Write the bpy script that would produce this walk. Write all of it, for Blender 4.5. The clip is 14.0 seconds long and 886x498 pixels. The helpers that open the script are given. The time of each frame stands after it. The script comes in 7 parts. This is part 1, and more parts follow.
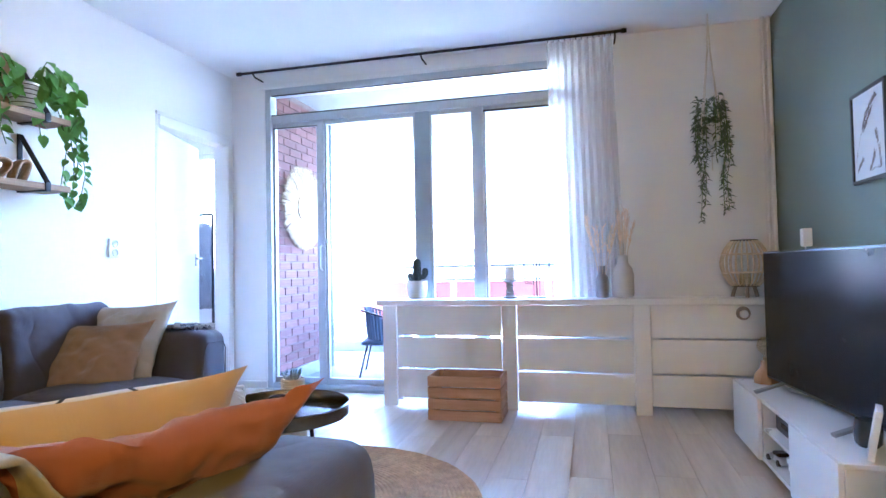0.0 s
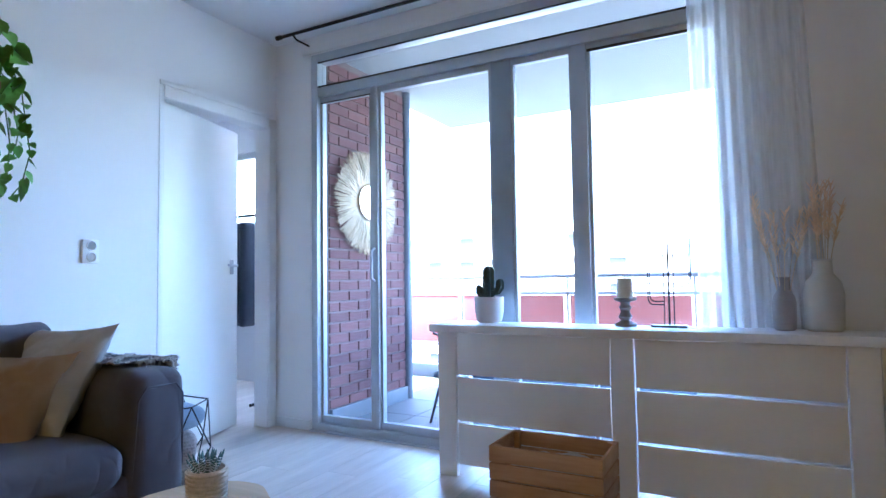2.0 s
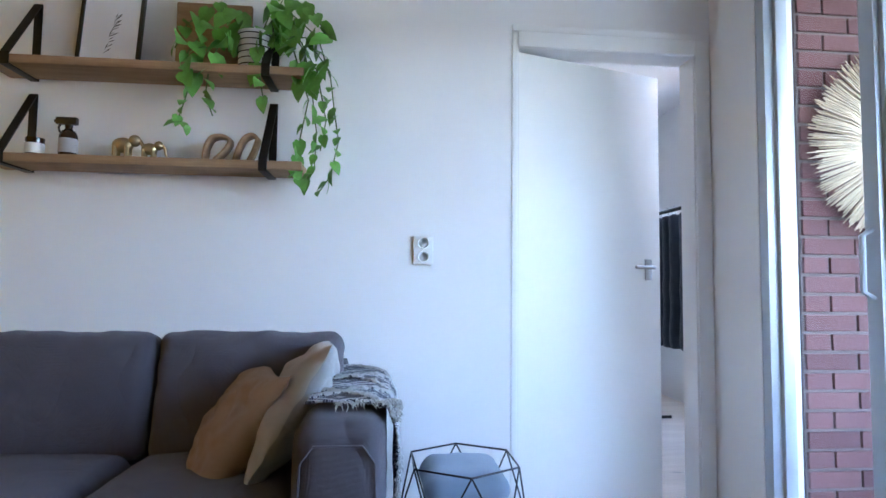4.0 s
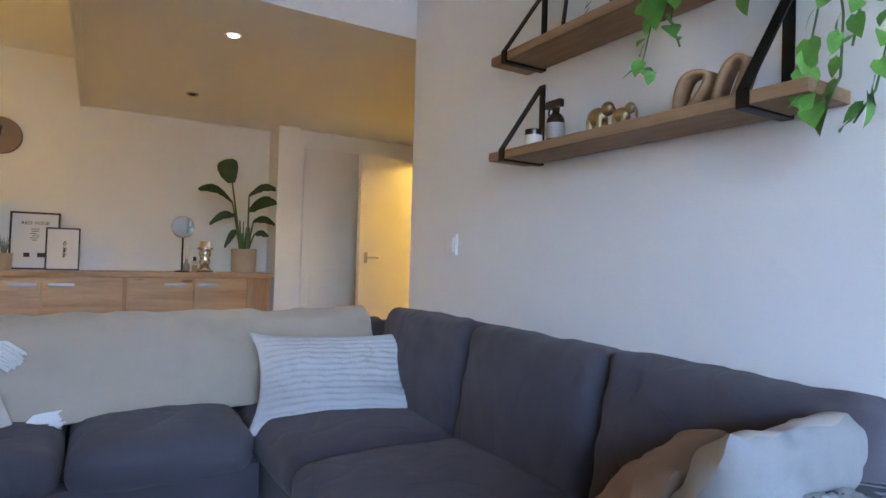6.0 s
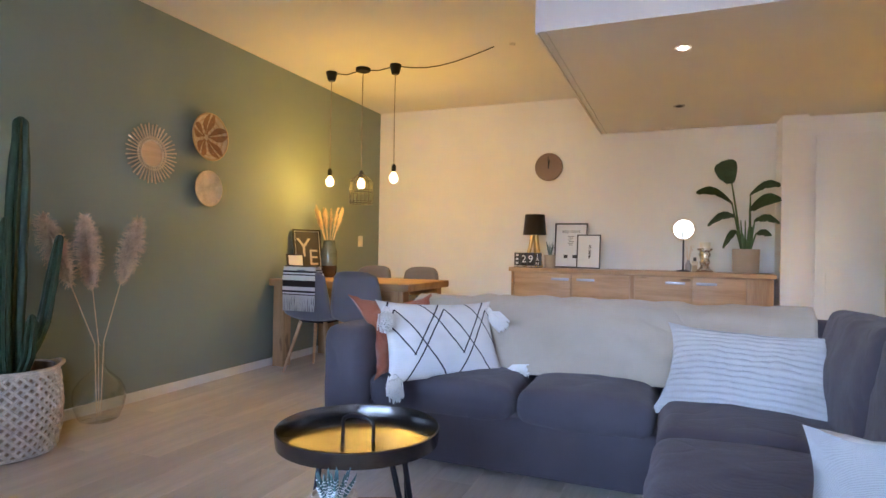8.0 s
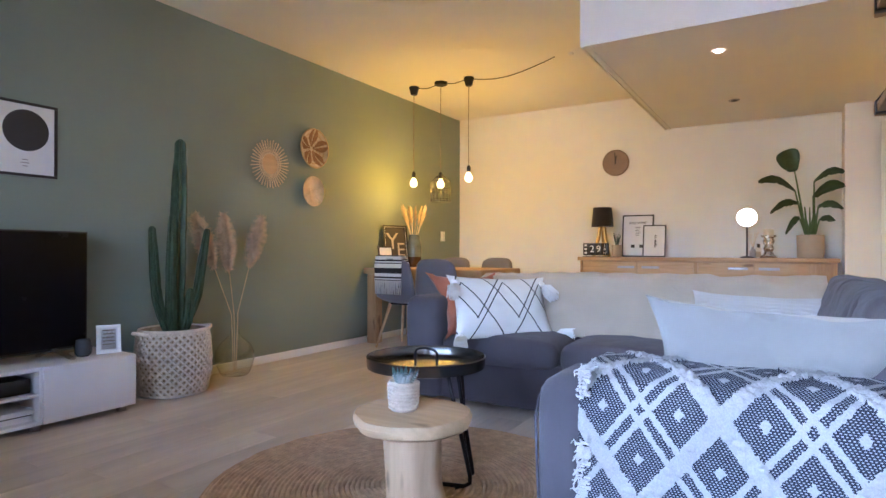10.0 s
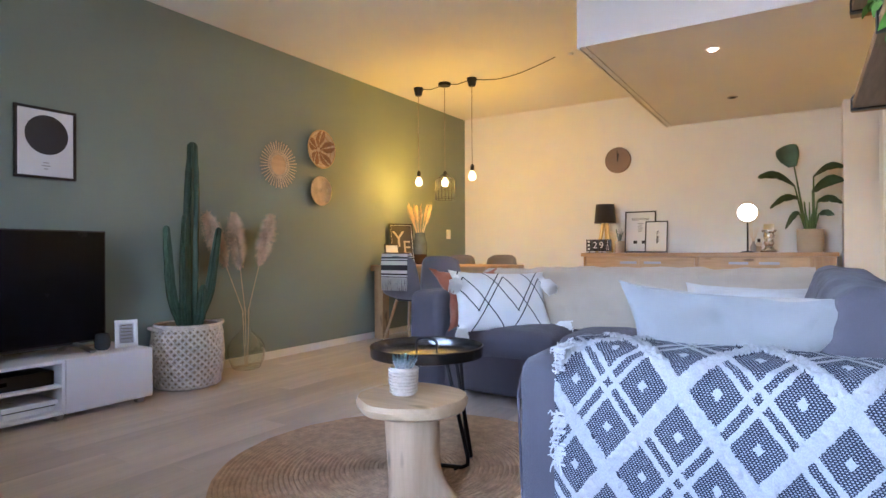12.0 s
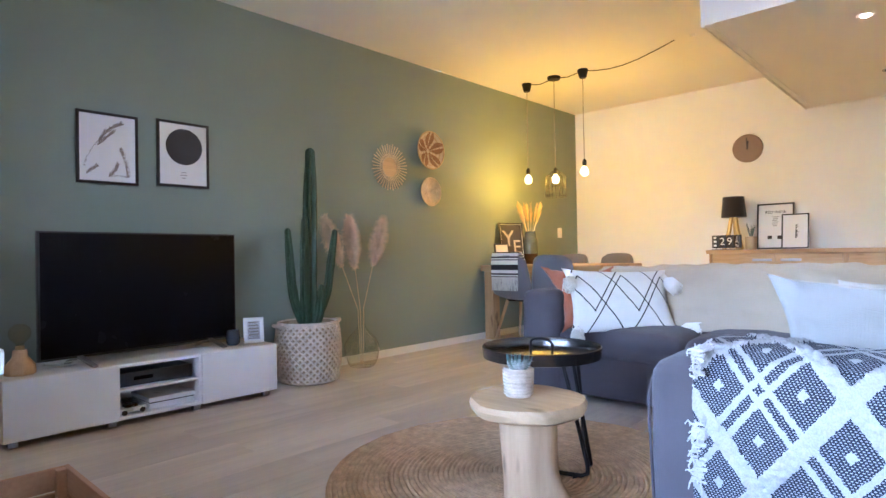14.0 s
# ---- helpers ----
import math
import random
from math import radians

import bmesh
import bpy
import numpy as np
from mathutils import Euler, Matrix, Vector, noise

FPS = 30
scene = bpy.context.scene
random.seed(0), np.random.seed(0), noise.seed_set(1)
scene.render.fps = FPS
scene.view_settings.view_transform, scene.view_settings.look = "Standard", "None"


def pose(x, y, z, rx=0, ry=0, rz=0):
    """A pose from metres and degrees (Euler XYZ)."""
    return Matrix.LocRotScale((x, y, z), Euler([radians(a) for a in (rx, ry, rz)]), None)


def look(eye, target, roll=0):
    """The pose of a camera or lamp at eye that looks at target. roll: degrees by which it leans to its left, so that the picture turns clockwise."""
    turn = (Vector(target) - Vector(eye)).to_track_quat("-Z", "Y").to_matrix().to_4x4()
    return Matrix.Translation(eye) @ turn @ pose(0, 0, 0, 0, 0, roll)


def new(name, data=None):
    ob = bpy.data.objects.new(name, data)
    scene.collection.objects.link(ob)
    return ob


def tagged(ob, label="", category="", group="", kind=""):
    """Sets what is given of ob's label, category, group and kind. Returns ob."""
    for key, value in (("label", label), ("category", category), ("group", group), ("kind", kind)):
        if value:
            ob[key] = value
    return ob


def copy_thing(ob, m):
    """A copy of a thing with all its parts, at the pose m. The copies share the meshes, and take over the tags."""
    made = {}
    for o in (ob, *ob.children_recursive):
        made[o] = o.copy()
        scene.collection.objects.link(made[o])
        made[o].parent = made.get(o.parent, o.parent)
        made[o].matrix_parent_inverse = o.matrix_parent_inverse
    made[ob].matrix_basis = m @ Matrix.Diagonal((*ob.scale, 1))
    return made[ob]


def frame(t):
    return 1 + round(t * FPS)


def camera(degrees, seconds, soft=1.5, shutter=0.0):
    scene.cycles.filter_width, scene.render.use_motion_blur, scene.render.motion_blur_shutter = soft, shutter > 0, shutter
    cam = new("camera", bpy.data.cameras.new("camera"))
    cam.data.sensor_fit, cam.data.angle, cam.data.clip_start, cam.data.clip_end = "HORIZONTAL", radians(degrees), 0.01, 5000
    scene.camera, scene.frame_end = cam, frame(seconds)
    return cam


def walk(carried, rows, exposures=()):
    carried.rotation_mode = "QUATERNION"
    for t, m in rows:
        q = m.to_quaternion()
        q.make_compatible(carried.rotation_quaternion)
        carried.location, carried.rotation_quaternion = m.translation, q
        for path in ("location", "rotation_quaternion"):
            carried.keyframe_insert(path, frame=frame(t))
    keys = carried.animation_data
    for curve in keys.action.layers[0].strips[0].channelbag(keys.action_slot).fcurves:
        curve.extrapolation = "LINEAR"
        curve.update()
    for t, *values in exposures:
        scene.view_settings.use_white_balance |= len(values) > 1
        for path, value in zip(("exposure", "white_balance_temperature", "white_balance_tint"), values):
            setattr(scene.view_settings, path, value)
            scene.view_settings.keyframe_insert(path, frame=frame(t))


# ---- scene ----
cam = camera(75.0, 14.0)
# seconds, eye, target, roll
PATH = [
    (0, (2.966, -4.36, 0.99), (2.474, -2.422, 1.053), -1.1),
    (0.5, (2.971, -4.065, 0.967), (2.486, -2.127, 1.052), -1.1),
    (1, (2.996, -3.733, 0.953), (2.48, -1.803, 1.047), -1.2),
    (1.5, (2.998, -3.375, 0.988), (2.297, -1.504, 1.078), -1.2),
    (2, (2.94, -3.001, 0.992), (1.994, -1.242, 1.094), -0.8),
    (4.5, (2.215, -1.286, 1.017), (0.255, -1.668, 1.127), 1.2),
    (5, (1.969, -1.233, 1.027), (0.198, -2.158, 1.117), 1.9),
    (5.5, (1.73, -1.12, 1.025), (0.272, -2.486, 1.105), 2.6),
    (6, (1.48, -1.12, 1.062), (0.452, -2.835, 1.095), 1.6),
    (6.5, (1.303, -1.055, 1.061), (0.821, -2.997, 1.081), 1.1),
    (7, (1.127, -1.023, 1.051), (1.116, -3.023, 1.062), 1.1),
    (7.5, (0.998, -0.932, 1.05), (1.394, -2.892, 1.06), 1.1),
    (8, (0.878, -0.76, 1.042), (1.633, -2.612, 1.046), 1.0),
    (8.5, (0.784, -0.575, 1.008), (1.712, -2.347, 1.018), 0.9),
    (11, (0.341, -0.184, 0.911), (1.385, -1.89, 0.921), 0.1),
    (11.5, (0.346, -0.171, 0.911), (1.388, -1.878, 0.919), -0.1),
    (12, (0.343, -0.172, 0.905), (1.408, -1.865, 0.914), -0.3),
    (12.5, (0.349, -0.181, 0.902), (1.49, -1.823, 0.91), -0.5),
    (13, (0.361, -0.197, 0.892), (1.593, -1.772, 0.904), -0.7),
    (13.5, (0.379, -0.217, 0.893), (1.685, -1.731, 0.907), -0.8),
    (14, (0.398, -0.222, 0.887), (1.76, -1.687, 0.905), -1.0),
]
walk(cam, [(r[0], look(*r[1:])) for r in PATH], exposures=((0, 6.55, 4750, 17), (0.5, 6.42, 4750, 16), (1, 6.12, 4800, 14), (1.5, 5.6, 4780, 12), (2, 5.42, 4820, 12), (4.5, 5.45, 5700, 14), (5, 5.6, 5760, 14), (6, 5.22, 5560, 17), (6.5, 5.02, 5600, 19), (7.5, 5.32, 5660, 21), (8, 5.6, 5630, 22), (8.5, 5.68, 5650, 21), (11, 5.77, 5750, 22), (12.5, 5.87, 5780, 21), (14, 6.14, 5640, 19)))

# ---- world and large lights ----
world = bpy.data.worlds.new("world")
scene.world = world
world.use_nodes = True
wn = world.node_tree.nodes
sky = wn.new("ShaderNodeTexSky")
sky.sky_type, sky.sun_disc, sky.sun_elevation, sky.sun_rotation = "NISHITA", False, radians(48), radians(205)
sky.dust_density, sky.ozone_density = 4.0, 1.0
wn["Background"].inputs["Strength"].default_value = 0.15
world.node_tree.links.new(sky.outputs[0], wn["Background"].inputs["Color"])


def lamp(name, kind, m, watts, colour, size=0.03, **more):
    data = bpy.data.lights.new(name, kind)
    data.energy, data.color = watts, colour
    if kind == "SUN":
        data.angle = size
    else:
        data.shadow_soft_size = size
    for key, value in more.items():
        if key == "spot":
            data.spot_size, data.spot_blend = value, 0.6
    ob = new(name, data)
    ob.matrix_world = m
    return ob


lamp("sun", "SUN", look((0, 0, 30), (3, 12, 0)), 1.2, (1.0, 0.95, 0.88), radians(12))
WARM = (1.0, 0.55, 0.06)
PENDANTS = ((3.85, -5.27, 1.655), (3.52, -5.27, 1.625), (3.195, -5.27, 1.67))
for (px, py, pz), watts in zip(PENDANTS, (0.24, 0.34, 0.34)):
    lamp("pendant_light", "POINT", pose(px, py, pz - 0.03), watts, WARM, 0.045)
lamp("recessed_spot_light", "SPOT", pose(0.87, -4.46, 2.24), 0.16, (1.0, 0.70, 0.38), 0.03, spot=radians(125))
lamp("hall_spot_light", "SPOT", pose(-1.0, -5.2, 2.255), 0.60, (1.0, 0.52, 0.06), 0.03, spot=radians(140))
lamp("side_room_light", "POINT", pose(-2.3, -6.0, 2.2), 1.1, (1.0, 0.58, 0.08), 0.06)


# ---- materials ----
def srgb(r, g, b):
    return tuple((c / 255 / 12.92) if c < 10 else ((c / 255 + 0.055) / 1.055) ** 2.4 for c in (r, g, b))


class Nodes:
    """Short hand for a material's node tree."""

    def __init__(self, name, rough=0.6, metal=0.0):
        self.m = bpy.data.materials.new(name)
        self.m.use_nodes = True
        self.t = self.m.node_tree
        self.b = self.t.nodes["Principled BSDF"]
        self.b.inputs["Roughness"].default_value = rough
        self.b.inputs["Metallic"].default_value = metal

    def n(self, kind, ins=None, **props):
        node = self.t.nodes.new("ShaderNode" + kind)
        for key, value in props.items():
            if key == "op":
                node.operation = value
            elif key == "bands":
                node.wave_type, node.bands_direction = "BANDS", value
        for key, value in (ins or {}).items():
            self.put(value, node.inputs[key])
        return node

    def put(self, value, socket):
        if isinstance(value, bpy.types.NodeSocket):
            self.t.links.new(value, socket)
        elif isinstance(value, tuple) and len(value) == 3 and socket.type == "RGBA":
            socket.default_value = (*value, 1)
        else:
            socket.default_value = value

    def math(self, op, a, b=0.0):
        return self.n("Math", {0: a, 1: b}, op=op).outputs[0]

    def mix(self, fac, a, b):
        node = self.n("MixRGB")
        self.put(fac, node.inputs[0]), self.put(a, node.inputs[1]), self.put(b, node.inputs[2])
        return node.outputs[0]

    def coords(self, scale=(1, 1, 1), which="Object"):
        tc = self.n("TexCoord").outputs[which]
        return self.n("Mapping", {"Vector": tc, "Scale": scale}).outputs[0]

    def noise(self, vector, scale, detail=4.0, rough=0.55):
        return self.n("TexNoise", {"Vector": vector, "Scale": scale, "Detail": detail, "Roughness": rough}).outputs[0]

    def remap(self, value, lo, hi, a, b):
        return self.n("MapRange", {0: value, 1: lo, 2: hi, 3: a, 4: b}).outputs[0]

    def bump(self, height, strength=0.2, distance=0.01):
        self.put(self.n("Bump", {"Height": height, "Strength": strength, "Distance": distance}).outputs[0], self.b.inputs["Normal"])

    def colour(self, value):
        self.put(value, self.b.inputs["Base Color"])
        return self


def plain(name, base, rough=0.6, metal=0.0, var=0.12, scale=6.0, bump=0.08, fine=180.0, distance=0.002, spread=(1, 1, 1)):
    """A surface with slow blotches, fine grain and a little relief."""
    k = Nodes(name, rough, metal)
    v = k.coords(spread)
    slow, grain = k.noise(v, scale, 3), k.noise(v, fine, 3)
    dark, light = tuple(c * (1 - var) for c in base), tuple(min(1, c * (1 + var)) for c in base)
    both = k.math("ADD", k.math("MULTIPLY", slow, 0.65), k.math("MULTIPLY", grain, 0.35))
    k.colour(k.mix(k.remap(both, 0.3, 0.7, 0, 1), dark, light))
    k.put(k.remap(slow, 0.3, 0.7, max(0.02, rough - 0.06), min(1, rough + 0.06)), k.b.inputs["Roughness"])
    k.bump(grain, bump, distance)
    return k.m


def wood(name, light, dark, axis="X", rough=0.5, grain=14.0, knots=True, per_piece=0.0):
    """Streaky timber whose grain runs along the axis."""
    k = Nodes(name, rough)
    stretch = {"X": (0.09, 1, 1), "Y": (1, 0.09, 1), "Z": (1, 1, 0.09)}[axis]
    v = k.coords(stretch)
    if per_piece:
        offset = k.math("MULTIPLY", k.n("ObjectInfo").outputs["Random"], 37.0)
        v = k.n("VectorMath", {0: v, 1: k.n("CombineXYZ", {0: offset, 1: offset, 2: offset}).outputs[0]}, op="ADD").outputs[0]
    warp = k.noise(v, 5.0, 4, 0.6)
    fibre = k.noise(v, grain * 9, 5, 0.65)
    streak = k.math("FRACT", k.math("MULTIPLY", warp, grain * 0.35))
    streak = k.math("ABSOLUTE", k.math("SUBTRACT", streak, 0.5))
    both = k.math("ADD", k.math("MULTIPLY", streak, 0.8), k.math("MULTIPLY", fibre, 0.7))
    col = k.mix(k.remap(both, 0.25, 0.8, 0, 1), dark, light)
    if knots:
        spot = k.noise(k.coords(tuple(0.35 if s < 1 else 1 for s in stretch)), 9.0, 2)
        col = k.mix(k.remap(spot, 0.68, 0.76, 0, 0.75), col, tuple(c * 0.35 for c in dark))
    if per_piece:
        hue = k.math("ADD", 1 - per_piece, k.math("MULTIPLY", k.n("ObjectInfo").outputs["Random"], per_piece * 2))
        col = k.n("HueSaturation", {"Color": col, "Value": hue}).outputs[0]
    k.colour(col)
    k.bump(both, 0.12, 0.002)
    return k.m


def fabric(name, base, var=0.14, weave=1500.0, wrinkle=9.0, bump=0.35, rough=0.95, folds=0.0):
    """Woven cloth: threads, soft creases and rubbed patches."""
    k = Nodes(name, rough)
    v = k.coords()
    wx = k.n("TexWave", {"Vector": v, "Scale": weave / 6, "Distortion": 1.0}, bands="X").outputs[1]
    wz = k.n("TexWave", {"Vector": v, "Scale": weave / 6, "Distortion": 1.0}, bands="Z").outputs[1]
    crease, patch, fuzz = k.noise(v, wrinkle, 3), k.noise(v, 3.0, 2), k.noise(v, weave, 2)
    tone = k.math("ADD", k.math("MULTIPLY", patch, 0.6), k.math("MULTIPLY", fuzz, 0.4))
    k.colour(k.mix(k.remap(tone, 0.3, 0.7, 0, 1), tuple(c * (1 - var) for c in base), tuple(min(1, c * (1 + var)) for c in base)))
    thread = k.math("MULTIPLY", k.math("ADD", wx, wz), 0.12)
    if folds:
        warped = k.n("VectorMath", {0: k.coords((1.0, 1.0, 0.7)), 1: k.n("VectorMath", {0: k.n("TexNoise", {"Vector": v, "Scale": 2.5, "Detail": 2.0}).outputs[1], 1: (0.35, 0.35, 0.35)}, op="MULTIPLY").outputs[0]}, op="ADD").outputs[0]
        ridge = k.math("SUBTRACT", 1.0, k.math("ABSOLUTE", k.math("SUBTRACT", k.math("MULTIPLY", k.noise(warped, 4.2, 1), 2.0), 1.0)))
        crease = k.math("SUBTRACT", crease, k.math("MULTIPLY", k.math("POWER", ridge, 9.0), folds))
    k.bump(k.math("ADD", k.math("MULTIPLY", crease, 1.6), k.math("ADD", thread, k.math("MULTIPLY", fuzz, 0.15))), bump, 0.012)
    k.b.inputs["Sheen Weight"].default_value = 0.25
    return k.m


def glow(name, colour, strength):
    k = Nodes(name, 0.4)
    k.colour(colour)
    k.b.inputs["Emission Color"].default_value = (*colour, 1)
    k.b.inputs["Emission Strength"].default_value = strength
    return k.m


def clear(name, tint=(1, 1, 1), gloss=0.6):
    """Thin glass: lets light through, with a Fresnel gloss."""
    m = bpy.data.materials.new(name)
    m.use_nodes = True
    t = m.node_tree
    t.nodes.remove(t.nodes["Principled BSDF"])
    see, shine, blend = t.nodes.new("ShaderNodeBsdfTransparent"), t.nodes.new("ShaderNodeBsdfGlossy"), t.nodes.new("ShaderNodeMixShader")
    see.inputs[0].default_value = (*tint, 1)
    shine.inputs["Roughness"].default_value = 0.02
    edge, power, amount = t.nodes.new("ShaderNodeLayerWeight"), t.nodes.new("ShaderNodeMath"), t.nodes.new("ShaderNodeMath")
    power.operation, amount.operation = "POWER", "MULTIPLY_ADD"
    power.inputs[1].default_value = 4.0
    amount.inputs[1].default_value, amount.inputs[2].default_value = 0.7 * gloss, 0.04 * gloss
    t.links.new(edge.outputs["Facing"], power.inputs[0])
    t.links.new(power.outputs[0], amount.inputs[0])
    t.links.new(amount.outputs[0], blend.inputs[0])
    t.links.new(see.outputs[0], blend.inputs[1])
    t.links.new(shine.outputs[0], blend.inputs[2])
    t.links.new(blend.outputs[0], t.nodes["Material Output"].inputs[0])
    return m


PAINT = plain("white_wall_paint", (0.80, 0.79, 0.78), 0.75, var=0.025, scale=1.5, bump=0.12, fine=240)
CEIL = plain("ceiling_paint", (0.82, 0.81, 0.80), 0.85, var=0.02, scale=1.2, bump=0.1, fine=200)
GREEN = plain("sage_green_paint", (0.216, 0.263, 0.226), 0.72, var=0.05, scale=1.6, bump=0.12, fine=240)
TRIM = plain("white_lacquer", (0.78, 0.78, 0.77), 0.42, var=0.02, scale=3, bump=0.03)
DOORP = plain("white_door_paint", (0.80, 0.79, 0.76), 0.42, var=0.015, scale=2, bump=0.03)
PANEL = plain("white_unit_lacquer", (0.78, 0.78, 0.78), 0.32, var=0.02, scale=3, bump=0.02)
COVERP = plain("painted_cover_boards", (0.78, 0.77, 0.76), 0.55, var=0.04, scale=5, bump=0.1, spread=(0.2, 1, 1))
ALU = plain("grey_aluminium", (0.46, 0.49, 0.53), 0.42, 0.4, var=0.06, scale=8, bump=0.03)
MIDALU = plain("slate_grey_frame", (0.34, 0.38, 0.43), 0.42, 0.4, var=0.06, scale=8, bump=0.03)
DARKALU = plain("dark_grey_frame", (0.15, 0.17, 0.20), 0.45, 0.4, var=0.08, bump=0.03)
BLACK = plain("matt_black_metal", (0.018, 0.018, 0.02), 0.45, 0.6, var=0.2, bump=0.05)
BLACKP = plain("black_plastic", (0.014, 0.014, 0.015), 0.35, var=0.2, bump=0.03)
SCREEN = plain("television_screen", (0.005, 0.005, 0.007), 0.22, var=0.1, bump=0.0)
SCREEN.node_tree.nodes["Principled BSDF"].inputs["Specular IOR Level"].default_value = 0.10
STEEL = plain("brushed_steel", (0.42, 0.42, 0.43), 0.42, 1.0, var=0.08, bump=0.05, spread=(0.1, 1, 1))
CHROME = plain("chrome", (0.75, 0.75, 0.76), 0.12, 1.0, var=0.04, bump=0.01)
PLASTIC = plain("white_plastic", (0.80, 0.80, 0.79), 0.35, var=0.02, bump=0.02)
FLOORW = wood("greyed_oak_plank", (0.72, 0.635, 0.54), (0.57, 0.49, 0.405), "Y", 0.34, 9.0, True, 0.08)
OAK = wood("oak_veneer", (0.50, 0.325, 0.165), (0.34, 0.20, 0.09), "X", 0.45, 11.0)
OAKZ = wood("oak_upright", (0.46, 0.29, 0.14), (0.30, 0.17, 0.075), "Z", 0.45, 11.0)
TABLEW = wood("table_oak", (0.44, 0.28, 0.13), (0.29, 0.17, 0.075), "X", 0.5, 9.0)
SHELFW = wood("reclaimed_shelf_wood", (0.40, 0.25, 0.13), (0.22, 0.13, 0.065), "Y", 0.65, 10.0)
PINE = wood("pine_crate_wood", (0.58, 0.34, 0.20), (0.42, 0.22, 0.12), "X", 0.6, 8.0)
PALEW = wood("pale_teak", (0.64, 0.45, 0.27), (0.48, 0.32, 0.175), "Z", 0.7, 6.0)
PALEX = wood("pale_teak_top", (0.67, 0.47, 0.27), (0.47, 0.31, 0.165), "X", 0.65, 5.0)
BEECH = wood("beech_leg", (0.55, 0.38, 0.22), (0.42, 0.27, 0.15), "Z", 0.5, 12.0, False)
LAMPW = wood("lamp_base_wood", (0.52, 0.33, 0.17), (0.38, 0.22, 0.10), "Z", 0.55, 12.0, False)
SOFA = fabric("anthracite_sofa_cloth", (0.081, 0.072, 0.084), 0.2, weave=900, bump=0.45, folds=0.6)
SOFA.node_tree.nodes["Principled BSDF"].inputs["Sheen Weight"].default_value = 0.10
BEIGE = fabric("beige_throw_cloth", (0.50, 0.42, 0.32), 0.08, wrinkle=7, bump=0.5, folds=0.9)
TAN = fabric("camel_cotton", (0.31, 0.18, 0.092), 0.12, wrinkle=14, folds=0.6)
RUST = fabric("rust_linen", (0.36, 0.115, 0.058), 0.14, wrinkle=12, folds=0.6)
CREAM = fabric("cream_cotton", (0.44, 0.385, 0.32), 0.06, wrinkle=14, folds=0.6)
PALEC = fabric("pale_pillow_back", (0.30, 0.288, 0.275), 0.08, wrinkle=14, bump=0.6, folds=1.3)
WHITEC = fabric("white_plush", (0.54, 0.525, 0.51), 0.08, 900, 20, 0.5, folds=0.3)
TASSELC = fabric("white_tassel_yarn", (0.80, 0.78, 0.75), 0.06, 600, 20, 0.3)
MUSTARD = fabric("mustard_cotton", (0.62, 0.44, 0.235), 0.10, wrinkle=10)
GREYC = fabric("grey_chair_felt", (0.145, 0.145, 0.17), 0.12, 500, 3, 0.2)
CHUNKY = fabric("grey_brown_throw", (0.30, 0.25, 0.22), 0.25, 120, 18, 0.8)
DENIM = fabric("blue_grey_cushion", (0.22, 0.27, 0.34), 0.12)
ROPE = plain("cotton_rope", (0.66, 0.61, 0.53), 0.95, var=0.15, bump=0.4, fine=300)
JUTE = plain("jute_braid", (0.53, 0.36, 0.21), 0.95, var=0.32, scale=26, bump=0.7, fine=260, distance=0.004)
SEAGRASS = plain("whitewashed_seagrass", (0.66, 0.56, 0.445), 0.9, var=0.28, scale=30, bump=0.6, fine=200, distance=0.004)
# Darkened seagrass: the shade in the weave's gaps is put into this colour.
SEADARK = plain("seagrass_gap_shade", (0.34, 0.25, 0.165), 0.9, var=0.3, scale=30, bump=0.6, fine=200)
RATTAN = plain("rattan", (0.52, 0.37, 0.20), 0.6, var=0.22, scale=20, bump=0.2)
BASKETD = plain("brown_coil", (0.30, 0.16, 0.07), 0.75, var=0.3, scale=40, bump=0.4)
STRAW = plain("dried_straw", (0.62, 0.50, 0.34), 0.9, var=0.25, scale=18, bump=0.3)
PLUME = plain("pampas_plume", (0.72, 0.54, 0.37), 1.0, var=0.25, scale=20, bump=0.5, fine=120)
GOLDP = plain("golden_grass", (0.58, 0.44, 0.25), 0.95, var=0.25, scale=20, bump=0.5, fine=120)
CACTUS = plain("cactus_skin", (0.030, 0.066, 0.034), 0.6, var=0.45, scale=12, bump=0.25, fine=60)
CACTUS2 = plain("dark_faux_cactus", (0.035, 0.065, 0.06), 0.6, var=0.3, scale=12, bump=0.2)
LEAF = plain("pothos_leaf", (0.12, 0.30, 0.045), 0.5, var=0.4, scale=9, bump=0.1, fine=50)
LEAFB = plain("strelitzia_leaf", (0.030, 0.070, 0.028), 0.42, var=0.3, scale=14, bump=0.15, fine=60, spread=(1, 0.2, 1))
LEAFG = plain("grey_green_leaf", (0.12, 0.165, 0.14), 0.6, var=0.35, scale=20, bump=0.1)
SUCC = plain("banded_succulent", (0.06, 0.125, 0.115), 0.5, var=0.3, scale=30, bump=0.1)
STEM = plain("green_stem", (0.09, 0.16, 0.05), 0.55, var=0.2, bump=0.1)
SOIL = plain("potting_soil", (0.035, 0.025, 0.018), 1.0, var=0.4, scale=40, bump=0.8, fine=120, distance=0.006)
WICKER = plain("pale_wicker", (0.62, 0.52, 0.40), 0.9, var=0.2, scale=40, bump=0.5, fine=220, distance=0.003)
CERAMIC = plain("white_ceramic", (0.72, 0.71, 0.69), 0.4, var=0.04, scale=6, bump=0.05)
STONEW = plain("chalky_stoneware", (0.60, 0.59, 0.57), 0.8, var=0.08, scale=8, bump=0.2)
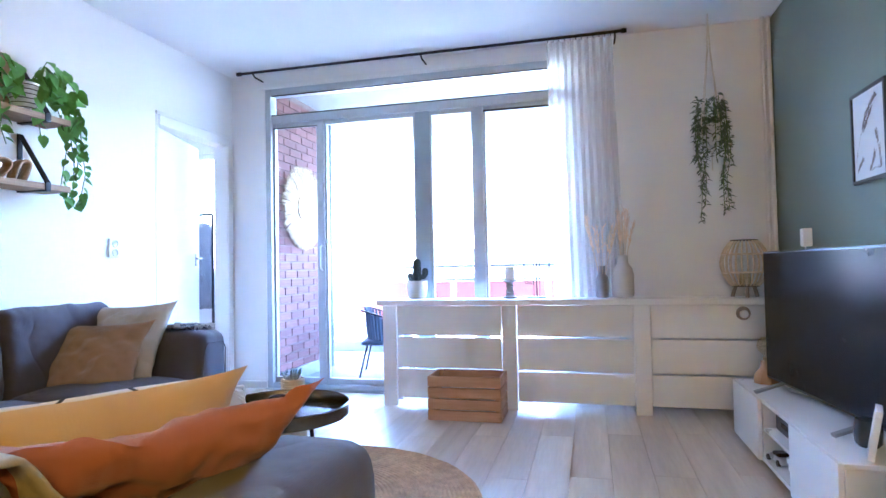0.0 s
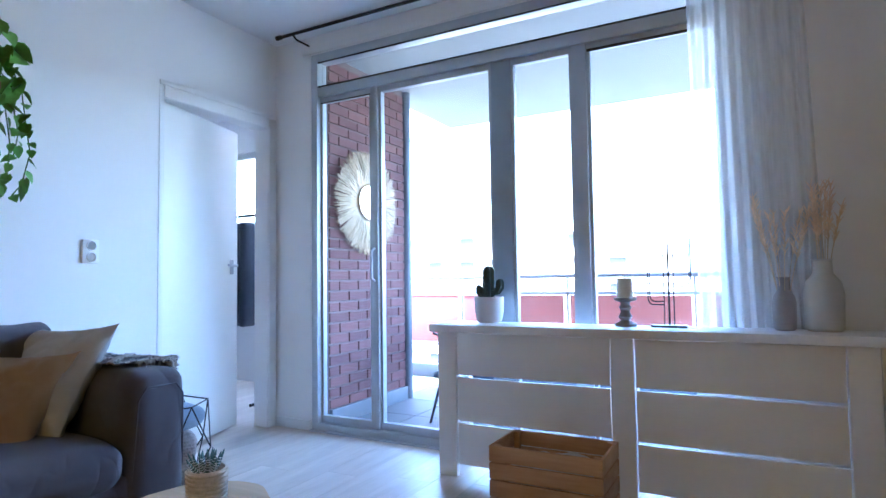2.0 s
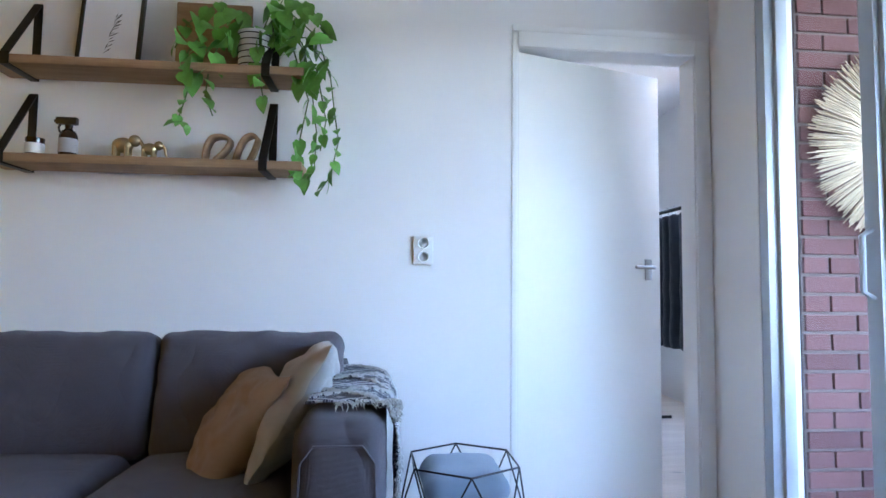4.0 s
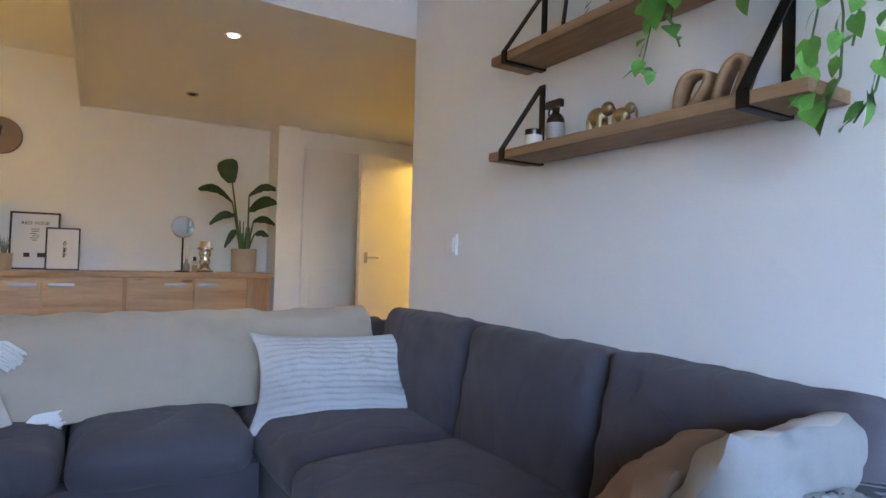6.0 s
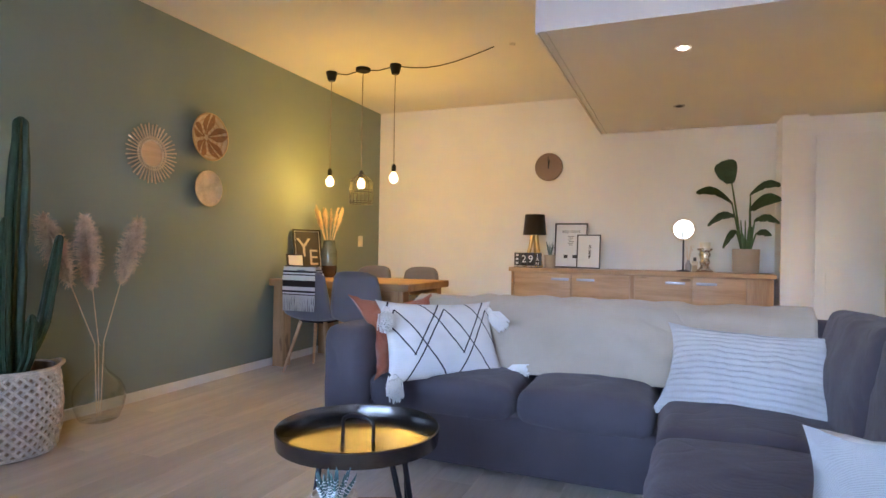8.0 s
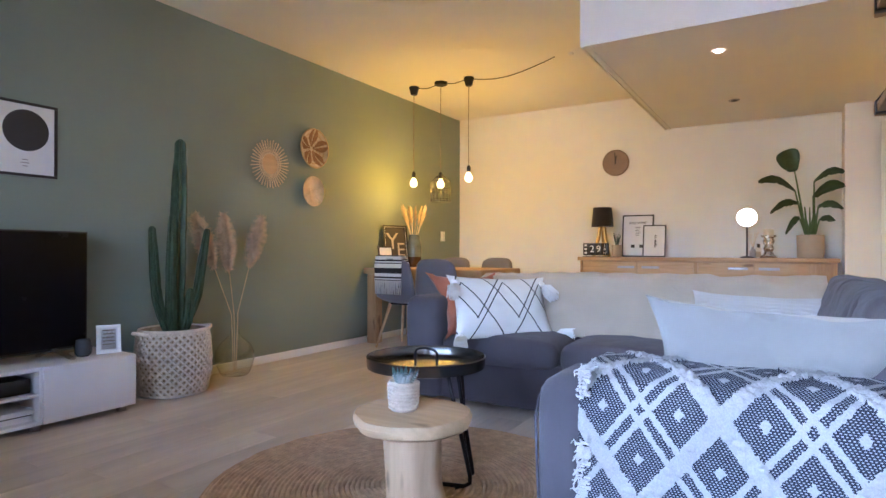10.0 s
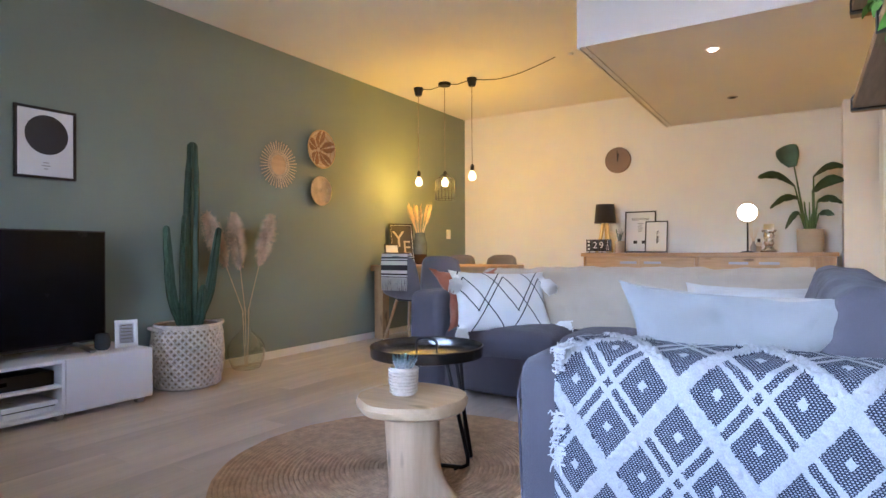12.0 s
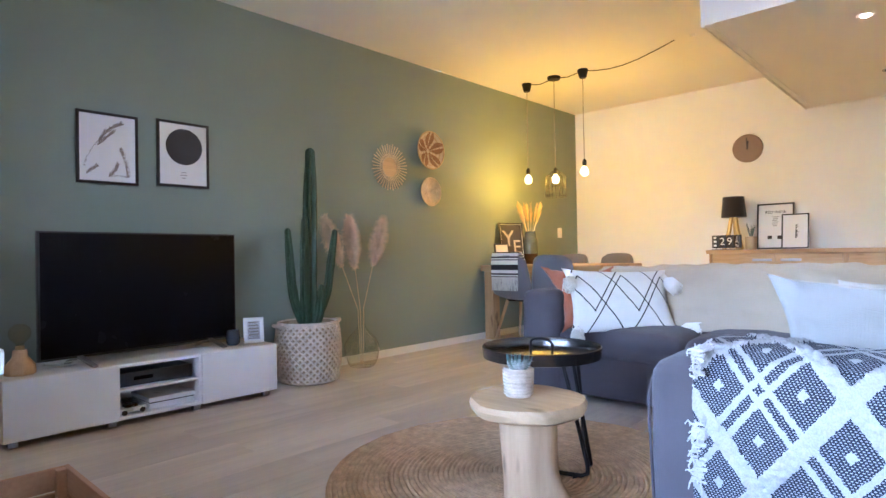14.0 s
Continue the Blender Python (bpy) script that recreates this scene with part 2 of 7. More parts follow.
STONEG = plain("grey_stoneware", (0.33, 0.31, 0.31), 0.75, var=0.12, scale=8, bump=0.2)
SANDP = plain("sand_clay_pot", (0.44, 0.36, 0.27), 0.8, var=0.1, scale=8, bump=0.15)
WAX = plain("ivory_wax", (0.74, 0.70, 0.60), 0.5, var=0.03, bump=0.03)
BRASS = plain("antique_brass", (0.40, 0.31, 0.17), 0.42, 1.0, var=0.15, bump=0.05)
GOLDL = plain("gold_lamp_base", (0.60, 0.42, 0.16), 0.35, 0.9, var=0.12, bump=0.05)
AMBERB = plain("brown_bottle", (0.035, 0.02, 0.012), 0.15, var=0.1, bump=0.0)
LABEL = plain("paper_label", (0.70, 0.68, 0.62), 0.7, var=0.03, bump=0.03)
INK = plain("printed_ink", (0.035, 0.033, 0.035), 0.7, var=0.15, bump=0.02)
INKB = plain("faded_brown_ink", (0.24, 0.20, 0.18), 0.75, var=0.3, scale=20, bump=0.02)
PAPER = plain("print_paper", (0.74, 0.74, 0.76), 0.6, var=0.02, bump=0.03)
BRICKM = Nodes("red_brick", 0.9)
_v = BRICKM.coords()
_r = BRICKM.n("ObjectInfo").outputs["Random"]
_g = BRICKM.noise(_v, 45, 5)
BRICKM.colour(BRICKM.mix(BRICKM.math("ADD", BRICKM.math("MULTIPLY", _r, 0.7), BRICKM.math("MULTIPLY", _g, 0.35)), (0.10, 0.040, 0.040), (0.19, 0.085, 0.078)))
BRICKM.bump(_g, 0.6, 0.004)
BRICKM = BRICKM.m
# White soffit paint toned down to grey, so it reads shaded against the sky.
SOFFIT = plain("darkened_soffit_paint", (0.34, 0.34, 0.34), 0.9, var=0.06, scale=2, bump=0.2, fine=90)
MORTAR = plain("mortar", (0.17, 0.135, 0.13), 0.95, var=0.15, scale=12, bump=0.5, fine=120)
CONC = plain("concrete", (0.42, 0.42, 0.41), 0.9, var=0.12, scale=2, bump=0.3, fine=90)
TILEB = plain("balcony_tile", (0.17, 0.17, 0.17), 0.6, var=0.08, scale=3, bump=0.15)
REDPANEL = plain("red_balustrade_panel", (0.42, 0.13, 0.10), 0.6, var=0.08, scale=2, bump=0.1)
FACADE = plain("pale_facade_render", (0.62, 0.62, 0.60), 0.9, var=0.06, scale=0.2, bump=0.1)
FARGLASS = plain("far_window_glass", (0.075, 0.085, 0.10), 0.7, var=0.2, scale=0.5, bump=0.0)
FARGLASS.node_tree.nodes["Principled BSDF"].inputs["Specular IOR Level"].default_value = 0.1
GROUNDM = plain("ground", (0.07, 0.08, 0.055), 0.95, var=0.3, scale=0.05, bump=0.2)
GLASS = clear("window_glass")
VASEG = clear("green_bottle_glass", (0.945, 0.955, 0.905), 2.4)
BULBG = clear("bulb_glass", (0.95, 0.90, 0.80), 0.9)
BULBON = glow("lit_filament_bulb", (1.0, 0.66, 0.24), 0.13)
SPOTON = glow("lit_spot", (1.0, 0.86, 0.66), 0.5)
MIRROR = plain("mirror_glass", (0.86, 0.87, 0.88), 0.02, 1.0, var=0.0, bump=0.0)
TRAYM = plain("blackened_tray", (0.13, 0.122, 0.112), 0.22, 0.9, var=0.25, scale=9, bump=0.06)
DARKSHADE = fabric("black_shade_cloth", (0.022, 0.018, 0.018), 0.15, 500, 3, 0.1)
DARKCLOTH = fabric("dark_coat_cloth", (0.025, 0.03, 0.045), 0.3)
TOYC = plain("toy_car_paint", (0.60, 0.60, 0.62), 0.3, 0.3, var=0.05, bump=0.02)


def patterned(name, kind):
    """Cloth with a woven design laid along the cloth's own directions (u across, v along)."""
    k = Nodes(name, 0.95)
    uv = k.n("UVMap").outputs[0]
    sep = k.n("SeparateXYZ", {0: uv})
    u, v = sep.outputs[0], sep.outputs[1]
    a, b = k.math("ADD", u, v), k.math("SUBTRACT", u, v)

    def line(c, at, half):
        d = k.math("ABSOLUTE", k.math("SUBTRACT", k.math("FRACT", k.math("ADD", c, 0.5 - at)), 0.5))
        return k.math("LESS_THAN", d, half)

    def union(*ms):
        total = ms[0]
        for one in ms[1:]:
            total = k.math("MAXIMUM", total, one)
        return total

    fine = k.noise(uv, 90.0, 2)
    if kind == "blanket":
        wob = k.math("MULTIPLY", k.math("SUBTRACT", k.noise(uv, 40.0, 3), 0.5), 0.05)
        a, b = k.math("ADD", a, wob), k.math("ADD", b, wob)
        thick = union(line(a, 0.0, 0.064), line(b, 0.0, 0.064))
        thin = union(line(a, 0.44, 0.026), line(a, 0.56, 0.026), line(b, 0.44, 0.026), line(b, 0.56, 0.026))
        dots = k.math("MULTIPLY", union(line(a, 0.25, 0.035), line(a, 0.75, 0.035)), union(line(b, 0.25, 0.035), line(b, 0.75, 0.035)))
        wx = k.math("FRACT", k.math("ADD", k.math("MULTIPLY", u, 42.0), k.math("MULTIPLY", k.math("FLOOR", k.math("MULTIPLY", v, 84.0)), 0.37)))
        wy = k.math("FRACT", k.math("MULTIPLY", v, 84.0))
        fleck = k.math("MULTIPLY", k.math("GREATER_THAN", k.math("ADD", wx, k.math("MULTIPLY", fine, 0.5)), 0.74), k.math("GREATER_THAN", wy, 0.52))
        ground = k.mix(fleck, (0.016, 0.020, 0.034), (0.30, 0.31, 0.34))
        k.colour(k.mix(union(thick, thin, dots), ground, k.mix(fine, (0.26, 0.255, 0.25), (0.48, 0.47, 0.46))))
        k.bump(k.math("ADD", fine, k.math("MULTIPLY", union(thick, thin, dots), 0.6)), 0.5, 0.004)
    elif kind == "diamond":
        low = k.math("MULTIPLY", union(line(a, 0.42, 0.017), line(b, 0.655, 0.017)), k.math("LESS_THAN", v, 0.384))
        high = k.math("MULTIPLY", union(line(a, 0.05, 0.017), line(b, 0.5, 0.017)), k.math("GREATER_THAN", v, -0.24))
        lines = union(low, high)
        k.colour(k.mix(lines, k.mix(fine, (0.66, 0.64, 0.61), (0.76, 0.74, 0.71)), (0.03, 0.03, 0.035)))
        k.bump(k.math("SUBTRACT", k.noise(uv, 200.0, 2), k.math("MULTIPLY", lines, 0.5)), 0.4, 0.003)
    else:
        band = union(line(v, 0.1, 0.16), line(v, 0.5, 0.05), line(v, 0.66, 0.03))
        k.colour(k.mix(band, k.mix(fine, (0.66, 0.64, 0.62), (0.76, 0.75, 0.73)), (0.02, 0.02, 0.024)))
        k.bump(k.noise(uv, 160.0, 2), 0.5, 0.004)
    return k.m


BLANKETM = patterned("black_white_blanket", "blanket")
DIAMONDM = patterned("diamond_stitched_cotton", "diamond")
STRIPEM = patterned("striped_woven_throw", "stripe")


# ---- mesh helpers ----
def link(name, bm, material, smooth=40):
    """One mesh object from a bmesh, smooth but for edges sharper than that many degrees."""
    me = bpy.data.meshes.new(name)
    bm.normal_update()
    bm.to_mesh(me)
    bm.free()
    if smooth:
        me.polygons.foreach_set("use_smooth", [True] * len(me.polygons))
        me.set_sharp_from_angle(angle=radians(smooth))
    me.materials.append(material)
    return new(name, me)


def part(name, bm, material, parent, label="", smooth=40):
    ob = link(name, bm, material, smooth)
    ob.parent = parent
    if label:
        ob["label"] = label
    return ob


def share(name, ob, parent, m):
    """Another piece on the same mesh."""
    twin = new(name, ob.data)
    twin.parent, twin.matrix_basis = parent, m
    return twin


def thing(name, m, label, category, group="", kind=""):
    ob = new(name)
    ob.empty_display_size = 0.1
    ob.matrix_basis = m
    return tagged(ob, label, category, group, kind)


def box(lo, hi, bevel=0.0, bm=None):
    bm = bm or bmesh.new()
    size = [h - l for l, h in zip(lo, hi)]
    mid = [(h + l) / 2 for l, h in zip(lo, hi)]
    made = bmesh.ops.create_cube(bm, size=1.0, matrix=Matrix.Translation(mid) @ Matrix.Diagonal((*size, 1)))
    if bevel:
        edges = {e for v in made["verts"] for e in v.link_edges}
        bmesh.ops.bevel(bm, geom=list(edges), offset=bevel, segments=2, affect="EDGES", profile=0.6)
    return bm


def boxes(*pairs, bevel=0.0):
    bm = bmesh.new()
    for lo, hi in pairs:
        box(lo, hi, bevel, bm)
    return bm


def lathe(profile, seg=28, at=(0, 0, 0), bm=None, wobble=0.0, caps=True):
    """A turned body from (radius, height) pairs."""
    bm = bm or bmesh.new()
    rings = []
    for r, z in profile:
        if r < 1e-5:
            rings.append([bm.verts.new((at[0], at[1], at[2] + z))])
        else:
            ring = []
            for i in range(seg):
                a = 2 * math.pi * i / seg
                rr = r * (1 + wobble * noise.noise((math.cos(a) * 2, math.sin(a) * 2, z * 9)))
                ring.append(bm.verts.new((at[0] + rr * math.cos(a), at[1] + rr * math.sin(a), at[2] + z)))
            rings.append(ring)
    for lower, upper in zip(rings, rings[1:]):
        if len(lower) == 1 and len(upper) == 1:
            continue
        for i in range(seg):
            j = (i + 1) % seg
            if len(lower) == 1:
                bm.faces.new((lower[0], upper[i], upper[j]))
            elif len(upper) == 1:
                bm.faces.new((lower[i], lower[j], upper[0]))
            else:
                bm.faces.new((lower[i], lower[j], upper[j], upper[i]))
    for ring, flip in ((rings[0], True), (rings[-1], False)):
        if len(ring) > 2 and caps:
            bm.faces.new(ring[::-1] if flip else ring)
    return bm


def tube(points, r, seg=8, closed=False, bm=None, r_end=None):
    """A round bar along points; it tapers to r_end where one is given."""
    bm = bm or bmesh.new()
    pts = [Vector(p) for p in points]
    count = len(pts)
    rings, side = [], None
    for i, p in enumerate(pts):
        before = pts[i - 1] if (i or closed) else p
        after = pts[(i + 1) % count] if (i < count - 1 or closed) else p
        way = (after - before).normalized()
        if side is None or abs(side.dot(way)) > 0.98:
            side = way.orthogonal().normalized()
        side = (side - way * side.dot(way)).normalized()
        up = way.cross(side)
        rad = r if r_end is None else r + (r_end - r) * i / max(1, count - 1)
        rings.append([bm.verts.new(p + rad * (math.cos(2 * math.pi * k / seg) * side + math.sin(2 * math.pi * k / seg) * up)) for k in range(seg)])
    pairs = list(zip(rings, rings[1:])) + ([(rings[-1], rings[0])] if closed else [])
    for a, b in pairs:
        for k in range(seg):
            m = (k + 1) % seg
            bm.faces.new((a[k], a[m], b[m], b[k]))
    if not closed:
        bm.faces.new(rings[0][::-1])
        bm.faces.new(rings[-1])
    return bm


def arc(fn, count, lo=0.0, hi=1.0):
    return [fn(lo + (hi - lo) * i / (count - 1)) for i in range(count)]


def soft(lo, hi, r, puff=0.0, axis=2, n=14, crease=0.006, seed=0.0, pucker=0.0):
    """A padded block: rounded edges, the faces bulging, with faint creases and a top seam drawn into puckers."""
    bm = bmesh.new()
    bmesh.ops.create_cube(bm, size=2.0)
    bmesh.ops.subdivide_edges(bm, edges=bm.edges[:], cuts=n, use_grid_fill=True)
    half = Vector([(h - l) / 2 for l, h in zip(lo, hi)])
    mid = Vector([(h + l) / 2 for l, h in zip(lo, hi)])
    rr = [min(r, h * 0.98) for h in half]
    for v in bm.verts:
        q = Vector([math.copysign(abs(c) ** 0.8, c) if abs(c) < 1 else c for c in v.co])
        p = Vector([c * h for c, h in zip(q, half)])
        core = Vector([max(-h + k, min(h - k, c)) for c, h, k in zip(p, half, rr)])
        d = p - core
        if d.length > 1e-7:
            scaled = Vector([c / k for c, k in zip(d, rr)])
            scaled.normalize()
            p = core + Vector([c * k for c, k in zip(scaled, rr)])
        bulge = 1.0
        for i in range(3):
            if i != axis:
                bulge *= max(0.0, 1 - (p[i] / half[i]) ** 2)
        p[axis] += math.copysign(puff * bulge ** 0.6, p[axis])
        w = noise.noise((p + mid) * 7 + Vector((seed, seed, seed))) * 0.7 + noise.noise((p + mid) * 17 + Vector((seed, 0, 0))) * 0.3
        n_dir = p.normalized()
        if pucker:
            across = p[1 - axis] + mid[1 - axis]
            drop = (half.z - p.z) / (2 * half.z)
            side = min(1.0, (half[1 - axis] - abs(p[1 - axis])) / half[1 - axis] * 2.5)
            fold = noise.noise((across * 13 + seed, drop * 2.2 + across * 3, seed)) * math.exp(-4.5 * drop)
            fold += 0.8 * noise.noise((across * 5 + seed, p.z * 16 + across * 9, 3.0)) * (1 - side)
            p[axis] += math.copysign(pucker * fold, p[axis])
        v.co = mid + p + n_dir * (crease * w)
    return bm


def pillow(w, h, d, n=26, pinch=0.07, crumple=0.012, seed=0.0, ribs=0, uvs=(1, 1)):
    """A stuffed cushion, flat at its seam, with drawn-in sides and creases. Local x wide, y high, z thick."""
    bm = bmesh.new()
    uv = bm.loops.layers.uv.new("UVMap")
    sheets = []
    where = {}
    for sign in (1, -1):
        rows = []
        for j in range(n + 1):
            row = []
            for i in range(n + 1):
                u, v = 2 * i / n - 1, 2 * j / n - 1
                rim = i in (0, n) or j in (0, n)
                if sign < 0 and rim:
                    row.append(sheets[0][j][i])
                    continue
                fill = (max(0.0, 1 - abs(u) ** 2.6) * max(0.0, 1 - abs(v) ** 2.6)) ** 0.55
                ear = 1 + 0.05 * abs(u * v) ** 5
                x = w / 2 * u * (1 - pinch * (1 - v * v) * abs(u)) * ear
                y = h / 2 * v * (1 - pinch * (1 - u * u) * abs(v)) * ear
                z = sign * d / 2 * fill
                s = noise.noise((x * 7 + seed, y * 7, sign * 3.0)) + 0.5 * noise.noise((x * 17, y * 17 + seed, sign)) + 0.22 * noise.noise((x * 38 + seed, y * 30, sign * 2.0))
                edge = noise.noise((x * 16 + seed, y * 16, 9.0)) * crumple * ((0.9 if crumple > 0.035 else 0.35) if rim else 0)
                if ribs:
                    z += sign * 0.0036 * math.cos((v + 0.045 * noise.noise((x * 9, y * 9, 5.0))) * ribs * math.pi) * fill ** 0.3
                vert = bm.verts.new((x, y, z + s * crumple * (fill ** 0.5) + edge))
                where[vert] = (u * uvs[0], v * uvs[1])
                row.append(vert)
            rows.append(row)
        sheets.append(rows)
    for rows, flip in zip(sheets, (False, True)):
        for j in range(n):
            for i in range(n):
                quad = (rows[j][i], rows[j][i + 1], rows[j + 1][i + 1], rows[j + 1][i])
                f = bm.faces.new(quad[::-1] if flip else quad)
                for loop in f.loops:
                    loop[uv].uv = where[loop.vert]
    return bm


def frame_pose(centre, right, up):
    """A pose whose x and y follow right and up."""
    x = Vector(right).normalized()
    z = x.cross(Vector(up)).normalized()
    y = z.cross(x)
    m = Matrix((x, y, z)).transposed().to_4x4()
    m.translation = centre
    return m


def lettering(name, words, size, material, parent, m):
    data = bpy.data.curves.new(name, "FONT")
    data.body, data.size, data.align_x, data.align_y, data.extrude = words, size, "CENTER", "CENTER", 0.0006
    holder = bpy.data.objects.new(name, data)
    me = bpy.data.meshes.new_from_object(holder)
    bpy.data.objects.remove(holder)
    me.materials.append(material)
    ob = new(name, me)
    ob.parent, ob.matrix_basis = parent, m
    return ob


# ---- the setting ----
W, S, H = 4.21, -6.88, 2.66
SOFF_X, SOFF_Y, SOFF_Z = 1.64, -3.94, 2.27


def structure(name, bm, material, label, smooth=40):
    return tagged(link(name, bm, material, smooth), label, name.split("_")[0], "", "structure")


floor = structure("floor", boxes(((-3.2, -8.2, -0.2), (4.4, 0.16, -0.013)), ((-3.2, 0.16, -0.2), (0.2, 1.3, -0.013))), FLOORW, "pale greyed oak laminate floor in long planks")
ceiling = structure("ceiling", boxes(((-0.12, -3.94, H), (4.4, 0.16, H + 0.2)), ((SOFF_X, -7.0, H), (4.4, -3.94, H + 0.2)), ((-3.2, -3.94, H), (-0.12, 1.3, H + 0.2))), CEIL, "plain white plastered living room ceiling")
lowered = structure("ceiling_lowered", boxes(((-1.45, S, SOFF_Z), (SOFF_X, SOFF_Y, H + 0.2))), CEIL, "lowered white ceiling box over the passage")
structure("ceiling_side_room", boxes(((-3.2, -8.2, 2.4), (-1.57, -3.94, 2.6))), CEIL, "plain white ceiling of the side room")
structure("ceiling_lintel", boxes(((-1.57, -7.3, SOFF_Z), (-1.45, -3.94, 2.6))), CEIL, "white painted strip above the passage wall")
part("edge_bead", box((SOFF_X - 0.018, S + 0.002, SOFF_Z - 0.010), (SOFF_X - 0.001, SOFF_Y - 0.002, SOFF_Z - 0.0005), 0.003), TRIM, lowered)
part("edge_bead", box((SOFF_X - 0.062, S + 0.002, SOFF_Z - 0.007), (SOFF_X - 0.046, SOFF_Y - 0.002, SOFF_Z - 0.0005), 0.003), TRIM, lowered)
part("edge_bead", box((0.06, S + 0.001, SOFF_Z - 0.016), (SOFF_X - 0.064, S + 0.014, SOFF_Z - 0.0005), 0.003), TRIM, lowered)
wall_west = structure("wall_west", boxes(((-0.12, SOFF_Y, 0), (0, -0.88, H)), ((-0.12, -0.88, 2.05), (0, -0.08, H)), ((-0.12, -0.08, 0), (0, 0.0, H))), PAINT, "smooth white painted wall behind the sofa")
wall_north = structure("wall_north", boxes(((-0.12, 0.0, 0), (0.32, 0.16, H)), ((2.87, 0.0, 0), (W + 0.14, 0.16, H)), ((0.32, 0.0, 2.53), (2.87, 0.16, H))), PAINT, "white painted wall round the balcony window")
wall_east = structure("wall_east", boxes(((W, S - 0.12, 0), (W + 0.14, 0.0, H))), GREEN, "sage green painted feature wall")
wall_south = structure("wall_south", boxes(((0.05, S - 0.12, 0), (W, S, H))), PAINT, "white painted end wall behind the sideboard")
pier = structure("wall_pier", boxes(((-0.15, S - 0.12, 0), (0.05, -6.55, SOFF_Z))), PAINT, "white painted wall pier beside the passage")
wall_hall_south = structure("wall_hall_south", boxes(((-1.57, S - 0.12, 0), (-0.15, -6.64, SOFF_Z))), PAINT, "white painted end wall of the passage")
wall_hall_west = structure("wall_hall_west", boxes(((-1.57, -6.64, 0), (-1.45, -6.45, SOFF_Z)), ((-1.57, -6.45, 2.06), (-1.45, -5.55, SOFF_Z)), ((-1.57, -5.55, 0), (-1.45, SOFF_Y, SOFF_Z))), PAINT, "white painted passage wall with a doorway")
wall_hall_north = structure("wall_hall_north", boxes(((-3.2, SOFF_Y, 0), (-0.12, SOFF_Y + 0.12, H))), PAINT, "white painted wall between passage and bedroom")
structure("wall_side_room", boxes(((-3.2, -8.2, 0), (-3.08, -3.94, 2.4)), ((-3.08, -7.32, 0), (-1.57, -7.2, 2.4)), ((-1.57, -7.32, 0), (-1.45, -7.001, 2.4))), PAINT, "cream painted walls of the small side room")
structure("wall_bedroom", boxes(((-3.2, -3.82, 0), (-3.08, 1.3, H)), ((-3.08, 1.18, 0), (-2.2, 1.3, H)), ((-0.5, 1.18, 0), (0.2, 1.3, H)), ((-2.2, 1.18, 0), (-0.5, 1.3, 0.95)), ((-2.2, 1.18, 2.3), (-0.5, 1.3, H)), ((0.08, 0.16, 0), (0.2, 1.18, H))), PAINT, "white painted bedroom walls with a window gap")

# skirting
for name, lo, hi in (("baseboard", (W - 0.014, S, 0), (W, 0.0, 0.065)), ("baseboard", (0.05, S, 0), (W - 0.014, S + 0.014, 0.065)), ("baseboard", (0, SOFF_Y, 0), (0.014, -0.97, 0.065)),
                     ("baseboard", (0.0, -0.014, 0), (0.32, 0.0, 0.065)), ("baseboard", (2.87, -0.014, 0), (W - 0.014, 0.0, 0.065))):
    structure(name, box(lo, hi, 0.003), TRIM, "low white skirting board along the wall")

# bedroom door, ajar
door_1 = tagged(new("door_1"), "white flush door standing ajar to the bedroom", "door", "", "structure")
part("door_frame", boxes(((-0.13, -0.912, 0), (0.004, -0.885, 2.12)), ((-0.13, -0.075, 0), (0.012, -0.012, 2.12)), ((-0.13, -0.912, 2.121), (0.010, -0.012, 2.15)), ((-0.13, -0.885, 2.052), (0.012, -0.075, 2.12)), bevel=0.004), TRIM, door_1)
leaf = part("door_leaf", box((-0.04, 0, 0.008), (0, 0.785, 2.035), 0.003), DOORP, door_1)
leaf.matrix_basis = pose(-0.012, -0.878, 0, 0, 0, 17)


def handle_set(parent, y, side, facing=1):
    """A lever on a small plate; the lever points along side."""
    bm = box((0.0, y - 0.02, 1.04), (0.006 * facing, y + 0.02, 1.14), 0.002) if facing > 0 else box((-0.006, y - 0.02, 1.0), (0.0, y + 0.02, 1.10), 0.002)
    part("handle_plate", bm, STEEL, parent)
    part("door_handle", tube([(0, y, 1.10), (0.045 * facing, y, 1.10), (0.052 * facing, y + 0.01 * side, 1.10), (0.052 * facing, y + 0.115 * side, 1.10)], 0.0085, 10), STEEL, parent)


handle_set(leaf, 0.71, -1)

# passage door, standing open
door_2 = tagged(new("door_2"), "cream white flush door standing open in the passage", "door", "", "structure")
part("door_frame", boxes(((-1.58, -6.50, 0), (-1.438, -6.44, 2.12)), ((-1.58, -5.56, 0), (-1.438, -5.50, 2.12)), ((-1.58, -6.44, 2.052), (-1.438, -5.56, 2.12)), bevel=0.004), TRIM, door_2)
leaf2 = part("door_leaf", box((0, 0, 0.008), (0.04, 0.87, 2.035), 0.003), DOORP, door_2)
leaf2.matrix_basis = pose(-1.43, -6.42, 0, 0, 0, -70)
part("handle_plate", box((-0.006, 0.77, 1.0), (0.0, 0.81, 1.10), 0.002), STEEL, leaf2)
part("door_handle", tube([(0, 0.79, 1.05), (-0.045, 0.79, 1.05), (-0.052, 0.78, 1.05), (-0.052, 0.675, 1.05)], 0.0085, 10), STEEL, leaf2)

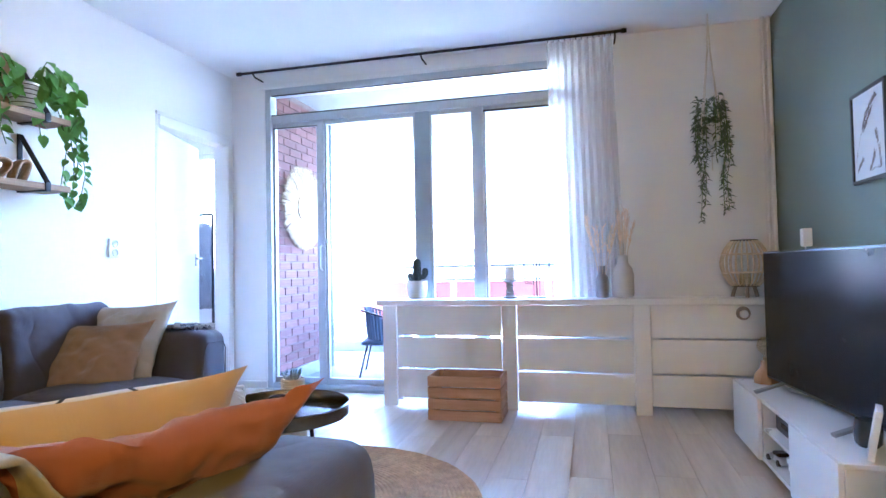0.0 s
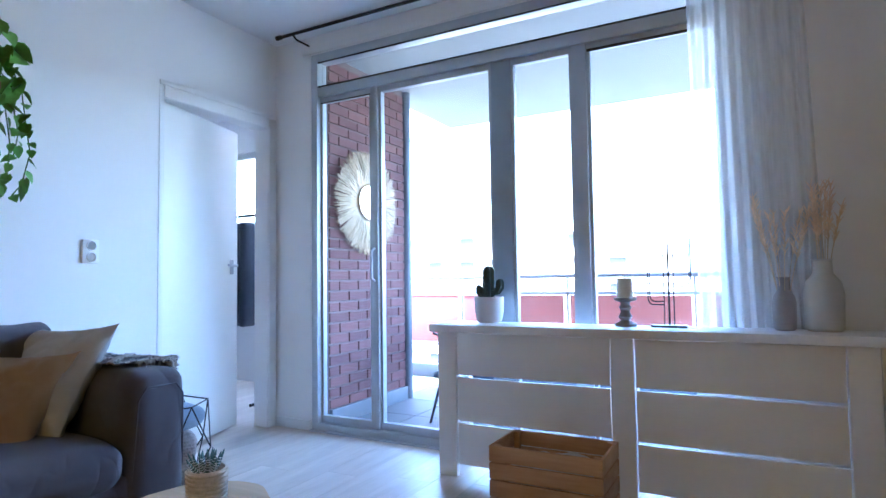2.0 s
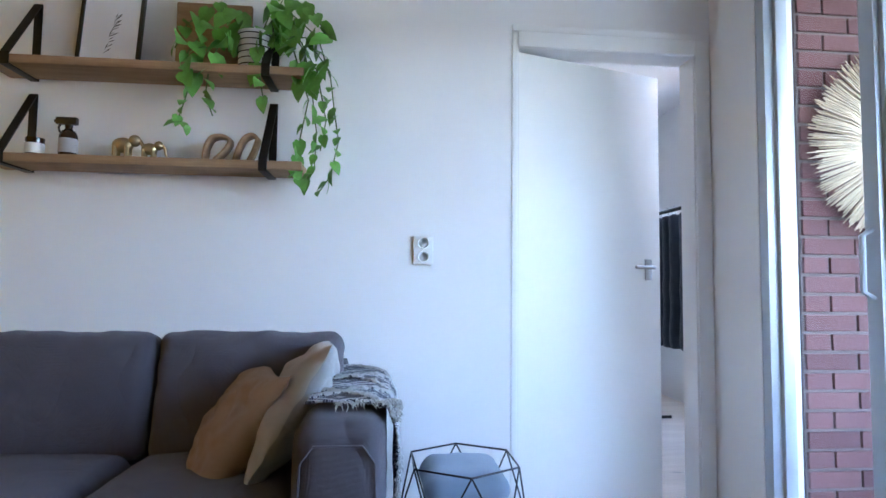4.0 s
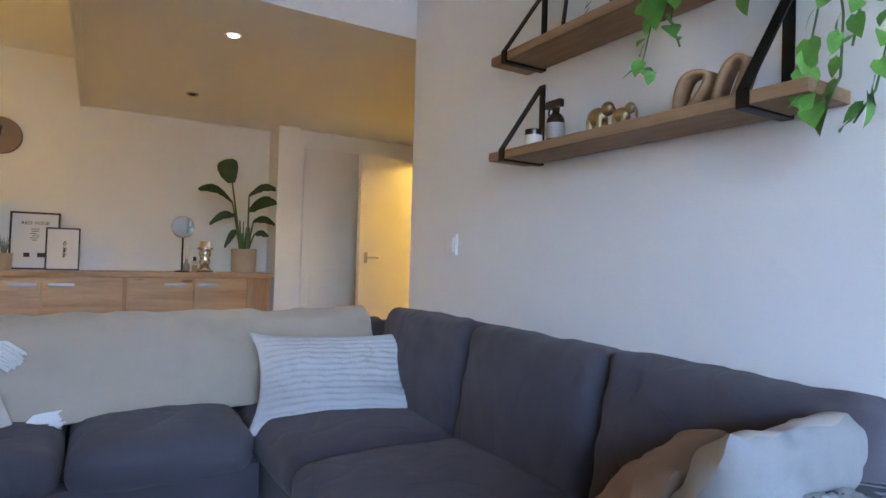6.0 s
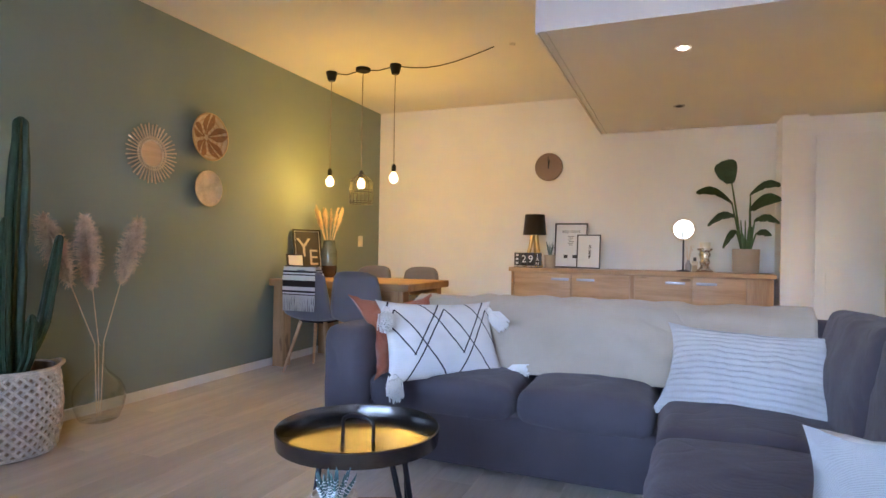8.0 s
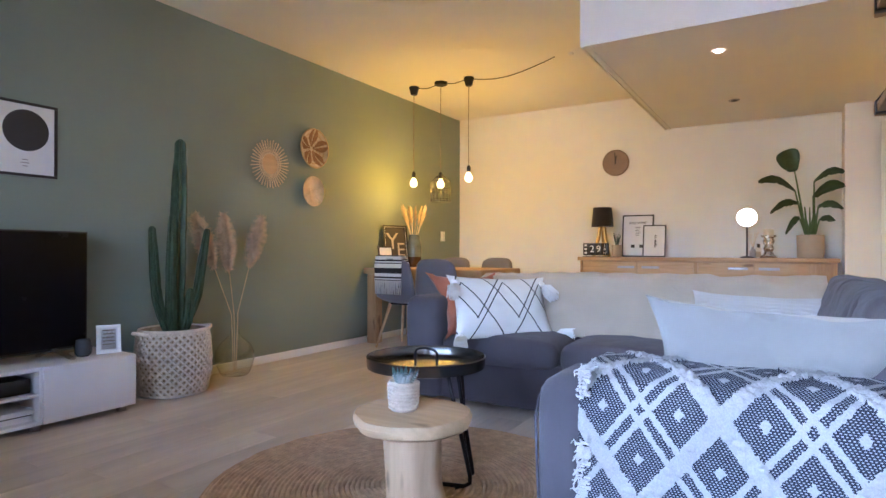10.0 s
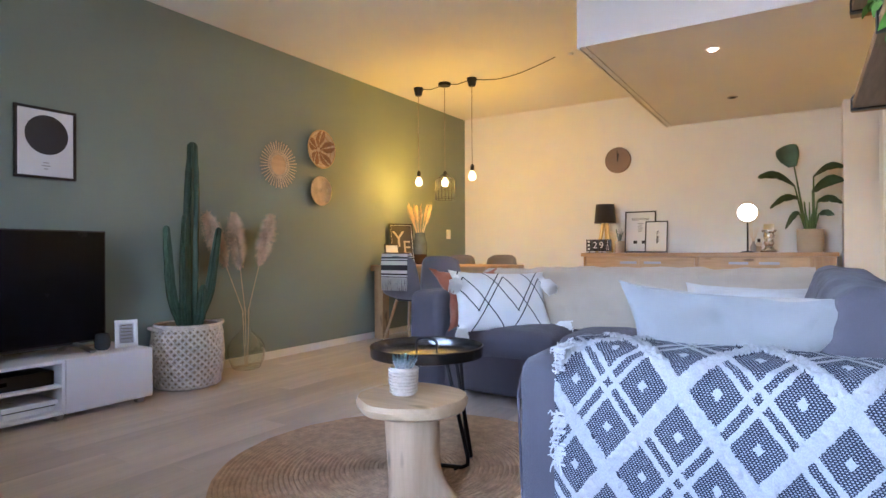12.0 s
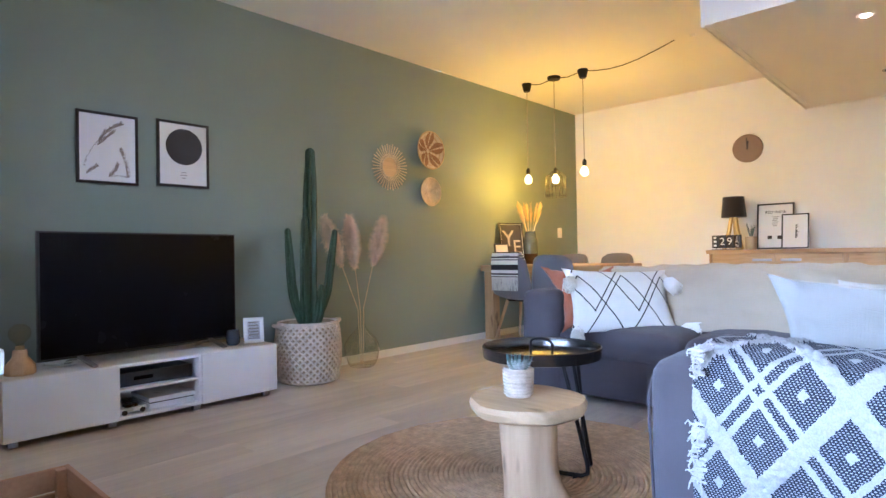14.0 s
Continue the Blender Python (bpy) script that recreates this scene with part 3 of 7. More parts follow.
# cupboard panel in the passage
cup = tagged(new("panel_1"), "white cupboard panel with a framed lower field", "panel", "", "structure")
part("panel_sheet", box((-1.15, -6.64, 0.02), (-0.22, -6.622, 2.1), 0.003), DOORP, cup)
part("panel_field", boxes(((-1.1, -6.622, 0.06), (-0.3, -6.612, 0.92)), bevel=0.003), DOORP, cup)

# balcony window wall
window_1 = tagged(new("window_1"), "grey aluminium sliding balcony window wall", "window", "", "structure")
FY0, FY1 = 0.022, 0.10
for nm, lo, hi, mt in (("window_frame", (0.32, FY0 - 0.02, 0.0), (0.37, FY1, 2.53), ALU), ("window_frame", (2.82, FY0 - 0.02, 0.0), (2.87, FY1, 2.53), ALU),
                       ("window_frame", (0.37, FY0 - 0.02, 2.475), (2.82, FY1, 2.53), ALU), ("window_frame", (0.37, FY0 - 0.02, 0.0), (2.82, FY1, 0.05), ALU),
                       ("transom", (0.37, FY0 - 0.01, 2.235), (2.82, FY1, 2.30), ALU), ("mullion", (0.792, FY0, 0.05), (0.848, FY1, 2.235), ALU),
                       ("mullion", (1.637, FY0 + 0.01, 0.05), (1.757, FY1 + 0.03, 2.235), MIDALU), ("mullion", (2.112, FY0, 0.05), (2.19, FY1, 2.235), ALU)):
    part(nm, box(lo, hi, 0.004), mt, window_1)
for x0, x1 in ((0.37, 0.792), (0.848, 1.637), (1.757, 2.112), (2.19, 2.82)):
    y = 0.06
    for lo, hi in (((x0, y - 0.02, 0.05), (x1, y + 0.02, 0.095)), ((x0, y - 0.02, 2.20), (x1, y + 0.02, 2.235)), ((x0, y - 0.02, 0.095), (x0 + 0.018, y + 0.02, 2.20)), ((x1 - 0.018, y - 0.02, 0.095), (x1, y + 0.02, 2.20))):
        part("sash", box(lo, hi, 0.002), ALU, window_1)
    pane = part("pane", box((x0 + 0.018, y - 0.003, 0.095), (x1 - 0.018, y + 0.003, 2.20)), GLASS, window_1, "", 0)
    pane.visible_shadow = False
pane = part("pane", box((0.37, 0.057, 2.30), (2.82, 0.063, 2.475)), GLASS, window_1, "", 0)
pane.visible_shadow = False
part("pull_handle", tube([(0.82, FY0, 0.98), (0.82, -0.012, 1.0), (0.82, -0.012, 1.17), (0.82, FY0, 1.19)], 0.009), ALU, window_1)
part("floor_track", boxes(((0.32, -0.03, 0.0), (2.87, -0.001, 0.008))), ALU, window_1)
for z0, z1 in ((2.300, 2.308), (2.466, 2.475)):
    part("gasket", box((0.372, FY0 - 0.016, z0), (2.818, FY0 - 0.008, z1)), BLACKP, window_1, "thin black rubber seal", 0)
part("gasket", box((0.374, 0.036, 2.193), (0.79, 0.039, 2.201)), BLACKP, window_1, "thin black rubber seal", 0)
part("gasket", box((2.194, 0.036, 2.190), (2.816, 0.039, 2.206)), BLACKP, window_1, "thin black rubber seal", 0)
part("top_moulding", box((0.25, -0.012, 2.535), (2.93, 0.0, 2.575), 0.004), TRIM, window_1)

# balcony
structure("balcony_floor", boxes(((0.2, 0.16, -0.2), (6.0, 2.36, -0.03))), CONC, "grey concrete balcony slab")
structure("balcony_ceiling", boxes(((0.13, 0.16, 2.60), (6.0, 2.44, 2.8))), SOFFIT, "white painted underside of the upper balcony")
brick_wall = structure("wall_brick", boxes(((0.2, 0.165, -0.03), (0.325, 1.15, 2.60))), MORTAR, "red brick side wall of the balcony")
part("plinth_strip", box((0.326, 0.17, -0.03), (0.36, 1.15, 0.10), 0.004), DARKALU, brick_wall, "dark grey waterproof plinth strip")
down = thing("drainpipe", pose(0.33, 1.2, -0.03), "dark grey drainpipe at the end of the brick wall", "pipe")
part("pipe", tube([(0, 0, 0), (0, 0, 2.63)], 0.04, 16), DARKALU, down)
for z in (0.4, 1.3, 2.2):
    part("pipe_clip", tube([(0, 0, z), (0, 0, z + 0.03)], 0.046, 16), DARKALU, down)
balus = thing("balustrade", pose(0.2, 2.28, -0.03), "balcony balustrade with red panels and steel rail", "railing")
part("top_rail", tube([(-3.5, 0, 1.03), (5.8, 0, 1.03)], 0.022, 10), STEEL, balus)
part("lower_rail", box((-3.5, -0.02, 0.855), (5.8, 0.02, 0.885), 0.004), STEEL, balus)
part("bottom_rail", box((-3.5, -0.02, 0.33), (5.8, 0.02, 0.36), 0.004), STEEL, balus)
part("kerb", box((-3.5, -0.03, 0.0), (5.8, 0.06, 0.14), 0.006), DARKALU, balus)
for i in range(9):
    x = -3.2 + i * 1.1
    part("post", tube([(x, 0.03, 0.0), (x, 0.03, 1.03)], 0.016, 8), STEEL, balus)
    if i < 8:
        part("panel", box((x + 0.03, -0.006, 0.365), (x + 1.07, 0.006, 0.85), 0.003), REDPANEL, balus, "weathered red panel")

# ---- sofa ----
sofa = thing("corner_sofa", pose(0, 0, 0), "large anthracite fabric corner sofa with loose cushions", "sofa")
part("base", soft((0.04, -3.98, 0.03), (0.91, -1.50, 0.30), 0.03, 0, n=10, crease=0.003), SOFA, sofa)
part("base", soft((0.93, -3.98, 0.03), (2.35, -3.29, 0.30), 0.03, 0, n=10, crease=0.003), SOFA, sofa)
part("back_frame", soft((0.02, -4.10, 0.03), (0.16, -1.58, 0.72), 0.04, 0, n=10), SOFA, sofa)
part("back_frame", soft((0.16, -4.12, 0.03), (2.35, -3.97, 0.70), 0.04, 0, n=10), SOFA, sofa)
part("armrest", soft((0.04, -1.675, 0.03), (0.943, -1.44, 0.66), 0.06, 0.008, 1, n=14), SOFA, sofa)
part("armrest", soft((2.30, -4.12, 0.03), (2.545, -3.235, 0.655), 0.06, 0.008, 0, n=14), SOFA, sofa)
part("arm_seam", tube([(0.926, -1.663, 0.28), (0.942, -1.651, 0.56), (0.944, -1.62, 0.602), (0.944, -1.497, 0.602), (0.942, -1.466, 0.56), (0.926, -1.454, 0.28)], 0.0035, 6), SOFA, sofa)
for i, (x0, y0, x1, y1) in enumerate(((0.30, -2.27, 0.945, -1.685), (0.30, -2.905, 0.955, -2.28), (0.22, -3.80, 0.945, -2.915), (0.955, -3.84, 1.545, -3.265), (1.555, -3.84, 2.30, -3.265))):
    part("seat_cushion", soft((x0, y0, 0.27), (x1, y1, 0.415), 0.06, 0.042, 2, n=28, crease=0.013, seed=i * 3.1), SOFA, sofa)
for i, (y0, y1) in enumerate(((-2.245, -1.60), (-2.905, -2.255), (-3.62, -2.915))):
    ob = part("back_cushion", soft((-0.085, y0, 0.0), (0.085, y1, 0.44), 0.048, 0.045, 0, n=40, crease=0.022, seed=20 + i * 5, pucker=0.016), SOFA, sofa)
    ob.matrix_basis = pose(0.27, 0, 0.385, 0, -10, 0)
for i, (x0, x1) in enumerate(((0.20, 0.93), (0.94, 1.60), (1.61, 2.29))):
    ob = part("back_cushion", soft((x0, -0.085, 0.0), (x1, 0.085, 0.375), 0.048, 0.045, 1, n=40, crease=0.022, seed=50 + i * 5, pucker=0.016), SOFA, sofa)
    ob.matrix_basis = pose(0, -3.83, 0.375, 10, 0, 0)


def draped(profile, x0, x1, nx, per, uv_scale, uv_zero, ripple, raised=0.0):
    """A cloth laid over a profile of (y, z) points, from x0 to x1."""
    pts = [Vector(p) for p in profile]
    steps, run = [], 0.0
    for a, b in zip(pts, pts[1:]):
        count = max(1, round((b - a).length / per))
        for i in range(count):
            steps.append((a.lerp(b, i / count), run + (b - a).length * i / count))
        run += (b - a).length
    steps.append((pts[-1], run))
    bm = bmesh.new()
    uv = bm.loops.layers.uv.new("UVMap")
    where, rows = {}, []
    for j, (p, s) in enumerate(steps):
        ahead, behind = steps[min(j + 2, len(steps) - 1)][0], steps[max(j - 2, 0)][0]
        way = (ahead - behind).normalized()
        out = Vector((-way.y, way.x))
        row = []
        for i in range(nx + 1):
            x = x0 + (x1 - x0) * i / nx
            u, v = (x - uv_zero[0]) / uv_scale[0], (s - uv_zero[1]) / uv_scale[1]
            lift = ripple * (noise.noise((x * 5, s * 5, 1.0)) + 0.4 * noise.noise((x * 13, s * 13, 4.0)))
            if raised:
                near = min(abs((c + 0.5) % 1 - 0.5) for c in (u + v, u - v))
                if near < 0.064:
                    lift += raised * (0.7 + 1.1 * noise.noise((x * 120, s * 120, 2.0)))
            wave = 0.006 * noise.noise((0.3 * i, s * 9, 3.0)) if i in (0, nx) else 0
            vert = bm.verts.new((x + wave, p.x + out.x * lift, p.y + out.y * lift))
            where[vert] = (u, v)
            row.append(vert)
        rows.append(row)
    for lower, upper in zip(rows, rows[1:]):
        for i in range(nx):
            f = bm.faces.new((lower[i], lower[i + 1], upper[i + 1], upper[i]))
            for loop in f.loops:
                loop[uv].uv = where[loop.vert]
    return bm


def thicken(ob, depth):
    mod = ob.modifiers.new("thickness", "SOLIDIFY")
    mod.thickness, mod.offset = depth, 0
    return ob


throw = thing("beige_throw", pose(0, 0, 0), "beige cotton throw draped over the sofa back", "throw")
thicken(part("cloth", draped(((-3.62, 0.425), (-3.685, 0.55), (-3.725, 0.68), (-3.785, 0.762), (-3.87, 0.79), (-3.97, 0.775), (-4.10, 0.725), (-4.145, 0.66), (-4.15, 0.35)), 2.28, 0.30, 90, 0.02, (1, 1), (0, 0), 0.028), BEIGE, throw, "", 60), 0.008)
part("hem", tube([(0.31 + 0.0492 * i, -3.622 + 0.006 * math.sin(i * 1.3), 0.428 + 0.004 * math.sin(i * 2.1)) for i in range(41)], 0.006, 6), BEIGE, throw)

blanket = thing("patterned_blanket", pose(0, 0, 0), "black and white diamond woven blanket over the armrest", "blanket")
thicken(part("cloth", draped(((-1.655, 0.684), (-1.63, 0.687), (-1.575, 0.688), (-1.54, 0.690), (-1.475, 0.685), (-1.435, 0.667), (-1.412, 0.62), (-1.404, 0.5), (-1.400, 0.3), (-1.396, 0.10)), 0.824, 0.14, 170, 0.0045, (0.284, 0.37), (0.563, 0.274), 0.006, 0.008), BLANKETM, blanket, "", 70), 0.006)
for first_s, last_s, count in ((0.0, 0.32, 110), (0.44, 0.60, 80), (0.80, 0.97, 80)):
    fr = bmesh.new()
    for i in range(count):
        s = random.uniform(first_s, last_s)
        z = 0.68 - max(0, s - 0.25) * 0.75
        y = -1.575 + min(s, 0.25) / 0.25 * 0.175 if s < 0.25 else -1.40
        p = Vector((0.824 + random.uniform(-0.016, 0.003), y + random.uniform(-0.006, 0.004), z + 0.008))
        q = p + Vector((random.uniform(-0.006, 0.008), random.uniform(-0.012, 0.010), random.uniform(-0.016, 0.008)))
        e = q + Vector((random.uniform(-0.004, 0.006), random.uniform(-0.004, 0.004), random.uniform(-0.012, 0.002)))
        tube([p - Vector((0.012, 0, 0)), p, q, e], 0.0030, 5, bm=fr, r_end=0.0012)
    part("fringe", fr, WHITEC, blanket, "fluffy white fringe")


def cushion(name, w, h, d, material, m, label, seed, **more):
    ob = link(name, pillow(w, h, d, seed=seed, **more), material, 60)
    ob.matrix_basis = m
    return tagged(ob, label, "pillow", "pillows on the sofa")


cushion("ribbed_pillow", 0.69, 0.44, 0.15, WHITEC, frame_pose((0.60, -3.405, 0.548), (-0.60, 0.15, 0.0), (-0.075, -0.236, 0.30)), "white plush ribbed lumbar pillow against the beige throw", 3.0, ribs=16, n=72, crumple=0.016, pinch=0.10)
dm = frame_pose((1.97, -3.45, 0.59), (-0.385, -0.432, -0.02), (0.14, -0.12, 0.343))
diamond = thing("tasselled_pillow", dm, "white pillow with black diamond lines, mustard back, tassels", "pillow", "pillows on the sofa")
dp = part("cover", pillow(0.63, 0.41, 0.15, seed=8.0, uvs=(1.19, 0.512), n=34), DIAMONDM, diamond, "", 60)
dp.data.materials.append(MUSTARD)
for poly in dp.data.polygons:
    poly.material_index = 1 if poly.normal.z < -0.05 else 0
for sx, sy in ((-1, 1), (1, 1), (-1, -1), (1, -1)):
    bm = bmesh.new()
    base = Vector((0.292 * sx, (0.15 if sy > 0 else -0.19), 0.02))
    way = (Vector((0.30 * sx, -0.95, 0.55)) if sy > 0 else Vector((-0.25, -0.75, 0.60) if sx < 0 else (0.85, -0.15, 0.45))).normalized()
    side = way.orthogonal().normalized()
    lathe([(0.0, -0.012), (0.021, -0.009), (0.023, 0.005), (0.013, 0.016), (0.0, 0.016)], 10, base, bm)
    for i in range(110):
        a, rr = random.uniform(0, 6.28), random.uniform(0.004, 0.042)
        end = base + way * random.uniform(0.11, 0.14) + Matrix.Rotation(a, 3, way) @ side * rr
        tube([base + way * 0.006, base.lerp(end, 0.5) + Matrix.Rotation(a, 3, way) @ side * rr * 0.5, end], 0.0036, 4, bm=bm)
    part("tassel", bm, TASSELC, diamond)
cushion("rust_pillow", 0.50, 0.50, 0.11, RUST, frame_pose((2.215, -3.53, 0.60), (-0.30, -0.42, -0.005), (0.23, -0.27, 0.387)), "rust orange linen pillow tucked behind the diamond pillow", 14.0, pinch=0.24, crumple=0.040, n=52)
cream = cushion("cream_pillow", 0.57, 0.46, 0.15, CREAM, frame_pose((0.45, -1.735, 0.615), (-1, -0.08, -0.03), (-0.02, 0.50, 0.86)), "cream and white cotton pillow leaning on the armrest", 22.0, crumple=0.034, n=48, pinch=0.09)
cream.data.materials.append(PALEC)
for poly in cream.data.polygons:
    poly.material_index = 1 if poly.normal.z > 0.05 else 0
cushion("camel_pillow", 0.50, 0.43, 0.17, TAN, frame_pose((0.475, -1.910, 0.55), (-0.95, -0.30, 0.0), (-0.10, 0.54, 0.80)), "camel brown cotton pillow leaning on a cream one", 31.0, crumple=0.030, n=48, pinch=0.12)

# ---- tables between the seats ----
rug = thing("round_rug", pose(1.735, -2.14, 0) @ Matrix.Diagonal((1.07, 1.07, 1, 1)), "round braided jute rug on the floor", "rug")
bm = bmesh.new()
lathe([(0.0, 0.0), (0.74, 0.0), (0.745, 0.004), (0.74, 0.007), (0.0, 0.007)], 72, bm=bm)
part("backing", bm, JUTE, rug)
for r in [0.012 + 0.0185 * i for i in range(40)]:
    n = max(16, int(r * 90))
    part("braid", tube([((r + 0.0018 * math.sin(i * 1.7)) * math.cos(2 * math.pi * i / n), (r + 0.0018 * math.sin(i * 1.7)) * math.sin(2 * math.pi * i / n), 0.009 + 0.0012 * math.sin(i * 2.3)) for i in range(n)], 0.0092, 6, True), JUTE, rug)

stool = thing("wooden_stool", pose(1.57, -1.905, 0.018), "pale teak root stool used as side table", "side table")
bm = lathe([(0.0, 0.315), (0.185, 0.315), (0.20, 0.325), (0.205, 0.345), (0.197, 0.362), (0.0, 0.366)], 48, wobble=0.09)
part("seat_slab", bm, PALEX, stool)
bm = bmesh.new()
rings = []
for k in range(13):
    z = 0.32 * k / 12
    ring = []
    for i in range(36):
        a = 2 * math.pi * i / 36
        low = max(0, 1 - z / 0.17)
        r = 0.085 + 0.018 * (z / 0.32) + low ** 2.2 * (0.012 + 0.085 * max(0, math.cos(a * 1.5 + 1.2)) ** 6)
        r *= 1 + 0.16 * noise.noise((math.cos(a) * 1.6, math.sin(a) * 1.6, z * 4)) + 0.03 * math.cos(4 * a)
        ring.append(bm.verts.new((r * math.cos(a), r * math.sin(a), z)))
    rings.append(ring)
for a, b in zip(rings, rings[1:]):
    for i in range(36):
        bm.faces.new((a[i], a[(i + 1) % 36], b[(i + 1) % 36], b[i]))
bm.faces.new(rings[0][::-1]), bm.faces.new(rings[-1])
part("trunk", bm, PALEW, stool)

pot = thing("succulent_pot", pose(1.60, -1.893, 0.384) @ Matrix.Diagonal((1.0, 1.0, 0.92, 1)), "banded succulent in a small woven white pot", "potted plant")
bm = lathe([(0.0, 0.0), (0.044, 0.0), (0.047, 0.01), (0.051, 0.105), (0.048, 0.108), (0.045, 0.10), (0.0, 0.095)], 32)
part("pot", bm, WICKER, pot)
for k in range(8):
    part("weave_ring", tube([((0.0485 + 0.0005 * k + 0.0014 * (i % 2)) * math.cos(math.pi * i / 22), (0.0485 + 0.0005 * k + 0.0014 * (i % 2)) * math.sin(math.pi * i / 22), 0.012 + 0.0125 * k) for i in range(44)], 0.0042, 5, True), WICKER, pot)
part("soil", lathe([(0.0, 0.094), (0.044, 0.094), (0.0, 0.099)], 20), SOIL, pot)
for i in range(16):
    a, lean, ln = i * 2.4, 0.14 + 0.04 * i, 0.044 + 0.012 * random.random()
    d = Vector((math.cos(a) * math.sin(lean), math.sin(a) * math.sin(lean), math.cos(lean)))
    b = Vector((0.006 * math.cos(a) * (i ** 0.5), 0.006 * math.sin(a) * (i ** 0.5), 0.096))
    leafob = part("leaf", tube([b, b + d * ln * 0.4, b + d * ln * 0.75 + Vector((0, 0, 0.004)), b + d * ln + Vector((0, 0, 0.012))], 0.0085, 6, r_end=0.0012), SUCC, pot)
    bmb = bmesh.new()
    for q in (0.25, 0.4, 0.55, 0.7, 0.84):
        c = b + d * ln * q
        tube([c, c + d * 0.0022], 0.0088 * (1 - q) + 0.0022, 6, bm=bmb)
    part("white_band", bmb, CERAMIC, leafob)

tray = thing("tray_table", pose(1.81, -2.36, 0), "round black metal tray table with bent legs", "side table")
part("tray", lathe([(0.0, 0.43), (0.236, 0.43), (0.254, 0.435), (0.258, 0.48), (0.254, 0.483), (0.250, 0.478), (0.246, 0.44), (0.232, 0.437), (0.0, 0.436)], 64), TRAYM, tray)
for (ax, ay), (bx, by), (cx, cy), (dx, dy) in (((-0.17, 0.10), (-0.31, 0.15), (0.03, 0.25), (0.02, 0.18)), ((-0.09, -0.15), (-0.10, -0.18), (-0.265, 0.06), (-0.18, 0.04))):
    foot_a, foot_b = Vector((bx, by, 0.028)), Vector((cx, cy, 0.028))
    way = (foot_b - foot_a).normalized()
    up_a, up_b = Vector((ax, ay, 0.43)), Vector((dx, dy, 0.43))
    pts = [up_a, foot_a.lerp(up_a, 0.10), foot_a.lerp(up_a, 0.03) + way * 0.008, foot_a + way * 0.035, foot_b - way * 0.035, foot_b.lerp(up_b, 0.03) - way * 0.008, foot_b.lerp(up_b, 0.10), up_b]
    part("leg", tube(pts, 0.0085, 10), BLACK, tray)
    part("foot_pad", tube([foot_a + way * 0.06 - Vector((0, 0, 0.020)), foot_a + way * 0.06], 0.009, 10), BLACKP, tray)
part("carry_handle", tube([(0.055, 0, 0.436), (0.055, 0, 0.49)] + arc(lambda s: (0.055 * math.cos(math.pi * s), 0, 0.49 + 0.022 * math.sin(math.pi * s)), 11) + [(-0.055, 0, 0.49), (-0.055, 0, 0.436)], 0.006, 10), BLACK, tray)

# ---- radiator cover under the window ----
cover = thing("radiator_cover", pose(0, 0, 0), "white painted plank radiator cover with a wide top", "radiator cover")
part("top_board", box((1.455, -0.405, 0.72), (W - 0.005, -0.13, 0.758), 0.005), COVERP, cover)
for x in (1.495, 2.365, 3.235):
    part("post", box((x, -0.385, 0.0), (x + 0.10, -0.352, 0.718), 0.004), COVERP, cover)
    part("back_post", box((x + 0.02, -0.19, 0.0), (x + 0.08, -0.14, 0.718), 0.004), COVERP, cover)
for x0, x1 in ((1.60, 2.36), (2.47, 3.23), (3.34, W - 0.01)):
    for z0, z1 in ((0.505, 0.715), (0.275, 0.492), (0.06, 0.262)):
        part("board", box((x0, -0.372, z0), (x1, -0.354, z1), 0.003), COVERP, cover)
for z0, z1 in ((0.505, 0.715), (0.275, 0.492), (0.06, 0.262)):
    part("end_board", box((1.50, -0.35, z0), (1.518, -0.13, z1), 0.003), COVERP, cover)
part("thermostat_hole", lathe([(0.0, 0.0), (0.040, 0.0), (0.043, 0.004), (0.034, 0.004), (0.032, 0.001), (0.0, 0.001)], 28), INKB, cover, "round opening with brown rim").matrix_basis = pose(3.89, -0.3725, 0.665, 90, 0, 0)
part("thermostat_knob", lathe([(0.0, 0.0), (0.026, 0.0), (0.024, 0.012), (0.0, 0.014)], 24), CERAMIC, cover, "white thermostat knob").matrix_basis = pose(3.895, -0.3735, 0.660, 90, 0, 0)

rad = thing("radiator", pose(2.69, -0.115, 0), "white steel panel radiator behind the plank cover", "radiator")
part("panel", box((0.0, 0.0, 0.06), (1.36, 0.012, 0.66), 0.004), TRIM, rad)
part("back_panel", box((0.0, 0.058, 0.06), (1.36, 0.07, 0.66), 0.004), TRIM, rad)
for k in range(34):
    part("fin", box((0.02 + 0.04 * k, 0.0125, 0.09), (0.024 + 0.04 * k, 0.0575, 0.65)), TRIM, rad, "", 0)
for x in (0.12, 1.20):
    part("foot", box((x, 0.01, 0.0), (x + 0.04, 0.06, 0.0595), 0.003), TRIM, rad)
part("valve", tube([(1.36, 0.03, 0.12), (1.42, 0.03, 0.12), (1.42, 0.03, 0.0)], 0.012, 10), CHROME, rad, "chrome valve and pipe")

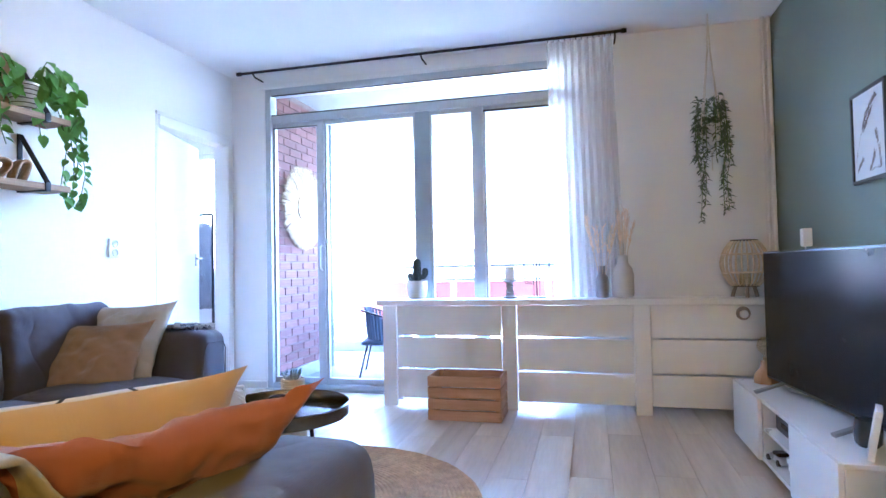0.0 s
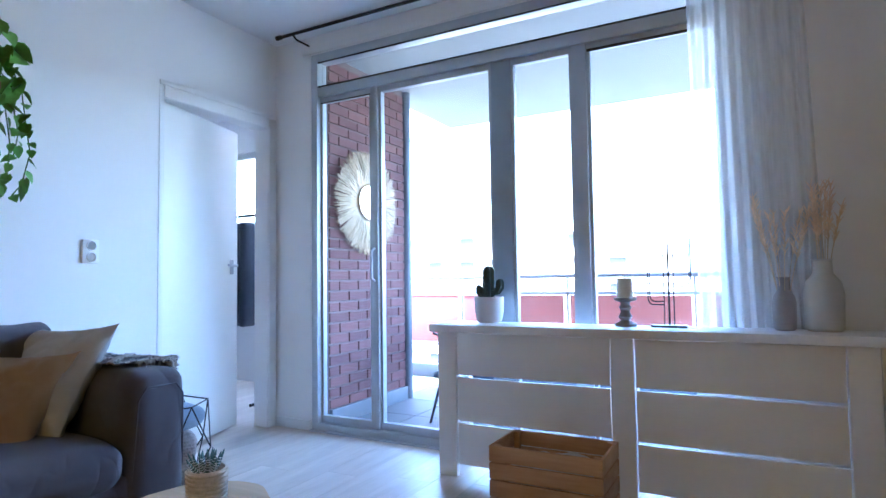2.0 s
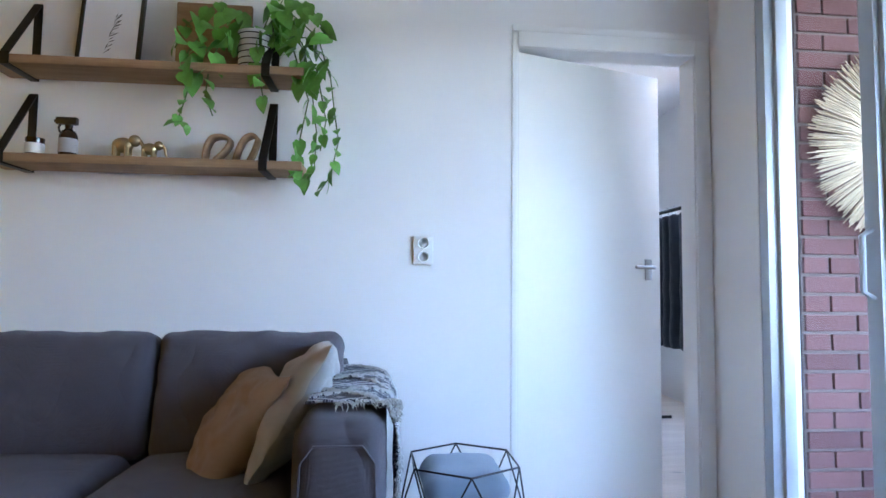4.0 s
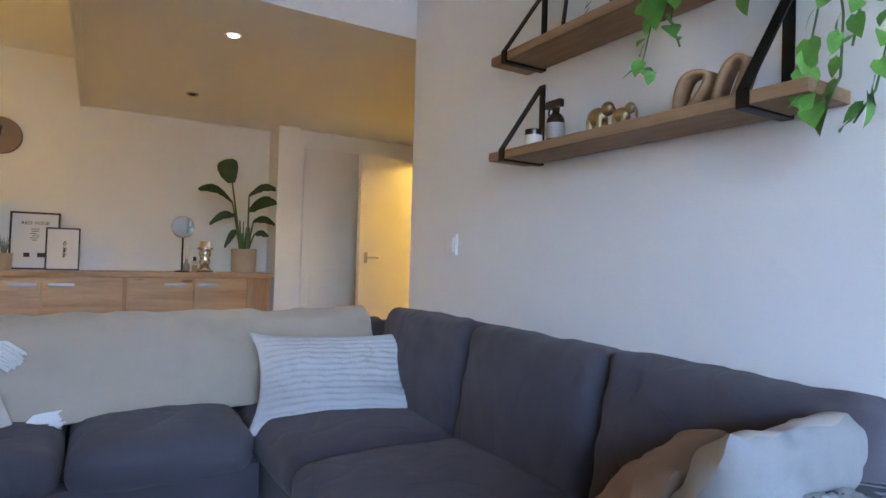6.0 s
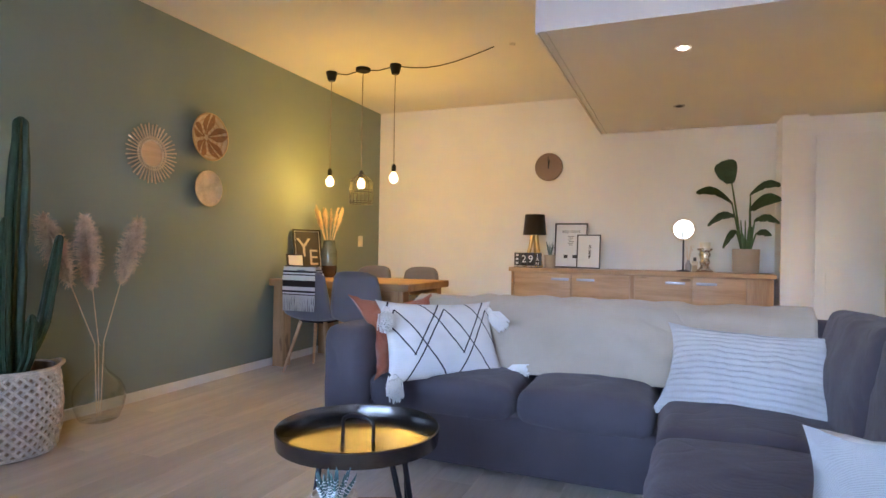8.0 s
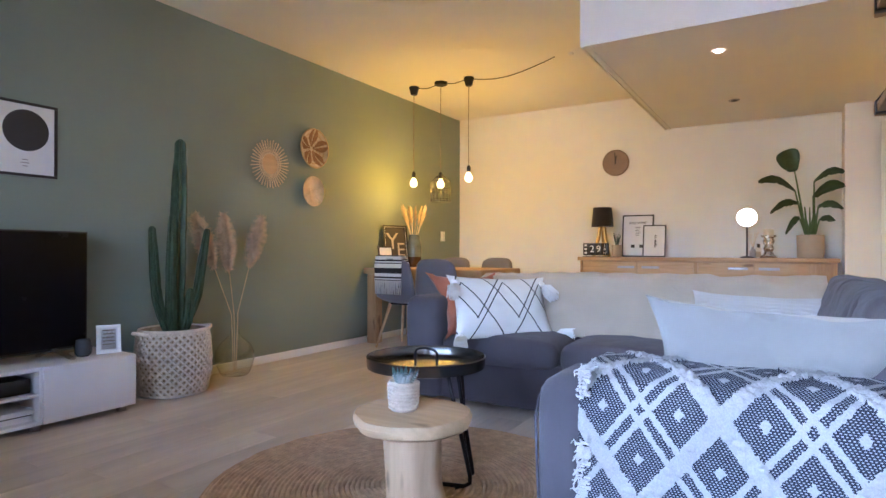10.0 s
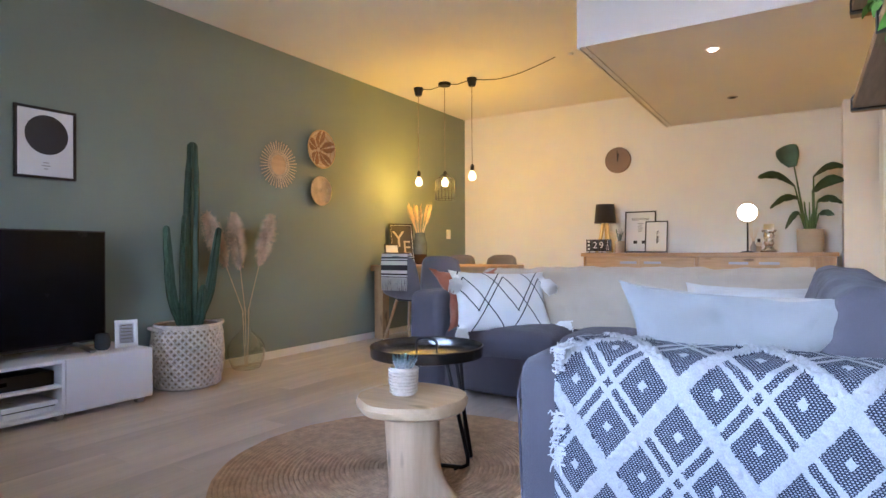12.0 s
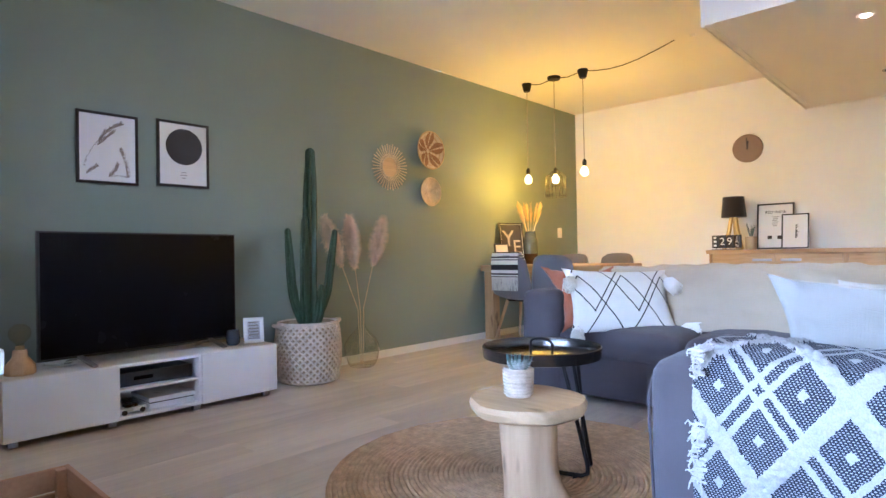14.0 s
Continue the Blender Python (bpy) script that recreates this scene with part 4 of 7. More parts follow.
crate = thing("wooden_crate", pose(1.92, -0.72, 0), "pine slatted crate in front of the radiator cover", "crate")
for k in range(4):
    z0 = 0.0 + 0.072 * k
    for y in (0.0, 0.28):
        part("slat", box((0, y, z0), (0.48, y + 0.014, z0 + 0.066), 0.003), PINE, crate)
    for x in (0.0, 0.466):
        part("end_slat", box((x + 0.001, 0.0145, z0), (x + 0.013, 0.2795, z0 + 0.066), 0.003), PINE, crate)
for x in (0.0145, 0.4395):
    for y in (0.0145, 0.2545):
        part("corner_post", box((x, y, 0.001), (x + 0.026, y + 0.025, 0.28), 0.002), PINE, crate)
part("bottom", box((0.014, 0.0145, 0.004), (0.466, 0.2795, 0.014)), PINE, crate)
cloth = thing("cloth_heap", pose(2.16, -0.57, 0.012), "crumpled white cloth lying in the crate", "cloth")
part("folds", soft((-0.19, -0.10, 0.0), (0.19, 0.10, 0.20), 0.06, 0.03, 2, n=18, crease=0.05, seed=7), WHITEC, cloth)

# on the cover
TOP = 0.758
cp = thing("cactus_ornament", pose(1.705, -0.20, TOP), "dark faux cactus in a white ceramic pot", "ornament")
part("pot", lathe([(0.0, 0.0), (0.052, 0.0), (0.066, 0.01), (0.076, 0.06), (0.078, 0.135), (0.073, 0.135), (0.07, 0.12), (0.0, 0.12)], 36), CERAMIC, cp)


def ribbed(points, r, ribs, bm, seg=None, tip=True, taper=0.0):
    """A ribbed cactus stem along points, closed by a round tip."""
    pts = [Vector(p) for p in points]
    seg = seg or ribs * 4
    way = (pts[-1] - pts[-2]).normalized()
    radii = [r * (0.85 + 0.15 * min(1, i / 2)) * (1 - taper * (i / (len(pts) - 1)) ** 6) for i in range(len(pts))]
    if tip:
        last = pts[-1]
        for s in (0.35, 0.65, 0.88, 0.98):
            pts.append(last + way * r * (1.3 - taper * 0.5) * s)
            radii.append(r * (1 - taper) * math.sqrt(max(0.02, 1 - s * s)))
    rings, side = [], None
    for i, p in enumerate(pts):
        d = (pts[min(i + 1, len(pts) - 1)] - pts[max(i - 1, 0)]).normalized()
        side = d.orthogonal().normalized() if side is None else (side - d * side.dot(d)).normalized()
        up = d.cross(side)
        ring = []
        for k in range(seg):
            a = 2 * math.pi * k / seg
            rr = radii[i] * (1 + 0.28 * math.cos(ribs * a)) * (1 + 0.10 * noise.noise(p * 22) + 0.05 * noise.noise(p * 60))
            ring.append(bm.verts.new(p + rr * (math.cos(a) * side + math.sin(a) * up)))
        rings.append(ring)
    for a, b in zip(rings, rings[1:]):
        for k in range(seg):
            bm.faces.new((a[k], a[(k + 1) % seg], b[(k + 1) % seg], b[k]))
    bm.faces.new(rings[0][::-1]), bm.faces.new(rings[-1])
    return bm


part("stem", ribbed(arc(lambda s: (0, 0, 0.115 + 0.15 * s), 8), 0.026, 7, bmesh.new()), CACTUS2, cp)
part("arm", ribbed([(0.02, 0, 0.16), (0.05, 0, 0.165), (0.062, 0, 0.185), (0.063, 0, 0.205)], 0.018, 6, bmesh.new()), CACTUS2, cp)
part("arm", ribbed([(-0.02, 0, 0.14), (-0.045, 0, 0.145), (-0.055, 0, 0.16), (-0.056, 0, 0.175)], 0.017, 6, bmesh.new()), CACTUS2, cp)

ch = thing("candle_holder", pose(2.405, -0.22, TOP), "turned grey wood candle holder with a thick candle", "candle holder")
part("stand", lathe([(0.0, 0.0), (0.048, 0.0), (0.05, 0.012), (0.03, 0.02), (0.022, 0.03), (0.032, 0.045), (0.022, 0.06), (0.02, 0.075), (0.03, 0.088), (0.02, 0.10), (0.022, 0.112), (0.05, 0.122), (0.052, 0.132), (0.0, 0.133)], 28), STONEG, ch)
part("candle", lathe([(0.0, 0.133), (0.036, 0.133), (0.036, 0.222), (0.030, 0.226), (0.0, 0.222)], 28), WAX, ch)
part("wick", tube([(0, 0, 0.222), (0.001, 0, 0.235)], 0.0012, 5), INK, ch)

wc = thing("wire_cactus", pose(2.595, -0.20, TOP) @ Matrix.Diagonal((0.95, 1, 1.12, 1)), "black wire cactus shaped candle rack", "ornament")
for k in range(2):
    o = 0.024 * k - 0.022
    part("wire", tube([(o, 0.0, 0.008), (o, 0, 0.34)] + arc(lambda s: (o + 0.010 * (1 - math.cos(math.pi * s)), 0, 0.34 + 0.012 * math.sin(math.pi * s)), 6) + [(o + 0.02, 0, 0.008)], 0.003, 6), BLACK, wc)
    part("arm_wire", tube([(0.02, 0.004 * k, 0.15 + 0.012 * k), (0.075 - 0.008 * k, 0.004 * k, 0.15 + 0.012 * k)] + arc(lambda s: (0.075 - 0.008 * k + 0.025 * math.sin(1.57 * s), 0.004 * k, 0.175 + 0.012 * k - 0.025 * math.cos(1.57 * s)), 6) + [(0.10 - 0.008 * k, 0.004 * k, 0.36 - 0.006 * k)], 0.003, 6), BLACK, wc)
    part("arm_wire", tube([(-0.02, 0.004 * k, 0.09 + 0.012 * k), (-0.07 + 0.008 * k, 0.004 * k, 0.09 + 0.012 * k)] + arc(lambda s: (-0.07 + 0.008 * k - 0.025 * math.sin(1.57 * s), 0.004 * k, 0.115 + 0.012 * k - 0.025 * math.cos(1.57 * s)), 6) + [(-0.095 + 0.008 * k, 0.004 * k, 0.28 - 0.006 * k)], 0.003, 6), BLACK, wc)
part("base_plate", box((-0.08, -0.035, 0.0), (0.08, 0.035, 0.008), 0.002), BLACK, wc)


def grass_vase(name, x, y, profile, material, label, n, height, spread, ink):
    v = thing(name, pose(x, y, TOP), label, "vase", "vases on the radiator cover")
    part("vase", lathe(profile, 36), material, v)
    mouth = profile[-1][1] - 0.06
    for i in range(n):
        a, lean = i * 2.4, spread * (0.3 + 0.7 * random.random())
        tip = Vector((math.cos(a) * lean, math.sin(a) * lean * 0.6, mouth + height * random.uniform(0.75, 1.0)))
        b = Vector((0.012 * math.cos(a), 0.012 * math.sin(a), mouth))
        stalk = part("stalk", tube([b, b.lerp(tip, 0.5) + Vector((0, 0, 0.02)), tip], 0.0016, 5), STRAW, v)
        bm = bmesh.new()
        for q in range(34):
            c = (b.lerp(tip, 0.5) + Vector((0, 0, 0.02))).lerp(tip, 0.3 + 0.7 * q / 17)
            d = Vector((random.uniform(-1, 1), random.uniform(-1, 1), 1.2)).normalized()
            tube([c, c + d * 0.034], 0.0030, 4, bm=bm, r_end=0.0008)
        part("ear", bm, ink, stalk)
    return v


grass_vase("slim_vase", 3.045, -0.21, [(0.0, 0.0), (0.034, 0.0), (0.042, 0.01), (0.045, 0.11), (0.040, 0.14), (0.024, 0.165), (0.022, 0.215), (0.026, 0.22), (0.019, 0.217), (0.018, 0.16)], STONEG, "slim grey stoneware vase with dry grass", 10, 0.36, 0.12, PLUME)
grass_vase("jug_vase", 3.185, -0.20, [(0.0, 0.0), (0.058, 0.0), (0.068, 0.01), (0.072, 0.15), (0.062, 0.20), (0.036, 0.235), (0.034, 0.285), (0.041, 0.292), (0.031, 0.288), (0.029, 0.23)], STONEW, "chalk white stoneware jug vase with dry grass", 9, 0.34, 0.07, PLUME)

lan = thing("rattan_lantern", pose(3.945, -0.22, TOP), "round bamboo slat lantern on three short legs", "lantern")
for i in range(26):
    a = 2 * math.pi * i / 26
    part("slat", tube(arc(lambda s: ((0.075 + 0.07 * math.sin(math.pi * s) ** 0.8) * math.cos(a), (0.075 + 0.07 * math.sin(math.pi * s) ** 0.8) * math.sin(a), 0.07 + 0.30 * s), 12), 0.0046, 5), STRAW, lan)
for r, z, m in ((0.078, 0.072, BLACKP), (0.078, 0.37, BLACKP), (0.138, 0.16, STRAW), (0.138, 0.28, STRAW)):
    part("ring", tube([(r * math.cos(2 * math.pi * i / 40), r * math.sin(2 * math.pi * i / 40), z) for i in range(40)], 0.005, 6, True), m, lan)
for i in range(3):
    a = 2.1 * i + 0.4
    part("foot", tube([(0.06 * math.cos(a), 0.06 * math.sin(a), 0.08), (0.085 * math.cos(a), 0.085 * math.sin(a), 0.0)], 0.012, 8), INKB, lan)
part("tealight_glass", lathe([(0.0, 0.075), (0.035, 0.075), (0.035, 0.16), (0.032, 0.16), (0.032, 0.08), (0.0, 0.08)], 20), BULBG, lan)

# curtain and rod
cur = thing("sheer_curtain", pose(0, 0, 0), "white sheer curtain drawn aside on a rod", "curtain")
bm = bmesh.new()
rows = []
for j in range(34):
    s = j / 33
    z = 2.605 - 2.58 * s
    row = []
    for i in range(141):
        q = i / 140
        x = 2.70 + (0.46 + 0.06 * s) * q + 0.015 * s
        amp = 0.013 + 0.010 * s
        y = -0.075 - 0.07 * (1 - s) ** 8 + amp * math.sin(q * 2 * math.pi * 9 + 0.6 * math.sin(s * 4)) + 0.010 * noise.noise((q * 14, s * 3, 0))
        row.append(bm.verts.new((x, y, z)))
    rows.append(row)
for a, b in zip(rows, rows[1:]):
    for i in range(140):
        bm.faces.new((a[i], b[i], b[i + 1], a[i + 1]))
sheerk = Nodes("sheer_voile", 0.9)
sheerk.colour((0.88, 0.88, 0.88))
sheerk.t.nodes.remove(sheerk.b)
_d, _tl, _tp = sheerk.n("BsdfDiffuse", {0: (0.88, 0.88, 0.88)}), sheerk.n("BsdfTranslucent", {0: (0.90, 0.90, 0.90)}), sheerk.n("BsdfTransparent")
_m1, _m2 = sheerk.n("MixShader", {0: 0.72}), sheerk.n("MixShader")
sheerk.t.links.new(_d.outputs[0], _m1.inputs[1]), sheerk.t.links.new(_tl.outputs[0], _m1.inputs[2])
sheerk.put(sheerk.remap(sheerk.noise(sheerk.coords((1, 1, 0.05)), 60, 3), 0.3, 0.7, 0.56, 0.63), _m2.inputs[0])
sheerk.t.links.new(_tp.outputs[0], _m2.inputs[1]), sheerk.t.links.new(_m1.outputs[0], _m2.inputs[2])
sheerk.t.links.new(_m2.outputs[0], sheerk.t.nodes["Material Output"].inputs[0])
part("cloth", bm, sheerk.m, cur, "", 180)
rod = thing("curtain_rod", pose(0, 0, 0), "thin black metal curtain rod above the window", "curtain rod")
part("rod", tube([(0.17, -0.15, 2.63), (3.24, -0.15, 2.63)], 0.011, 12), BLACK, rod)
for x in (0.17, 3.24):
    part("end_cap", tube([(x - 0.018, -0.15, 2.63), (x + 0.018, -0.15, 2.63)], 0.016, 12), BLACK, rod)
for x in (0.30, 1.75, 3.18):
    part("bracket", tube([(x, 0.0, 2.60), (x, -0.12, 2.60), (x, -0.15, 2.618)], 0.007, 8), BLACK, rod)
for i in range(12):
    x = 2.71 + 0.04 * i
    part("ring", tube([(x, -0.15 + 0.016 * math.cos(2 * math.pi * k / 14), 2.622 + 0.02 * math.sin(2 * math.pi * k / 14)) for k in range(14)], 0.0022, 5, True), BLACK, rod)

# hanging plant
hp = thing("hanging_plant", pose(3.775, -0.20, 0), "grey green trailing plant in a rope hanger", "hanging plant")
part("pot", lathe([(0.0, 1.76), (0.05, 1.76), (0.068, 1.80), (0.074, 1.90), (0.07, 1.90), (0.0, 1.885)], 28), STONEW, hp)
for i in range(4):
    a = math.pi / 2 * i + 0.5
    part("hanger_rope", tube([(0, 0, H), (0.012 * math.cos(a), 0.012 * math.sin(a), H - 0.25), (0.078 * math.cos(a), 0.078 * math.sin(a), 1.90), (0.07 * math.cos(a), 0.07 * math.sin(a), 1.80), (0, 0, 1.72), (0, 0, 1.60)], 0.004, 6), ROPE, hp)


def small_leaf(bm, p, d, n, ln, w):
    side = d.cross(n).normalized()
    a, b, c, e = p, p + d * ln * 0.45 + side * w - n * 0.1 * ln, p + d * ln - n * 0.25 * ln, p + d * ln * 0.45 - side * w - n * 0.1 * ln
    v = [bm.verts.new(q) for q in (a, b, c, e)]
    mid = bm.verts.new(p + d * ln * 0.48 + n * w * 0.25)
    for i in range(4):
        bm.faces.new((v[i], v[(i + 1) % 4], mid))


random.seed(5)
strands = []
for i in range(11):
    a = i * 2.4
    strands.append([Vector((0.04 * math.cos(a), 0.04 * math.sin(a), 1.90)), Vector((0.085 * math.cos(a), 0.085 * math.sin(a), 2.03 + 0.07 * random.random())), Vector((0.10 * math.cos(a), 0.09 * math.sin(a), 1.88)), Vector((0.10 * math.cos(a), 0.09 * math.sin(a), 1.74 - 0.08 * random.random()))])
for x, z, y in ((-0.085, 1.26, -0.03), (-0.06, 1.36, -0.05), (-0.07, 1.45, -0.02), (0.09, 1.34, -0.03), (0.06, 1.31, -0.04), (0.075, 1.48, 0.02)):
    strands.append([Vector((x * 0.5, y, 1.90)), Vector((x * 1.1, y * 1.6, 1.88)), Vector((x * 1.15, y * 1.6, 1.70)), Vector((x * 0.85, y * 1.3, (1.70 + z) / 2)), Vector((x, y, z))])
for st in strands:
    sob = part("strand", tube(st, 0.0022, 5), STEM, hp)
    bm = bmesh.new()
    total = sum((b - a).length for a, b in zip(st, st[1:]))
    for k in range(int(total * 82)):
        q = random.random() * (len(st) - 1)
        p = st[int(q)].lerp(st[int(q) + 1], q % 1)
        d = Vector((random.uniform(-1, 1), random.uniform(-1, 1), random.uniform(-0.9, 0.5))).normalized()
        small_leaf(bm, p, d, Vector((random.uniform(-0.4, 0.4), random.uniform(-0.4, 0.4), 1)).normalized(), random.uniform(0.032, 0.055), random.uniform(0.006, 0.010))
    part("leaves", bm, LEAFG, sob)

# pipes in the corner
for x, r in ((4.15, 0.011), (4.185, 0.013)):
    pp = thing("heating_pipe", pose(x, -0.035, 0), "white painted vertical heating pipe in the corner", "pipe", "heating pipes")
    part("pipe", tube([(0, 0, 0.0), (0, 0, H)], r, 12), TRIM, pp)
    for z in (1.39, 2.3):
        part("clip", tube([(0, 0, z), (0, 0, z + 0.02)], r + 0.004, 12), TRIM, pp)


def wall_plate(name, m, w, h, label, kind):
    """A white switch or socket; local x along the wall, y up, z into the room."""
    t = thing(name, m, label, "switch" if kind == "switch" else "socket")
    part("plate", box((-w / 2, -h / 2, 0), (w / 2, h / 2, 0.016), 0.005), PLASTIC, t)
    if kind == "switch":
        part("rocker", box((-w * 0.33, -h * 0.36, 0.0155), (w * 0.33, h * 0.36, 0.023), 0.003), PLASTIC, t)
    else:
        for k in (-1, 1):
            part("outlet", lathe([(0.0, 0.0), (0.019, 0.0), (0.021, 0.005), (0.023, 0.006), (0.024, 0.0)], 24), PLASTIC, t, "round recessed outlet").matrix_basis = pose(0, k * h * 0.24, 0.0165)
    return t


WESTW = lambda y, z: frame_pose((0.0, y, z), (0, 1, 0), (0, 0, 1))
EASTW = lambda y, z: frame_pose((W, y, z), (0, -1, 0), (0, 0, 1))
SOUTHW = lambda x, z: frame_pose((x, S, z), (-1, 0, 0), (0, 0, 1))
wall_plate("double_socket", WESTW(-1.29, 1.152), 0.082, 0.12, "white double wall socket beside the bedroom door", "socket")
wall_plate("light_switch", WESTW(-3.49, 1.13), 0.085, 0.10, "white light switch near the passage", "switch")
wall_plate("light_switch", EASTW(-6.44, 1.125), 0.082, 0.12, "white light switch on the green wall", "switch")
adapter = thing("plug_adapter", EASTW(-0.60, 1.115), "white plug adapter on the green wall", "adapter")
part("body", box((-0.028, -0.045, 0.0), (0.028, 0.06, 0.05), 0.008), PLASTIC, adapter)
part("cable", tube([(0, -0.04, 0.03), (0.01, -0.09, 0.035), (0.015, -0.25, 0.02), (0.015, -0.6, 0.02)], 0.003, 6), PLASTIC, adapter)

# ---- shelves with plants ----
def shelf(z, label):
    t = thing("wall_shelf", pose(0.0, -2.36, z), label, "shelf", "shelves above the sofa")
    part("board", box((0.004, -0.59, -0.034), (0.19, 0.585, 0.0), 0.006), SHELFW, t)
    for y in (-0.50, 0.44):
        part("strap", box((0.191, y - 0.016, -0.042), (0.196, y + 0.016, 0.006), 0.001), BLACK, t)
        part("strap", box((0.0, y - 0.016, -0.042), (0.191, y + 0.016, -0.036), 0.001), BLACK, t)
        bm = bmesh.new()
        a, b = Vector((0.194, 0, 0.0)), Vector((0.004, 0, 0.275))
        nrm = Vector((0.27, 0, 0.19)).normalized() * 0.0025
        vs = [bm.verts.new(p + Vector((0, y + k * 0.016, 0)) + s * nrm) for p in (a, b) for s in (-1, 1) for k in (-1, 1)]
        bmesh.ops.convex_hull(bm, input=vs)
        part("strap", bm, BLACK, t)
        part("wall_strap", box((0.0, y - 0.016, -0.04), (0.004, y + 0.016, 0.275), 0.001), BLACK, t)
    return t


shelf(1.475, "reclaimed wood shelf on black strap brackets")
shelf(1.845, "upper reclaimed wood shelf on black strap brackets")
SZ = 1.477
jar = thing("candle_jar", pose(0.10, -2.79, SZ), "dark candle jar with a pale label", "candle jar")
part("jar", lathe([(0.0, 0.0), (0.030, 0.0), (0.032, 0.004), (0.032, 0.072), (0.029, 0.072), (0.029, 0.05), (0.0, 0.05)], 28), AMBERB, jar)
part("label", lathe([(0.0325, 0.012), (0.0328, 0.013), (0.0328, 0.05), (0.0325, 0.051)], 28), LABEL, jar)
bot = thing("spray_bottle", pose(0.10, -2.67, SZ), "dark spray bottle with a printed label", "bottle")
part("bottle", lathe([(0.0, 0.0), (0.030, 0.0), (0.032, 0.005), (0.032, 0.085), (0.026, 0.10), (0.013, 0.112), (0.013, 0.125), (0.0, 0.125)], 28), AMBERB, bot)
part("label", lathe([(0.0325, 0.018), (0.0328, 0.019), (0.0328, 0.072), (0.0325, 0.073)], 28), STONEG, bot)
part("trigger_head", boxes(((-0.012, -0.045, 0.13), (0.012, 0.03, 0.158)), ((-0.010, -0.012, 0.118), (0.010, 0.012, 0.135)), ((-0.005, -0.055, 0.138), (0.005, -0.043, 0.15)), bevel=0.004), BLACKP, bot)
part("trigger", tube([(0, -0.03, 0.135), (0, -0.038, 0.118), (0, -0.032, 0.10)], 0.004, 6), BLACKP, bot)


def elephant(y, s):
    """A small brass animal figure, one plain body."""
    bm = bmesh.new()
    for c, r in (((0, 0, 0.05), (0.022, 0.034, 0.026)), ((0, 0.038, 0.066), (0.017, 0.02, 0.02))):
        bmesh.ops.create_uvsphere(bm, u_segments=18, v_segments=12, radius=1, matrix=Matrix.Translation(c) @ Matrix.Diagonal((*r, 1)))
    for x in (-0.012, 0.012):
        for yy in (-0.02, 0.018):
            tube([(x, yy, 0.0), (x, yy, 0.045)], 0.0085, 8, bm=bm)
    tube([(0, 0.054, 0.066), (0, 0.066, 0.05), (0, 0.068, 0.028), (0, 0.074, 0.018)], 0.007, 8, bm=bm, r_end=0.004)
    ob = link("animal_figurine", bm, BRASS)
    ob.matrix_basis = pose(0.10, y, SZ) @ Matrix.Diagonal((s, s, s, 1))
    return tagged(ob, "small antique brass animal figurine on the shelf", "figurine", "brass figurines")


elephant(-2.47, 1.15)
elephant(-2.37, 0.9)
def bent_strap(y, line, label):
    """A broad strip of wood bent into an open loop."""
    g = thing("wooden_figure", pose(0.10, y, SZ), label, "ornament", "wooden ornaments")
    bm = bmesh.new()
    fine = [Vector(a).lerp(Vector(b), k / 5) for a, b in zip(line, line[1:]) for k in range(5)] + [Vector(line[-1])]
    for _ in range(3):
        fine = [fine[0]] + [(a + b * 2 + c) / 4 for a, b, c in zip(fine, fine[1:], fine[2:])] + [fine[-1]]
    rows = [[bm.verts.new((x, p.x, p.y)) for x in (-0.028, 0.028)] for p in fine]
    for a, b in zip(rows, rows[1:]):
        bm.faces.new((a[0], a[1], b[1], b[0]))
    thicken(part("strap", bm, SHELFW, g, "", 60), 0.013)
    part("foot", box((-0.02, line[0][0] - 0.012, 0.0), (0.02, line[-1][0] + 0.012, 0.008), 0.003), SHELFW, g)


bent_strap(-2.11, [(-0.05, 0.008), (-0.045, 0.06), (-0.025, 0.098), (0.01, 0.105), (0.045, 0.095), (0.045, 0.07), (0.02, 0.035), (-0.01, 0.008)], "arched strip of bent brown wood")
bent_strap(-2.01, [(-0.035, 0.008), (-0.02, 0.06), (0.0, 0.10), (0.03, 0.115), (0.055, 0.10), (0.04, 0.05), (0.02, 0.008)], "leaning loop of bent brown wood")

UZ = 1.847


def picture(name, m, w, h, border, art, label, mat_frame=BLACKP, deep=0.02):
    """A framed print, its foot at the pose; local x across, y up, z outwards."""
    t = thing(name, m, label, "picture")
    for lo, hi in (((-w / 2, 0, 0), (w / 2, border, deep)), ((-w / 2, h - border, 0), (w / 2, h, deep)), ((-w / 2, border, 0), (-w / 2 + border, h - border, deep)), ((w / 2 - border, border, 0), (w / 2, h - border, deep))):
        part("frame_bar", box(lo, hi, 0.002), mat_frame, t)
    part("paper", box((-w / 2 + border, border, 0.002), (w / 2 - border, h - border, deep - 0.008)), PAPER, t)
    art(t, w, h, deep - 0.0075)
    return t


def disc(bm, x, y, z, rx, ry, n=40):
    vs = [bm.verts.new((x + rx * math.cos(2 * math.pi * i / n), y + ry * math.sin(2 * math.pi * i / n), z)) for i in range(n)]
    bm.faces.new(vs)
    return bm


